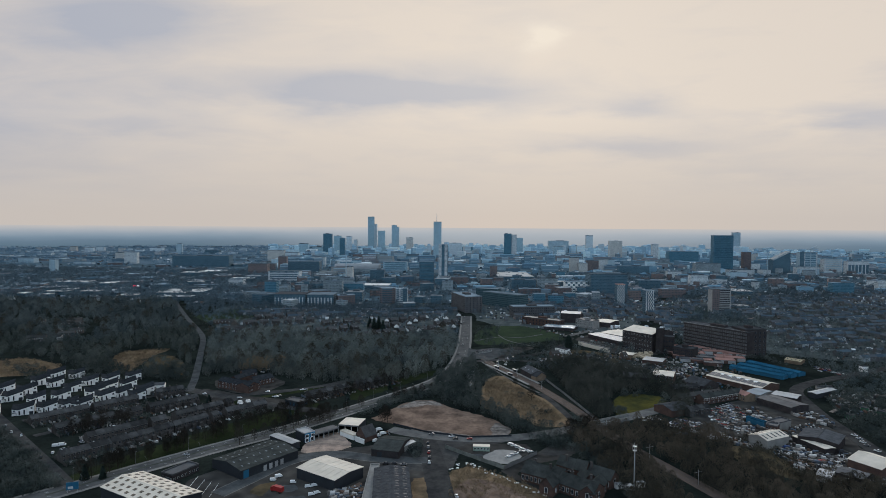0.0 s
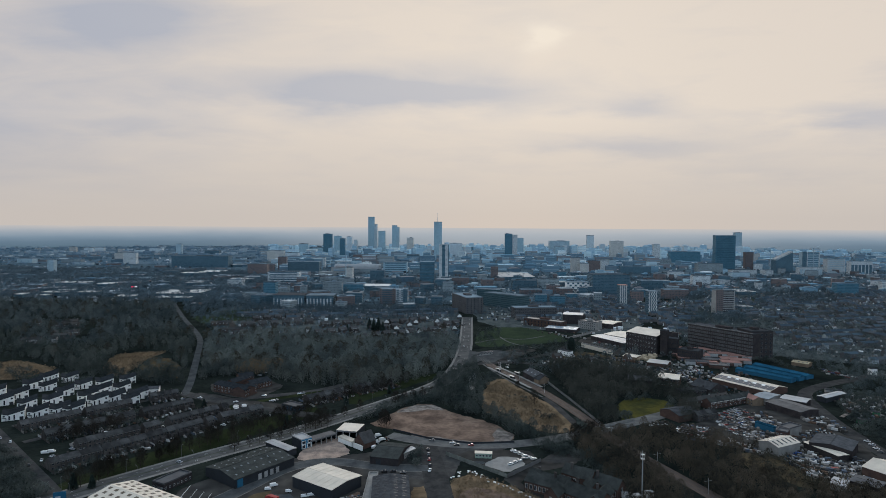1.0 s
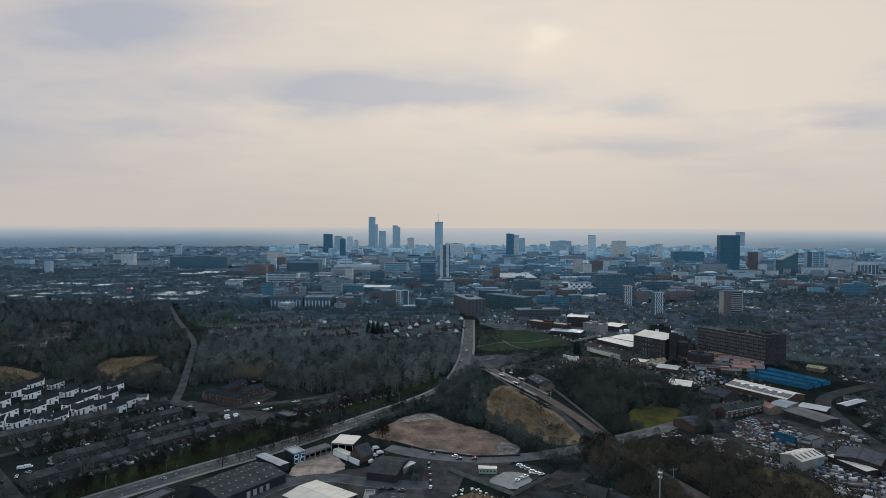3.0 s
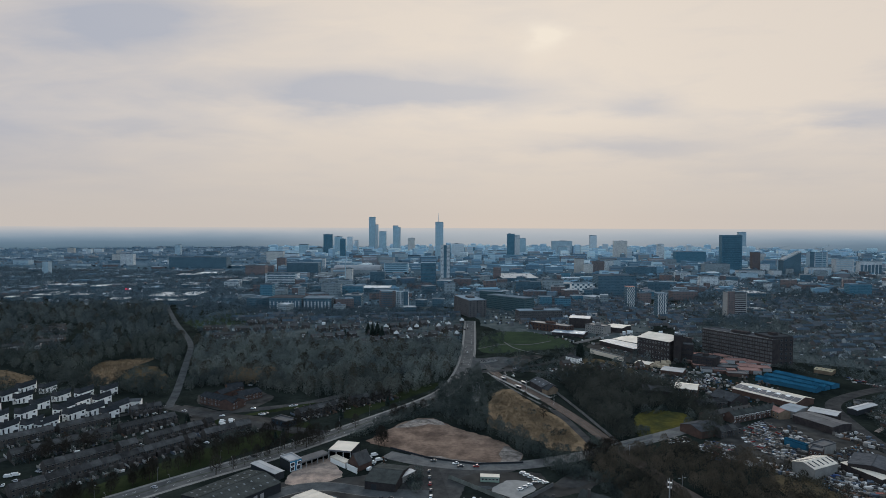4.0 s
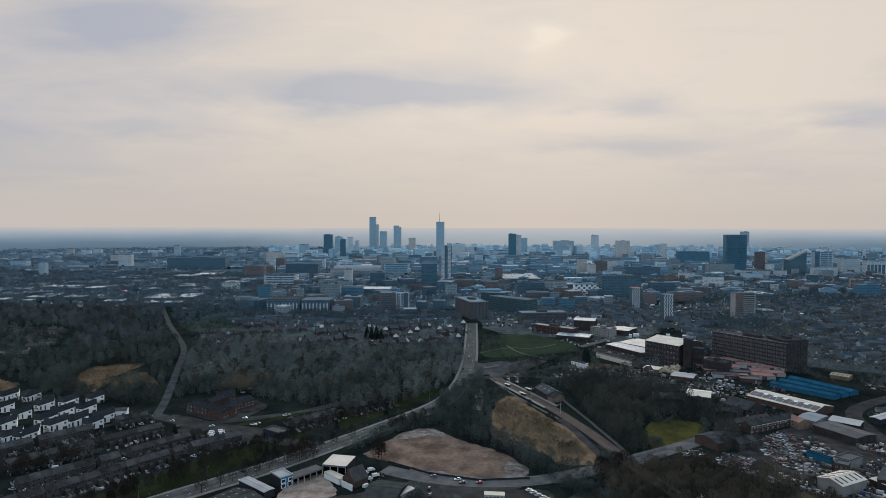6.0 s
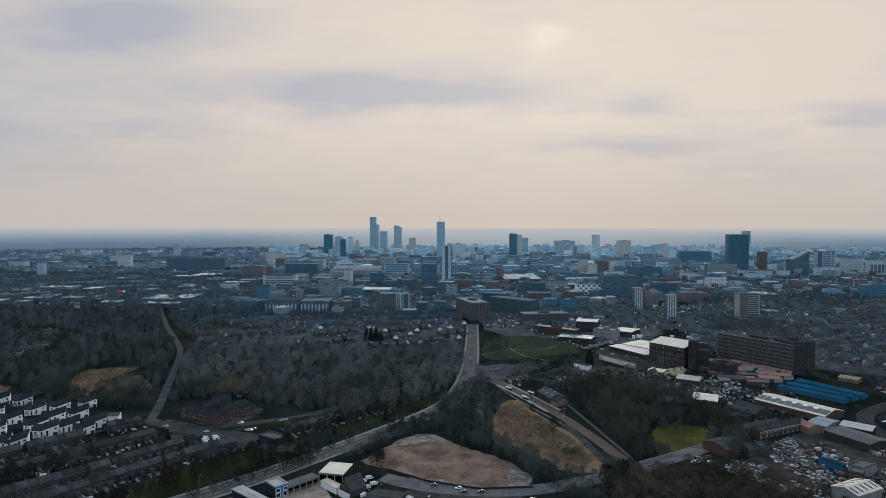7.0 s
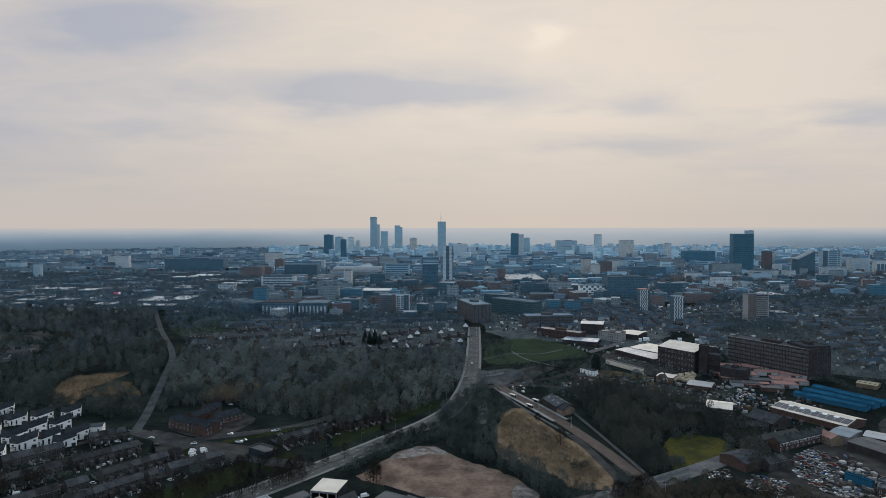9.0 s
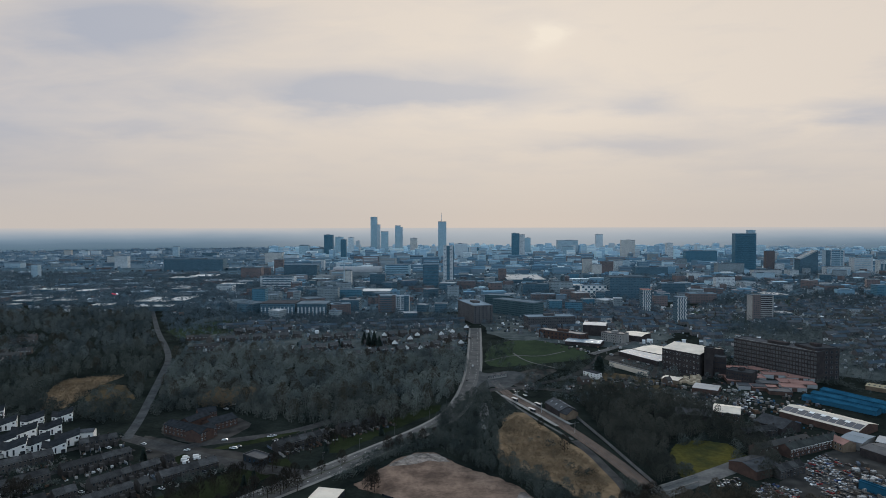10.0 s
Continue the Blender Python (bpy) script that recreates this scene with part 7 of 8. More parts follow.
# nearer edge: darker, with less haze painted into the blue
palette("edge_haze_mix", [(0.117, 0.175, 0.221), (0.135, 0.185, 0.221), (0.162, 0.21, 0.238), (0.108, 0.17, 0.216), (0.378, 0.45, 0.497), (0.126, 0.165, 0.194), (0.099, 0.15, 0.194), (0.171, 0.18, 0.194), (0.216, 0.28, 0.324)])
city_mass("distant_city", [
    ([(-2325.3, 2916.4), (-882.0, 3071.7), (-642.2, 2236.1), (-1795.3, 2250.9)], 50, 60, (20, 90), (5, 12)),
    ([(-1565.6, 2010.1), (-588.8, 2050.1), (-441.8, 1537.9), (-1101.8, 1413.6)], 45, 50, (24, 90), (4, 8)),
], 13, "edge_haze_mix", "scattered dark works and sheds on the city's edge")
palette("city_bits", [(0.74, 0.75, 0.76), (0.05, 0.062, 0.072), (0.2, 0.22, 0.24), (0.09, 0.11, 0.125), (0.58, 0.60, 0.61), (0.06, 0.075, 0.088), (0.22, 0.17, 0.15), (0.46, 0.47, 0.48), (0.12, 0.17, 0.21), (0.07, 0.082, 0.092)])
rnd = random.Random(99)
shapes = []
for poly, n, big in (([(-295.8, 909.0), (14.7, 922.6), (16.8, 1062.5), (-339.8, 1044.5)], 320, 3.0), ([(58.9, 930.3), (350.7, 887.1), (480.2, 1217.4), (67.3, 1065.0)], 500, 3.0), ([(290.2, 770.2), (525.3, 644.9), (1104.7, 1362.6), (456.7, 1216.1)], 800, 3.0), ([(-339.8, 1044.5), (1011.6, 1247.4), (1525.9, 1884.4), (-498.6, 1533.6)], 1100, 4.5),
                     ([(-889.3, 1140.2), (-352.3, 1083.0), (-556.3, 1711.4), (-1286.2, 1650.7)], 420, 6.0), ([(-498.6, 1533.6), (1525.9, 1884.4), (2369.7, 2929.6), (-883.3, 2718.3)], 800, 7.0), ([(-1286.2, 1650.7), (-556.3, 1711.4), (-934.8, 2876.8), (-2232.1, 2867.3)], 160, 8.0)):
    for x, y in scattered(poly, n, n, 2.0):
        w, d, h = rnd.uniform(0.4, 1.2) * big, rnd.uniform(0.3, 0.8) * big, rnd.uniform(0.5, 1.0) * big * 0.8
        shapes.append(turned(box(-w / 2, w / 2, -d / 2, d / 2, -0.1, h), x, y, rnd.choice((-20, 0, 15, 35))))
merged("city_clutter", shapes, ["city_bits"], "vans, kiosks, sheds and small annexes across the city", "clutter")

palette("pale_render", [(0.66, 0.67, 0.68), (0.22, 0.24, 0.26), (0.36, 0.33, 0.31), (0.26, 0.29, 0.32), (0.24, 0.18, 0.16), (0.78, 0.78, 0.78), (0.16, 0.18, 0.20)])
rnd = random.Random(41)
shapes = []
for poly, n, big in (([(290.2, 770.2), (525.3, 644.9), (1104.7, 1362.6), (456.7, 1216.1)], 150, 0.9), ([(456.7, 1216.1), (1104.7, 1362.6), (1525.9, 1884.4), (150.0, 1500.0)], 130, 1.3), ([(180.0, 900.0), (290.2, 770.2), (456.7, 1216.1), (150.0, 1080.0)], 45, 0.9),
                     ([(-295.8, 780.0), (14.7, 800.0), (16.8, 1062.5), (-339.8, 1044.5)], 60, 0.6), ([(-889.3, 1140.2), (-352.3, 1083.0), (-556.3, 1711.4), (-1286.2, 1650.7)], 90, 1.3)):
    for x, y in scattered(poly, n, n + 7, 9.0):
        if not free(x, y, 4):
            continue
        w, d, h = rnd.uniform(4.0, 9.0) * big, rnd.uniform(3.0, 5.0) * big, rnd.uniform(2.2, 4.4)
        rise = 0.22 * d
        v, f = box(-w / 2, w / 2, -d / 2, d / 2, -0.1, h)
        n0 = len(v)
        v = list(v) + [(-w / 2, -d / 2, h + 0.02), (w / 2, -d / 2, h + 0.02), (w / 2, 0, h + rise), (-w / 2, 0, h + rise), (w / 2, d / 2, h + 0.02), (-w / 2, d / 2, h + 0.02)]
        f = list(f) + [(n0, n0 + 1, n0 + 2, n0 + 3), (n0 + 3, n0 + 2, n0 + 4, n0 + 5), (n0 + 1, n0 + 4, n0 + 2), (n0, n0 + 3, n0 + 5)]
        shapes.append(turned((v, f), x, y, rnd.choice((-20, 0, 15, 35))))
merged("pale_annexes", shapes, ["pale_render"], "pale rendered gables and annexes among the terraces", "annexes")

WORKS = [(188.0, 560.0), (262.0, 478.0), (385.0, 560.0), (372.0, 650.0), (300.0, 722.0), (262.0, 640.0), (225.0, 700.0)]
GARDENS = [(70.0, 645.0), (150.0, 722.0), (215.0, 690.0), (222.0, 575.0), (165.0, 590.0), (112.0, 612.0)]
FAR_TREES = [twig_cloud(300 + i, 7.0, 3.8, 72, 0.2, 0.06, 2.0, 0.26) for i in range(4)]
DISTANT_TREES = [twig_cloud(320 + i, 7.0, 3.8, 26, 0.2, 0.06, 2.6, 0.6) for i in range(3)]
stuff_of("far_trees", FAR_TREES, scattered([(-916.4, 1120.6), (-298.6, 1039.1), (-132.7, 977.4), (16.0, 1011.4), (60.8, 960.7), (212.5, 1035.0), (385.3, 975.4), (1104.7, 1362.6), (1698.7, 2098.5), (27.8, 1802.8), (-1635.7, 2002.9)], 4200, 21, 6), "far_hazed_twig", "bare trees among the city streets", "trees", 0.8, 1.5, seed=21)
stuff_of("far_trees", FAR_TREES, scattered([(-251.5, 750.7), (-101.0, 744.5), (23.6, 776.7), (30.4, 1012.1), (-136.3, 1004.1), (-339.8, 1044.5), (-436.7, 1039.7), (-309.4, 789.5)], 480, 22, 7), "far_hazed_twig", "bare trees and hedges between the houses", "trees", 0.35, 0.8, seed=22)
stuff_of("far_trees", FAR_TREES, [p for p in scattered([(288.5, 524.8), (389.4, 476.5), (933.0, 1150.0), (427.6, 1083.1), (290.2, 770.2), (219.7, 729.8), (148.5, 720.3), (126.7, 676.6), (55.9, 674.4), (70.4, 631.3), (100.2, 593.9), (205.0, 542.0)], 2900, 23, 4.6) if not inside(*p, WORKS) and not (inside(*p, GARDENS) and int(p[0] * 10) % 3)], "wood_hazed", "bare garden trees and hedges between the houses", "trees", 0.4, 0.95, seed=23)
stuff_of("far_trees", FAR_TREES, scattered([(577.7, 1123.1), (755.4, 1151.5), (981.3, 1465.4), (803.5, 1466.0)], 300, 91, 7), "park_hazed_twig", "dark belt of bare trees beyond the flats", "trees", 0.7, 1.25, seed=91)
stuff_of("far_trees", FAR_TREES, scattered([(379.4, 913.4), (453.6, 871.9), (503.7, 985.0), (403.4, 1000.8)], 60, 92, 5), "park_hazed_twig", "bare trees round the open green", "trees", 0.9, 1.5, seed=92)
stuff_of("far_trees", FAR_TREES, scattered([(451.1, 1174.2), (541.4, 1174.1), (631.6, 1352.8), (526.3, 1353.0)], 70, 93, 5), "park_hazed_twig", "bare trees behind the flats", "trees", 0.9, 1.5, seed=93)
stuff_of("distant_trees", DISTANT_TREES, scattered([(-3656.1, 4587.4), (4191.2, 5186.0), (1748.2, 2159.8), (-1600.7, 2006.5)], 6500, 24, 9), "distant_hazed_twig", "distant trees with blue-grey haze painted into the twigs", "trees", 0.9, 1.6, seed=24, wood=False)

stuff_of("far_trees", FAR_TREES, scattered([(-916.4, 1120.6), (-311.8, 1085.1), (-557.8, 1942.3), (-1681.2, 2058.7)], 1900, 25, 6), "far_hazed_twig", "bare tree belts between the works", "trees", 1.0, 1.75, seed=25)
stuff_of("far_trees", FAR_TREES, scattered([(-342.2, 1022.3), (-132.7, 977.4), (15.6, 984.3), (16.8, 1062.5), (-146.3, 1077.6), (-352.3, 1083.0)], 420, 26, 5), "far_hazed_twig", "bare trees in front of the apartment blocks", "trees", 0.6, 1.1, seed=26)
stuff_of("far_trees", FAR_TREES, scattered([(45.8, 831.8), (75.7, 857.1), (80.2, 804.8), (54.9, 707.0), (95.5, 714.4), (154.7, 759.3), (150.8, 707.2), (42.7, 695.3)], 40, 27, 7), "twig", "bare trees round the park lawn", "trees", 0.6, 1.0, seed=27)
stuff_of("far_trees", FAR_TREES, scattered([(-445.1, 1031.8), (-385.7, 928.3), (-271.8, 945.6), (-124.4, 916.5), (14.9, 934.3), (16.2, 1025.5), (-311.8, 1085.1), (-499.1, 1162.2)], 620, 28, 5), "far_hazed_twig", "bare trees along the city edge", "trees", 0.5, 1.0, seed=28)
stuff_of("far_trees", FAR_TREES, scattered([(-495.7, 702.3), (-437.0, 711.6), (-522.4, 887.1), (-625.5, 905.5)], 160, 29, 6), "wood_hazed", "bare trees among the estate houses in the wood", "trees", 0.6, 1.2, seed=29)
for i, (a, b) in enumerate(T_ROWS[:10]):
    off = Vector((-(Vector(b) - Vector(a)).y, (Vector(b) - Vector(a)).x)).normalized()
    zone = [tuple(Vector(p) + off * k) for p, k in ((a, 6), (b, 6), (b, 13), (a, 13))] if i % 2 else [tuple(Vector(p) + off * k) for p, k in ((a, -13), (b, -13), (b, -6), (a, -6))]
    stuff_of("garden_shrubs", BUSHES, scattered(zone, 30, 120 + i, 2.0), "twig", "bare bushes and hedges in the terrace gardens", "shrubs", 0.35, 0.9, seed=120 + i)
for i, (poly, n, tone) in enumerate((([(-290.0, 568.0), (-287.3, 590.0), (-252.9, 590.1), (-264.2, 632.7), (-330.0, 780.0), (-341.5, 839.1), (-284.0, 694.9), (-248.0, 590.2), (-236.0, 548.5), (-252.3, 538.4)], 190, "twig"),
                                     ([(-395.2, 632.4), (-352.7, 614.6), (-289.3, 567.6), (-328.1, 575.2), (-363.1, 582.8)], 110, "twig"),
                                     ([(-279.7, 706.7), (-185.4, 632.9), (-131.0, 615.1), (-134.2, 561.1), (-151.1, 557.6), (-179.5, 580.3), (-215.5, 562.9), (-221.4, 553.8)], 330, "twig_pale"))):
    stuff_of("woodland", WOODS, scattered(poly, n, 140 + i, 4.5), tone, "bare trees and thicket at the wood's edge", "trees", 0.4, 0.95, seed=140 + i)
# scrub and undergrowth on the near side
SCRUB = [([(-310.0, 640.0), (-286.3, 644.1), (-243.0, 564.9), (-272.9, 564.6), (-300.3, 608.4)], 60), ([(-327.7, 408.0), (-260.2, 367.4), (-204.1, 317.7), (-233.3, 289.5)], 420), ([(-64.7, 440.9), (-54.0, 463.7), (-38.8, 495.6), (-1.2, 532.8), (-5.8, 496.4), (-37.0, 473.1), (-52.0, 446.6)], 110), ([(74.3, 373.3), (59.4, 393.2), (111.5, 420.3), (86.9, 399.1)], 80),
         ([(198.4, 401.2), (218.1, 357.5), (241.8, 324.5), (203.7, 318.3), (188.2, 365.9)], 80), ([(334.2, 526.0), (380.7, 509.0), (290.6, 387.1), (287.8, 420.2)], 210), ([(59.4, 393.2), (81.4, 373.4), (97.8, 331.1), (97.6, 309.9), (98.4, 294.1), (99.4, 373.7)], 120),
         ([(-19.6, 381.4), (-14.7, 386.6), (-11.9, 371.8), (-14.9, 357.9), (-18.6, 364.2)], 26), ([(43.3, 518.8), (77.9, 434.6), (83.7, 455.1), (58.1, 519.2)], 9), ([(132.0, 459.0), (134.9, 445.1), (143.5, 456.4), (139.0, 471.0)], 9), ([(187.8, 501.0), (187.9, 481.3), (174.3, 471.7)], 10), ([(152.3, 503.6), (174.0, 511.1), (170.5, 500.6), (151.2, 493.4)], 10), ([(-321.4, 420.1), (-267.0, 376.9), (-223.2, 337.6), (-224.9, 335.2), (-265.0, 369.2), (-319.8, 412.9)], 60), ([(33.3, 574.5), (46.5, 592.7), (56.1, 566.5), (41.9, 545.9), (32.6, 512.7)], 34), ([(98.3, 450.7), (104.7, 425.9), (97.3, 416.6), (93.0, 423.4)], 16), ([(-457.9, 615.5), (-364.1, 569.3), (-340.0, 593.5), (-246.4, 572.6), (-248.0, 540.4), (-362.6, 527.5)], 200), 
         ([(-429.9, 938.4), (-300.8, 1046.5), (-225.4, 784.1), (-292.2, 749.2), (-327.6, 797.5)], 260), ([(117.2, 594.4), (216.9, 574.0), (247.9, 610.4), (135.4, 655.8)], 110), ([(59.6, 703.6), (148.5, 720.3), (187.0, 640.3), (212.8, 609.4), (100.2, 593.9), (73.4, 631.4)], 150), ([(191.4, 634.9), (221.2, 585.5), (227.9, 523.3), (240.3, 497.2), (204.8, 480.1), (206.4, 532.3)], 50), ([(342.2, 772.1), (363.3, 640.1), (357.1, 589.2), (350.9, 639.7), (289.6, 681.8)], 120)]
for i, (poly, n) in enumerate(SCRUB):
    stuff_of("scrub", BUSHES, scattered(poly, n, 40 + i, 2.5), "twig_brown" if i == 4 else "twig", "low leafless scrub and brambles on rough ground", "shrubs", 0.5, 1.3, seed=40 + i)

TUFTS = [twig_cloud(600 + i, 1.1, 0.9, 26, 0.03, 0.02, 0.7, 0.08) for i in range(3)]
for i, (poly, n, tone) in enumerate((([(36.5, 512.8), (41.6, 542.0), (52.7, 558.1), (70.5, 517.0), (83.9, 478.5), (88.6, 440.2), (81.6, 425.5), (70.9, 432.5), (59.2, 450.0), (34.0, 477.5)], 1000, "straw"), ([(5.4, 340.6), (16.3, 350.6), (32.0, 339.4), (51.6, 319.5), (58.0, 296.6), (4.0, 295.8)], 350, "straw"),
                         ([(-336.5, 599.0), (-353.9, 643.5), (-355.1, 669.9), (-311.4, 682.1), (-314.8, 652.4), (-301.8, 582.1)], 700, "straw"), ([(-482.1, 601.9), (-440.3, 632.4), (-380.8, 597.3), (-384.8, 559.9), (-427.2, 545.9)], 700, "straw"))):
    stuff_of("grass_tufts", TUFTS, scattered(poly, n, 80 + i, 1.0), tone, "rough tufts of dead winter grass", "grass", 0.6, 1.6, seed=80 + i, wood=False)
patch([(-36.3, 464.1), (-21.7, 482.9), (-8.0, 484.8), (3.5, 469.4), (-10.0, 472.2), (-25.3, 464.3)], 0.06, "rubble_edge", "rubble", "cracked pale concrete at the lot's edge", "rubble", 2, 31)
patch([(35.1, 417.6), (40.2, 430.0), (48.8, 415.5), (44.6, 402.7), (33.0, 401.4)], 0.065, "rubble_edge", "rubble", "cracked pale concrete at the lot's corner", "rubble", 2, 32)
# gardens and yards: sheds, bins, fences, conservatories
shapes = []
rnd = random.Random(9)
for a, b in T_ROWS + SEMIS:
    a, b = Vector(a), Vector(b)
    way = (b - a).normalized()
    side = Vector((-way.y, way.x))
    rot = math.degrees(math.atan2(way.y, way.x))
    for i in range(int((b - a).length / 0.8)):
        p = a + way * rnd.uniform(0, (b - a).length) + side * rnd.choice((-1, 1)) * rnd.uniform(5.5, 12)
        w, d, h = rnd.uniform(0.3, 1.9), rnd.uniform(0.3, 1.5), rnd.uniform(0.4, 1.5)
        shapes.append(turned(box(-w / 2, w / 2, -d / 2, d / 2, -0.1, h), p.x, p.y, rot + rnd.uniform(-5, 5)))
    for i in range(int((b - a).length / 5.4)):
        for sgn in (-1, 1):
            p = a + way * (i * 5.4) + side * sgn * 8
            shapes.append(turned(box(-0.06, 0.06, -3.4, 3.4, -0.1, 1.6), p.x, p.y, rot))
for poly, n in (([(541.8, 982.5), (923.4, 1194.1), (500.2, 644.2), (437.8, 642.3), (421.3, 719.0), (451.8, 818.4)], 900), ([(376.9, 1028.6), (521.0, 944.7), (962.2, 1244.6), (1218.3, 1577.3), (438.7, 1167.9)], 900), ([(158.8, 1069.6), (282.3, 970.8), (406.6, 1082.1), (378.4, 1262.7), (209.4, 1252.7)], 400),
                ([(88.5, 631.9), (139.7, 677.0), (200.0, 663.7), (237.2, 597.7), (233.0, 523.5), (200.4, 573.5), (145.8, 620.2)], 240), ([(217.5, 380.7), (240.1, 376.2), (254.2, 341.4), (224.0, 325.7), (208.7, 353.0)], 330), ([(202.3, 409.2), (224.1, 385.9), (236.5, 376.2), (247.2, 419.4), (247.0, 473.4)], 160), ([(254.7, 376.5), (259.8, 345.5), (245.4, 326.0), (224.5, 340.9)], 260), ([(156.4, 411.7), (186.5, 408.9), (198.4, 401.2), (200.2, 375.5), (188.1, 395.6)], 90), ([(266.2, 452.0), (279.7, 420.0), (287.9, 439.0), (283.6, 466.7)], 80), ([(-59.7, 310.2), (-51.7, 315.8), (-39.9, 317.4), (-37.8, 301.4), (-55.1, 301.2)], 70),
                ([(329.1, 525.8), (376.8, 508.9), (334.6, 446.6), (309.9, 452.9)], 120), ([(256.8, 680.8), (313.9, 638.6), (283.4, 524.7), (236.3, 542.8), (212.8, 609.4)], 200), ([(70.0, 961.1), (220.2, 1072.7), (290.2, 770.2), (191.4, 634.9), (157.7, 765.4)], 200)):
    for x, y in open_ground(scattered(poly, n, n, 1.5)):
        w, d, h = rnd.uniform(0.8, 4.0), rnd.uniform(0.7, 2.6), rnd.uniform(0.7, 2.4)
        shapes.append(turned(box(-w / 2, w / 2, -d / 2, d / 2, -0.1, h), x, y, rnd.uniform(0, 180)))
merged("garden_clutter", shapes, ["clutter"], "sheds, bins, fences and oddments in gardens and yards", "clutter")
palette("scrap", [(0.045, 0.045, 0.05), (0.30, 0.30, 0.30), (0.11, 0.06, 0.04), (0.40, 0.40, 0.40), (0.05, 0.06, 0.08), (0.16, 0.15, 0.14), (0.03, 0.09, 0.15), (0.07, 0.065, 0.06), (0.45, 0.44, 0.42), (0.035, 0.035, 0.04)])
shapes = []
rnd = random.Random(404)
for poly, n, big in (([(218.5, 385.8), (229.5, 364.8), (236.6, 344.3), (225.8, 333.1), (211.9, 347.2), (207.9, 370.0)], 260, 2.2), ([(206.2, 460.6), (234.8, 485.6), (240.3, 467.2), (248.0, 424.2), (227.4, 405.1), (202.3, 409.2), (197.1, 430.7)], 120, 1.2), ([(250.1, 424.3), (272.8, 434.8), (267.0, 395.0), (247.4, 376.4)], 160, 1.8),
                     ([(162.3, 427.5), (175.6, 440.6), (190.1, 430.5), (171.6, 408.6)], 120, 1.5), ([(244.5, 505.8), (280.9, 524.6), (286.4, 486.7), (256.9, 492.6)], 120, 1.8), ([(-56.5, 317.1), (-43.5, 321.6), (-41.2, 305.2), (-54.4, 305.0)], 60, 1.6), ([(-48.7, 402.1), (-35.9, 409.1), (-34.5, 393.6), (-45.0, 387.1)], 36, 1.3), ([(185.4, 634.8), (277.0, 637.5), (258.2, 524.1), (211.2, 558.6)], 200, 2.0)):
    for x, y in open_ground(scattered(poly, n, n + 7, 1.2)):
        w, d, h = rnd.uniform(0.3, 1.0) * big, rnd.uniform(0.25, 0.7) * big, rnd.uniform(0.2, 0.6) * big
        v, g = box(-w / 2, w / 2, -d / 2, d / 2, 0, h)
        lean = rnd.uniform(-0.35, 0.35)
        v = [(p + lean * r, q + lean * 0.6 * r, r * (1 + 0.3 * (p > 0) * lean)) for p, q, r in v]
        shapes.append(turned((v, g), x, y, rnd.uniform(0, 180), 0, -0.02))
merged("scrap_heap", shapes, ["scrap"], "heaps of scrap metal, tyres and crates in the yards", "scrap")


# ---- vehicles ----
def prism(profile, half, inset=0.0):
    """Side profile (y, z) drawn across the width, its top drawn in."""
    top = max(z for _, z in profile)
    low = min(z for _, z in profile)
    n = len(profile)
    v = []
    for s in (-1, 1):
        v += [(s * (half - inset * (z - low) / (top - low)), y, z) for y, z in profile]
    f = [tuple(range(n))[::-1], tuple(range(n, 2 * n))] + [(i, (i + 1) % n, n + (i + 1) % n, n + i) for i in range(n)]
    return v, f


def wheel_mesh(r=0.32, w=0.2, n=10):
    v, f = [], []
    for s in (-1, 1):
        v += [(s * w / 2, r * math.cos(2 * math.pi * i / n), r * math.sin(2 * math.pi * i / n)) for i in range(n)]
    f = [tuple(range(n)), tuple(range(n, 2 * n))[::-1]] + [(i, n + i, n + (i + 1) % n, (i + 1) % n) for i in range(n)]
    return mesh_of("wheel", v, f, "tyre")


WHEEL = wheel_mesh()


def car(paint, kind, label):
    ob = thing(kind, 0, 0, 0, label, "van" if kind == "van" else "car", "parked vehicles" if kind != "wrecked_car" else "scrapped cars")
    if kind != "van":
        body = prism([(-2.1, 0.3), (2.1, 0.3), (2.15, 0.6), (2.05, 0.78), (1.0, 0.95), (-1.9, 0.98), (-2.1, 0.85)], 0.88, 0.06)
        roof = prism([(-1.75, 0.98), (-1.25, 1.44), (0.1, 1.46), (0.95, 0.97)], 0.80, 0.18)
        panel = prism([(-1.2, 1.45), (-1.1, 1.49), (0.0, 1.50), (0.1, 1.47)], 0.62, 0.02)
        axles = (-1.3, 1.35)
    else:
        body = prism([(-2.6, 0.35), (2.5, 0.35), (2.6, 0.7), (2.45, 1.1), (1.9, 1.25), (1.3, 2.05), (-2.5, 2.1), (-2.6, 1.9)], 0.98, 0.08)
        roof = prism([(1.38, 1.98), (1.95, 1.26), (2.0, 1.30), (1.45, 2.0)], 0.84, 0.05)
        panel = prism([(-2.4, 2.1), (-2.4, 2.16), (1.0, 2.16), (1.0, 2.1)], 0.8, 0.0)
        axles = (-1.6, 1.65)
    part("body", mesh_of("body", *body, paint), ob)
    part("glasshouse" if kind != "van" else "windscreen", mesh_of("glasshouse", *roof, "pane"), ob, "dark glass")
    if kind != "wrecked_car":
        part("roof_panel", mesh_of("roof_panel", *panel, paint), ob)
    for y in axles if kind != "wrecked_car" else ():
        for x in (-0.8, 0.8):
            part("wheel", WHEEL, ob, at=pose(x, y, 0.32))
    return ob


FLEET = {}


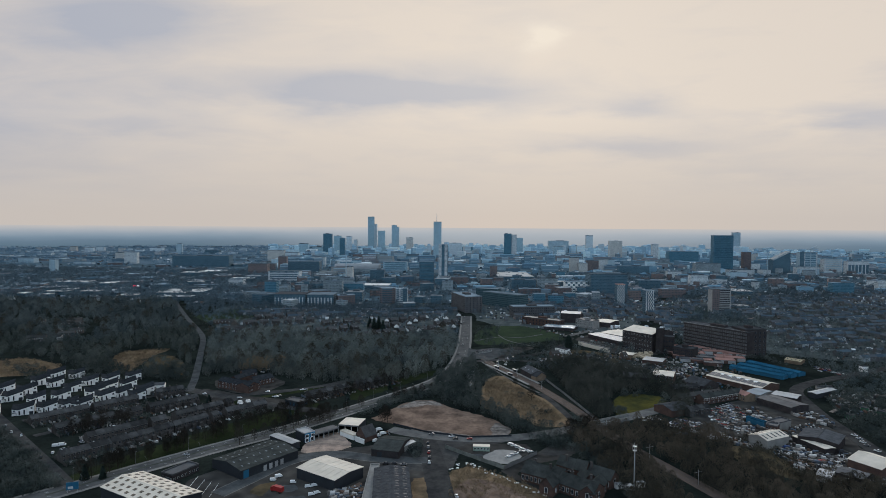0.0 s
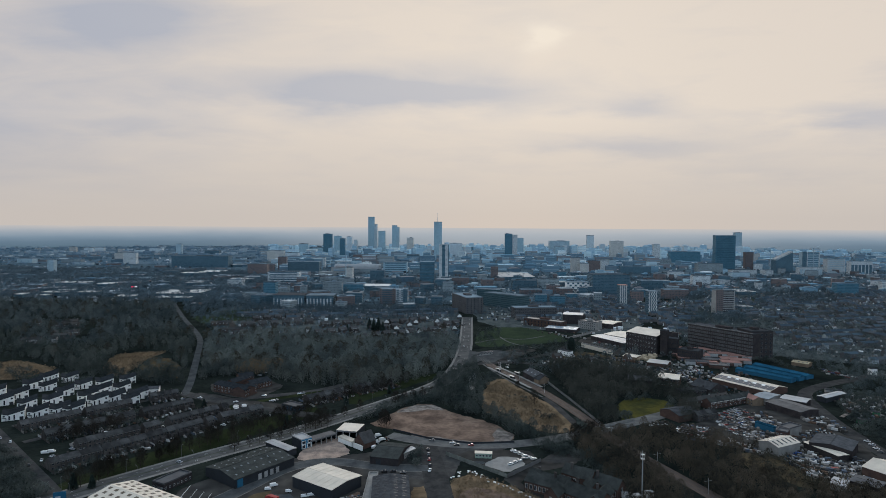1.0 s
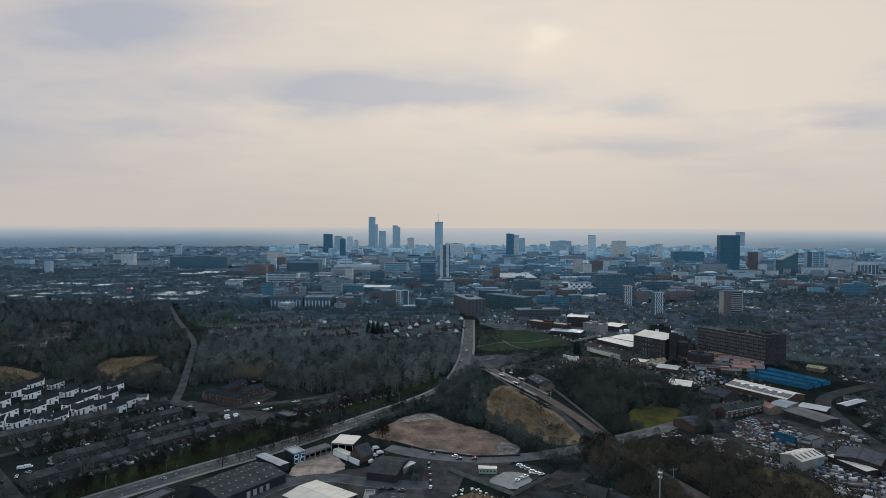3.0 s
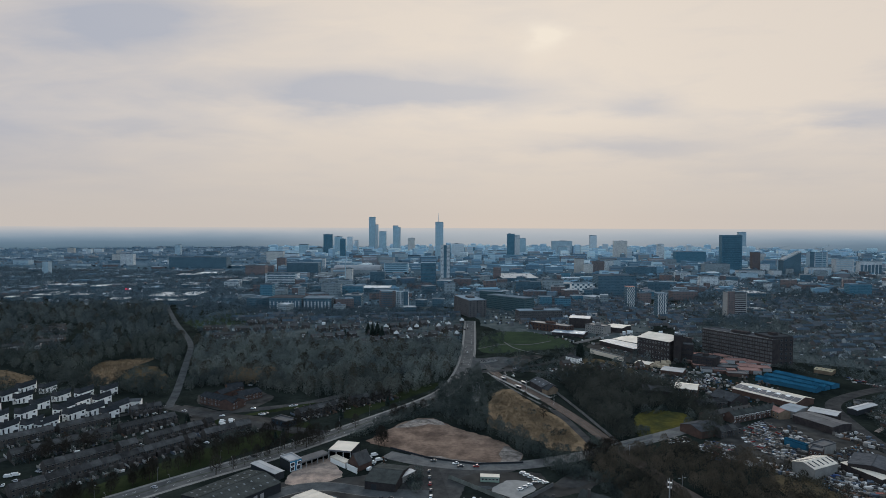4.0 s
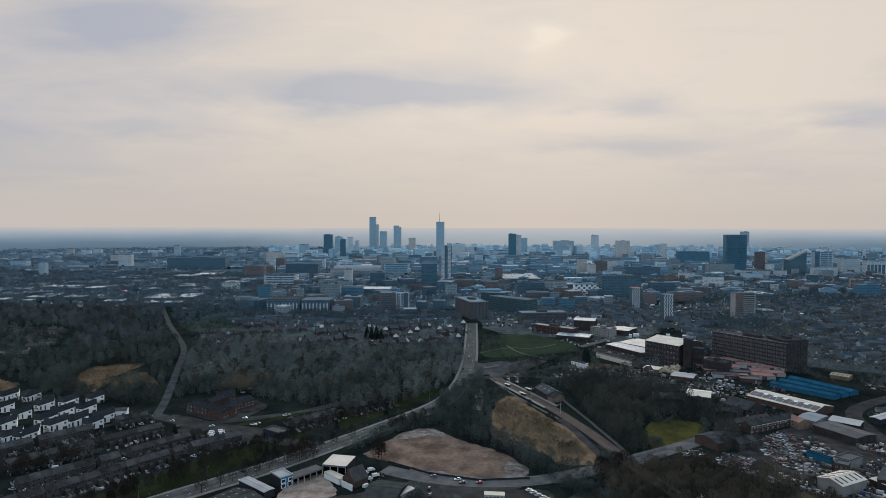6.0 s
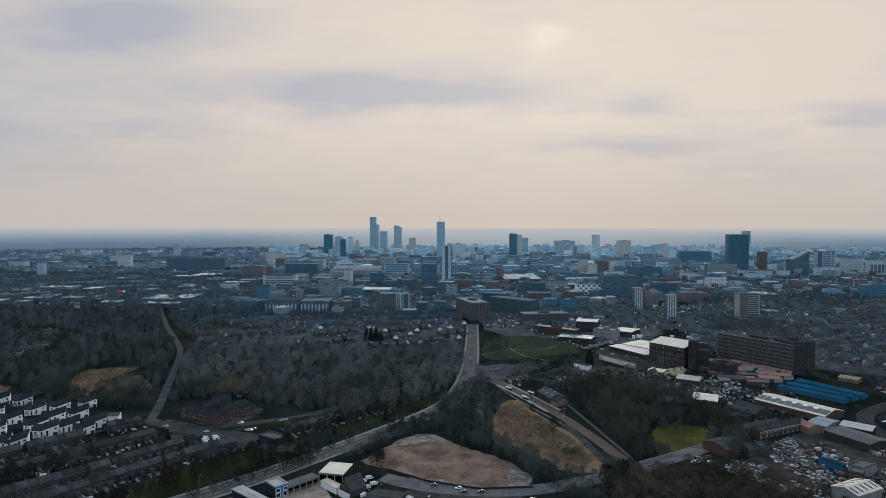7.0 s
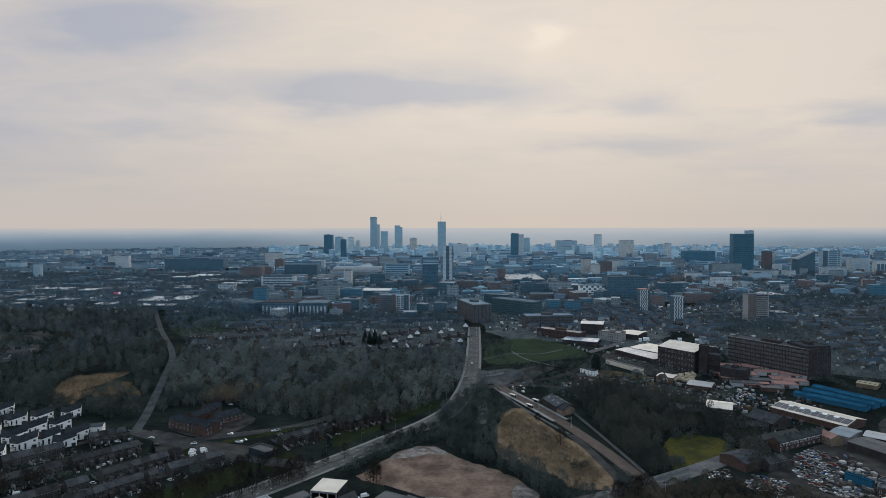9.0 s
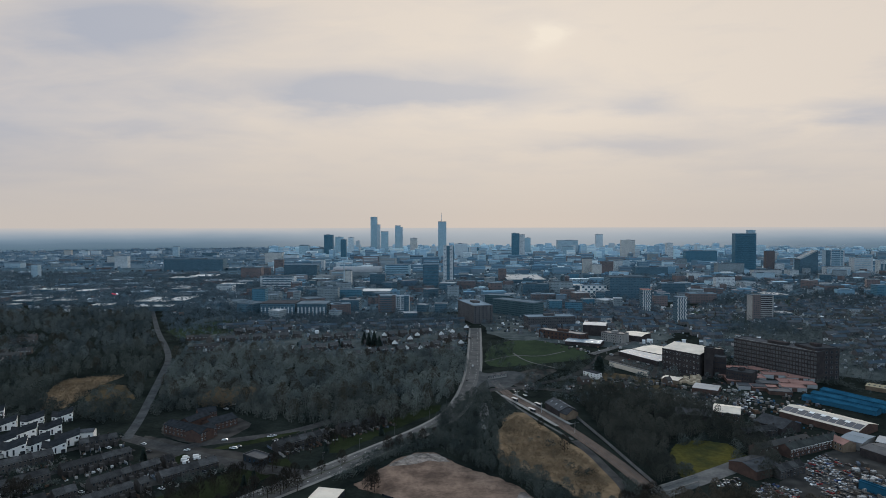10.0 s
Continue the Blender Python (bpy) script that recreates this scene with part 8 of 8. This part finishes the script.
def park(paint, kind, x, y, rot, z=0.15, grow=1.0):
    m = pose(x, y, z, 0, 0, rot) @ Matrix.Scale(0.95 * grow, 4)
    if (paint, kind) not in FLEET:
        tone = paint.split("_")[1]
        FLEET[paint, kind] = car(paint, kind, {"car": tone + " parked car with dark windows", "van": tone + " panel van parked on tarmac", "wrecked_car": tone + " scrapped car without wheels in the yard"}[kind])
        FLEET[paint, kind].matrix_basis = m
    else:
        copy_thing(FLEET[paint, kind], m)


W, S, K, R, B, E = "car_white", "car_silver", "car_black", "car_red", "car_blue", "car_grey"
# queue on the side street
for i, (x, y) in enumerate([(-9.1, 386.7), (-8.6, 378.6), (-8.0, 369.9), (-7.4, 361.6), (-7.3, 353.7)]):
    park((K, E, R, K, W)[i], "car", x, y, -4)
for paint, (x, y), rot in ((K, (-33.4, 351.5), 92), (K, (-28.4, 351.6), 92), (E, (-22.6, 350.0), 92), (E, (-6.9, 402.9), 80), (W, (6.5, 398.7), 95), (K, (9.1, 394.4), 95), (R, (18.5, 394.6), 92), (K, (-40.4, 348.0), 20),
                           (W, (7.9, 308.6), 10), (W, (-292.1, 401.8), 35), (W, (-280.7, 395.4), 35), (K, (-242.4, 357.6), 35), (W, (-240.0, 364.9), 30), (E, (-305.1, 414.4), 35), (S, (-237.1, 370.6), 70),
                           (S, (-233.2, 383.6), 70), (W, (-225.4, 382.7), 70), (S, (-200.7, 422.6), 70), (W, (-196.4, 426.4), 70), (W, (-168.3, 467.1), 70), (S, (-157.9, 452.7), 70), (W, (-163.0, 476.5), 20), (K, (-189.7, 485.5), 70),
                           (W, (-120.8, 512.9), 110), (K, (-115.3, 505.9), 110), (S, (-138.7, 491.6), 100), (W, (-155.4, 431.1), 70), (E, (-141.2, 453.1), 70), (S, (-136.1, 454.6), 70), (K, (-204.3, 393.6), 60), (S, (-213.1, 398.9), 65), (W, (-208.0, 402.3), 65),
                           (W, (283.0, 406.2), 40), (S, (281.5, 399.5), 40), (W, (279.6, 393.1), 40), (E, (277.8, 386.8), 40), (W, (277.6, 376.9), 40), (K, (17.2, 664.0), 8), (W, (25.5, 723.2), 5), (E, (-38.7, 494.0), 60), (K, (-117.7, 408.7), 62), (S, (-156.9, 363.6), 65),
                           (W, (-218.6, 491.4), 70), (S, (-208.9, 485.0), 70), (K, (-203.4, 488.4), 70), (W, (-199.5, 498.6), 70), (E, (-218.3, 475.2), 68), (W, (-245.8, 431.8), 70), (S, (-247.5, 424.1), 70), (W, (-190.6, 442.3), 70), (S, (-185.3, 452.1), 70), (W, (-185.4, 445.1), 70), (E, (-175.5, 458.1), 70)):
    park(paint, "car", x, y, rot)
for (x, y), rot in (((-91.5, 331.9), -60), ((-93.4, 327.4), -80), ((-81.5, 324.6), -85), ((-72.1, 319.0), -75), ((-69.1, 320.4), -60), ((-68.2, 309.4), -70), ((-65.6, 311.5), -60), ((-155.4, 476.6), -70), ((-160.0, 470.3), -75), ((-228.1, 412.3), -68), ((-245.3, 376.3), -72), ((-242.7, 378.4), -72),
                    ((-46.5, 406.6), -60), ((-43.5, 411.3), -60), ((-43.3, 398.8), -70), ((-40.0, 403.3), -60), ((-46.0, 395.5), -70), ((-43.7, 389.2), -30)):
    park(W, "van", x, y, rot, 0.15, 0.85 if y < 372 else 1.1)
for (x, y), rot in (((-161.3, 474.8), -60), ((-153.6, 473.0), -70), ((-157.8, 466.8), -60)):
    park(W, "van", x, y, rot)
for paint, (x, y), rot in ((W, (-171.5, 467.6), 80), (W, (-168.3, 465.9), 80), (W, (-170.6, 456.6), 40), (W, (-162.2, 449.4), 60), (K, (-150.9, 464.2), 60), (K, (-156.4, 456.7), 60), (S, (-171.7, 454.2), 30), (W, (-172.4, 451.0), 30), (E, (-168.8, 447.1), 30),
                           (W, (-166.4, 487.9), 100), (W, (-137.1, 491.0), 95), (W, (-113.3, 503.3), 95), (S, (-118.7, 514.1), 100), (E, (-135.6, 494.0), 95), (W, (-149.0, 506.3), 95), (S, (-173.9, 575.1), 70), (W, (-172.4, 587.2), 70), (S, (-175.7, 454.2), 30), (K, (-168.5, 451.0), 30), (E, (-172.6, 446.3), 30)):
    park(paint, "car", x, y, rot)
for i, (x, y) in enumerate([(44.7, 385.6), (46.5, 382.6), (48.7, 379.7), (50.9, 376.7), (53.3, 373.9), (55.6, 372.0), (43.5, 366.2), (46.3, 369.0), (49.5, 371.9), (40.8, 363.4)]):
    park((W, W, S, W, W, W, S, W, E, W)[i], "car", x, y, -62)
rnd = random.Random(31)
yards = [([(206.2, 460.6), (233.3, 482.4), (238.8, 464.2), (246.0, 424.2), (229.9, 409.7), (203.4, 411.5), (198.3, 433.3)], 120, 3.4), ([(161.4, 427.5), (175.6, 440.6), (190.1, 430.5), (171.6, 408.6)], 26, 3.2), ([(148.1, 440.0), (163.7, 448.4), (160.1, 435.0), (147.5, 432.2)], 9, 3.2),
         ([(233.1, 605.0), (257.1, 615.7), (253.3, 598.2), (231.5, 590.4)], 12, 3.2), ([(51.1, 630.7), (76.6, 659.9), (79.4, 631.6), (58.9, 605.0)], 12, 3.4), ([(383.8, 614.3), (399.3, 602.3), (394.9, 578.8), (366.9, 578.0)], 14, 3.4), ([(174.2, 758.2), (210.4, 800.5), (226.4, 752.3), (240.5, 689.8), (189.9, 721.7)], 16, 4.0), ([(-492.0, 726.9), (-451.5, 728.4), (-490.8, 804.5), (-527.6, 826.3)], 8, 5)]
for poly, n, gap in yards:
    for x, y in open_ground(scattered(poly, n, n + 3, gap), 2.0):
        park(rnd.choice((W, S, E, K, E, K, S, W, B, R, E, K)), "wrecked_car" if n > 25 else "car", x, y, rnd.choice((20, 25, 110, 30, 22)) + rnd.uniform(-8, 8), 0.05 if n < 100 else -0.2)

for paint, x, y, rot in ((W, 226.0, 374.0, 40), (S, 232.5, 366.5, 100), (W, 240.5, 371.0, 20), (B, 222.0, 381.5, 60), (W, 246.0, 366.0, 75), (E, 236.5, 359.0, 130), (W, 219.0, 366.0, 15), (R, 229.0, 357.5, 80)):
    park(paint, "van", x, y, rot, 0.05)
lorry = thing("lorry", *(-87.0, 313.2), 62, "red box lorry parked in the works yard", "lorry")
part("body", mesh_of("body", *joined(box(-1.2, 1.2, -3.6, 2.2, 0.9, 3.3), box(-0.4, 0.4, -3.4, 3.6, 0.5, 0.88)), "lorry_red"), lorry)
part("cab", mesh_of("cab", *prism([(2.3, 0.5), (4.0, 0.5), (4.05, 1.6), (3.7, 2.7), (2.3, 2.75)], 1.15, 0.06), "lorry_red"), lorry)
for y in (-2.2, 3.1):
    for x in (-1.0, 1.0):
        part("wheel", WHEEL, lorry, at=pose(x, y, 0.45) @ Matrix.Scale(1.4, 4))


# ---- single trees ----
def tree_thing(name, seed, label, material, **kw):
    wood, tw = twig_cloud(seed, **kw)
    ob = thing(name, 0, 0, 0, label, "tree", name + "s")
    part("trunk", mesh_of("trunk", *wood, "bark"), ob)
    part("crown", mesh_of("crown", *tw, material), ob)
    return ob


STREET_TREES = [tree_thing("bare_tree", 500 + i, "bare winter tree on the grass verge", "twig_dark", height=9.5 + i, spread=3.0 + 0.3 * i, slivers=460, trunk_r=0.24, low=0.25, length=1.7, width=0.085) for i in range(3)]
places = []
for a, b, n in (((-199.4, 325.0), (-162.5, 376.8), 13), ((-169.7, 369.0), (-97.9, 462.7), 20), ((-99.2, 468.7), (-32.8, 552.2), 12), ((-131.0, 379.4), (-83.8, 435.2), 9), ((-110.3, 410.0), (-62.8, 463.5), 8), ((-251.8, 392.7), (-223.4, 432.3), 6), ((-245.6, 407.3), (-223.5, 424.6), 4), ((-79.0, 431.4), (-89.4, 422.4), 3), ((46.3, 630.6), (88.1, 404.7), 2),
                ((83.8, 402.4), (110.5, 416.7), 7), ((-42.1, 479.2), (-6.1, 517.6), 5), ((-38.5, 438.8), (-41.2, 423.4), 4), ((-194.4, 338.1), (-126.6, 439.6), 10)):
    for i in range(n):
        k = (i + random.Random(i + n).uniform(0.1, 0.9)) / n
        places.append((a[0] + (b[0] - a[0]) * k + rnd.uniform(-2, 2), a[1] + (b[1] - a[1]) * k + rnd.uniform(-2, 2)))
for i, (x, y) in enumerate(places):
    m = pose(x, y, 0, 0, 0, rnd.uniform(0, 360)) @ Matrix.Scale(rnd.uniform(0.65, 1.1), 4)
    if i < 3:
        STREET_TREES[i].matrix_basis = m
    else:
        copy_thing(STREET_TREES[i % 3], m)


def evergreen(name, label, height, spread, seed, n, cone=True):
    wood, tw = twig_cloud(seed, height, spread, n, 0.3, 0.04, 1.1, 0.45, cone)
    ob = thing(name, 0, 0, 0, label, "tree", "evergreen trees")
    part("trunk", mesh_of("trunk", *wood, "bark"), ob)
    part("crown", mesh_of("crown", *tw, "evergreen"), ob)
    return ob


cypress = evergreen("cypress", "tall dense dark green cypress tree", 19, 4.3, 71, 2600, False)
cypress.matrix_basis = pose(*(144.2, 680.3), 0)
fir = evergreen("conifer", "dark green conifer on the grass", 8, 2.2, 72, 900)
for i, (x, y) in enumerate([(-197.2, 326.5), (-188.1, 328.1), (-107.2, 437.3), (-183.3, 466.8), (-77.2, 484.8), (-45.4, 516.6), (-110.5, 430.8)]):
    if i == 0:
        fir.matrix_basis = pose(x, y, 0)
    else:
        copy_thing(fir, pose(x, y, 0, 0, 0, i * 50) @ Matrix.Scale(0.75 + 0.08 * (i % 4), 4))
holm = evergreen("evergreen_tree", "dark green conifer standing among the houses", 13, 3.4, 73, 1500)
for i, (x, y) in enumerate([(-101.7, 833.8), (-95.1, 826.5), (-88.9, 828.9), (-82.0, 821.0), (-130.5, 823.2), (-177.3, 812.2), (-22.5, 499.4)]):
    m = pose(x, y, 0, 0, 0, i * 70) @ Matrix.Scale((1.2, 1.0, 1.1, 0.85, 0.6, 0.5, 0.4)[i], 4)
    if i == 0:
        holm.matrix_basis = m
    else:
        copy_thing(holm, m)


# ---- street furniture ----
mast = thing("telecom_mast", *(103.8, 318.1), 20, "tall grey telecom mast with panel antennas", "mast")
part("pole", mesh_of("pole", *tube((0, 0, -0.2), (0, 0, 23.5), 0.42, 0.26), "steel"), mast)
part("platform", mesh_of("platform", *tube((0, 0, 21.6), (0, 0, 21.8), 1.1, 1.1, 10), "steel"), mast)
part("platform", mesh_of("platform", *tube((0, 0, 23.9), (0, 0, 24.1), 1.0, 1.0, 10), "steel"), mast)
for i in range(6):
    a = math.radians(60 * i)
    part("antenna", mesh_of("antenna", *box(-0.2, 0.2, -0.1, 0.1, 0, 2.2), "concrete"), mast, "pale panel antenna", at=pose(1.2 * math.cos(a), 1.2 * math.sin(a), 21.9 + (i % 2) * 1.4, 0, 0, 60 * i + 90))
for i, (x, y) in enumerate([(96.3, 320.8), (100.9, 318.8), (108.9, 322.5)]):
    c = thing("equipment_cabinet", x, y, 15, "white equipment cabin beside the mast", "cabin", "mast cabins")
    part("body", mesh_of("body", *box(-2, 2, -1.3, 1.3, 0, 2.5), "render_white"), c)
    part("roof", mesh_of("roof", *box(-2.15, 2.15, -1.45, 1.45, 2.5, 2.7), "roof_pale"), c)
    part("door", mesh_of("door", *box(-0.5, 0.5, -1.36, -1.29, 0, 2.1), "steel"), c)


def street_lamp():
    ob = thing("street_lamp", 0, 0, 0, "slim grey street lamp beside the road", "street lamp", "street lamps")
    part("pole", mesh_of("pole", *tube((0, 0, -0.2), (0, 0, 8.0), 0.10, 0.06, 6), "steel_dull"), ob)
    part("arm", mesh_of("arm", *tube((0, 0, 7.95), (0, 1.4, 8.3), 0.05, 0.04, 5), "steel_dull"), ob)
    part("lantern", mesh_of("lantern", *box(-0.15, 0.15, 1.2, 1.9, 8.22, 8.38), "steel_dull"), ob)
    return ob


first = None
for off, turn in ((-7.8, 0), (7.8, 180)):
    line = offset_line(MAIN, off)
    for a, b in zip(line[1:], line[2:]):
        a, b = Vector(a), Vector(b)
        rot = math.degrees(math.atan2((b - a).y, (b - a).x)) + turn
        for i in range(int((b - a).length / 30)):
            p = a.lerp(b, (i + 0.5) * 30 / (b - a).length)
            if first is None:
                first = street_lamp()
                first.matrix_basis = pose(p.x, p.y, 0.06, 0, 0, rot)
            else:
                copy_thing(first, pose(p.x, p.y, 0.06, 0, 0, rot))
# tram poles
first = None
for a, b in zip(TRAM[1:], TRAM[2:]):
    a, b = Vector(a), Vector(b)
    rot = math.degrees(math.atan2((b - a).y, (b - a).x))
    for i in range(int((b - a).length / 32)):
        p = a.lerp(b, (i + 0.5) * 32 / (b - a).length)
        m = pose(p.x, p.y, 0.05, 0, 0, rot)
        if first is None:
            first = thing("tram_pole", 0, 0, 0, "steel tram wire pole with two arms", "pole", "tram poles")
            part("pole", mesh_of("pole", *tube((0, 0, -0.2), (0, 0, 8.2), 0.16, 0.12, 6), "steel"), first)
            part("arm", mesh_of("arm", *tube((0, -2.8, 6.9), (0, 2.8, 6.9), 0.06, 0.06, 5), "steel"), first)
            first.matrix_basis = m
        else:
            copy_thing(first, m)


def fence(a, b, height, step, label, material="steel_dull", name="fence"):
    a, b = Vector(a), Vector(b)
    L = (b - a).length
    rot = math.degrees(math.atan2((b - a).y, (b - a).x))
    ob = thing(name, a.x, a.y, rot, label, "fence")
    n = max(2, int(L / step))
    post = mesh_of("post", *box(-0.09, 0.09, -0.09, 0.09, -0.2, height + 0.15), material)
    panel = mesh_of("panel", *box(0.09, L / n - 0.09, -0.03, 0.03, 0.1, height), material)
    for i in range(n + 1):
        part("post", post, ob, at=pose(i * L / n, 0, 0))
        if i < n:
            part("panel", panel, ob, at=pose(i * L / n, 0, 0))
    return ob


fence((2.2, 378.0), (36.6, 344.5), 2.4, 3, "pale palisade fence round the car lot", "fence_pale")
fence((36.6, 344.5), (59.2, 368.3), 2.4, 3, "dark palisade fence round the car lot")
fence((94.1, 564.1), (104.1, 502.4), 2.2, 4, "pale fence along the tramway")
fence((104.1, 502.4), (113.7, 435.4), 2.2, 4, "pale fence along the tramway")
for a, b in (((-34.7, 423.5), (-10.4, 407.3)), ((-10.4, 407.3), (18.3, 397.8)), ((18.3, 397.8), (47.1, 400.6))):
    fence(a, b, 1.3, 4.5, "low dark fence along the bare lot", "clad_dark")
cab = thing("site_cabin", *(25.2, 375.3), -4, "pale green site cabin with windows in the car lot", "cabin")
part("body", mesh_of("body", *box(-5.2, 5.2, -2, 2, 0, 2.9), "cabin_green"), cab)
part("roof", mesh_of("roof", *box(-5.4, 5.4, -2.2, 2.2, 2.9, 3.15), "roof_cream"), cab)
for i in range(5):
    part("window", pane_mesh(1.3, 1.1), cab, at=pose(-4 + 2 * i, -2.004, 1.1))
patch([(23.7, 363.0), (35.4, 377.4), (47.6, 373.7), (49.8, 363.5), (37.5, 351.8)], 0.08, "yard", "concrete", "pale concrete apron of the car lot", "yard", 1, 30)

board = thing("billboard", *(-194.4, 310.9), 20, "blue roadside billboard on posts with pale blocks", "billboard")
part("panel", mesh_of("panel", *box(-2.9, 2.9, -0.15, 0.15, 1.6, 5.6), "clad_blue"), board)
part("picture", mesh_of("picture", *box(-2.0, 0.4, -0.19, -0.151, 2.2, 3.4), "pane_frame"), board, "pale block on the poster")
for x in (-2.2, 2.2):
    part("post", mesh_of("post", *box(x - 0.12, x + 0.12, -0.1, 0.1, -0.2, 1.6), "steel"), board)

# tram stop
for off in (-5.4, 5.4):
    strip(offset_line(TRAM, off)[1:4], 2.8, 0.45, "platform", "concrete", "pale concrete tram platform")
first = None
for x, y in ((54.4, 596.5), (64.4, 568.0), (71.3, 581.9)):
    m = pose(x, y, 0.45, 0, 0, -58)
    if first is None:
        first = thing("tram_shelter", 0, 0, 0, "small white-roofed tram stop shelter", "shelter", "tram shelters")
        part("roof", mesh_of("roof", *box(-3.6, 3.6, -1, 1, 2.6, 2.8), "roof_pale"), first)
        part("back_panel", mesh_of("back_panel", *box(-3.4, 3.4, 0.8, 0.88, 0.1, 2.6), "pane"), first)
        for a in (-3.2, 3.2):
            part("post", mesh_of("post", *box(a - 0.06, a + 0.06, -0.8, -0.68, 0, 2.6), "steel"), first)
        first.matrix_basis = m
    else:
        copy_thing(first, m)
strip([(84.2, 507.0), (90.3, 481.7), (92.9, 461.4), (96.0, 440.4), (95.9, 425.7)], 5.5, 0.075, "path", "asphalt_dark", "curving grey footpath beside the field")
strip([(27.8, 591.9), (28.1, 562.3), (24.0, 529.6)], 7, 0.05, "stream", "water", "narrow pale stream in the scrub")
strip([(41.8, 629.3), (56.7, 572.9), (83.5, 508.7)], 2.2, 0.09, "path", "asphalt", "grey cycle path along the tramway")
# bridge parapets
for a, b in (((103.4, 420.1), (138.4, 439.8)), ((108.3, 430.1), (141.3, 449.3))):
    a, b = Vector(a), Vector(b)
    L = (b - a).length
    w = thing("bridge_parapet", a.x, a.y, math.degrees(math.atan2((b - a).y, (b - a).x)), "grey stone parapet wall of the road bridge", "wall", "bridge parapets")
    part("wall", mesh_of("wall", *box(0, L, -0.25, 0.25, -0.2, 1.3), "concrete"), w)
    part("coping", mesh_of("coping", *box(-0.1, L + 0.1, -0.35, 0.35, 1.3, 1.5), "pavement"), w)

# white boulders round the waste ground
stone = []
for k in range(3):
    bm = bmesh.new()
    bmesh.ops.create_icosphere(bm, subdivisions=1, radius=0.75)
    r2 = random.Random(k)
    for v in bm.verts:
        v.co = Vector((v.co.x * 1.3, v.co.y, v.co.z * 0.55)) * r2.uniform(0.6, 1.3)
    me = bpy.data.meshes.new("boulder")
    bm.to_mesh(me)
    bm.free()
    me.materials.append(MATS["render_white"])
    stone.append(me)
line = [(5.5, 343.8), (11.3, 351.4), (18.4, 352.4), (22.6, 344.1), (31.7, 336.2), (40.5, 328.7), (49.8, 317.3), (54.5, 309.2)]
for i in range(34):
    k = i / 33 * (len(line) - 1)
    j = min(int(k), len(line) - 2)
    p = Vector(line[j]).lerp(Vector(line[j + 1]), k - j)
    ob = new("boulder", stone[i % 3])
    ob.matrix_basis = pose(p.x + rnd.uniform(-1.5, 1.5), p.y + rnd.uniform(-2, 2), 0.3, 0, 0, rnd.uniform(0, 360)) @ Matrix.Scale(rnd.uniform(0.6, 1.2), 4)
    tagged(ob, "white painted boulder edging the waste ground", "boulder", "white boulders")

# painted lines
def stripes(points, width, z, dash, gap, label):
    shapes = []
    for a, b in zip(points, points[1:]):
        a, b = Vector(a), Vector(b)
        L = (b - a).length
        rot = math.degrees(math.atan2((b - a).y, (b - a).x))
        s = 0.0
        while s + dash < L:
            p = a.lerp(b, (s + dash / 2) / L)
            shapes.append(turned(box(-dash / 2, dash / 2, -width / 2, width / 2, z - 0.01, z), p.x, p.y, rot))
            s += dash + gap
    v, f = joined(*[(a, b) for a, b, _ in shapes])
    tagged(new("road_markings", mesh_of("road_markings", v, f, "render_white")), label, "road markings", kind="structure")


for off in (-3.2, 3.2):
    stripes(offset_line(MAIN, off)[1:], 0.12, 0.155, 2, 7, "white lane dashes on the main road")
strip(MAIN[1:-3], 1.2, 0.2, "central_reserve", "grass_kerb", "narrow kerbed central reserve")
bays = [((-135.8, 315.9), (-137.0, 333.5)), ((-130.5, 311.9), (-131.6, 329.8)), ((-125.6, 309.2), (-126.7, 326.8)), ((-120.7, 306.7), (-121.9, 324.0))]
for a, b in bays:
    stripes([a, b], 0.18, 0.06, 2.0, 0.02, "white parking bay line")
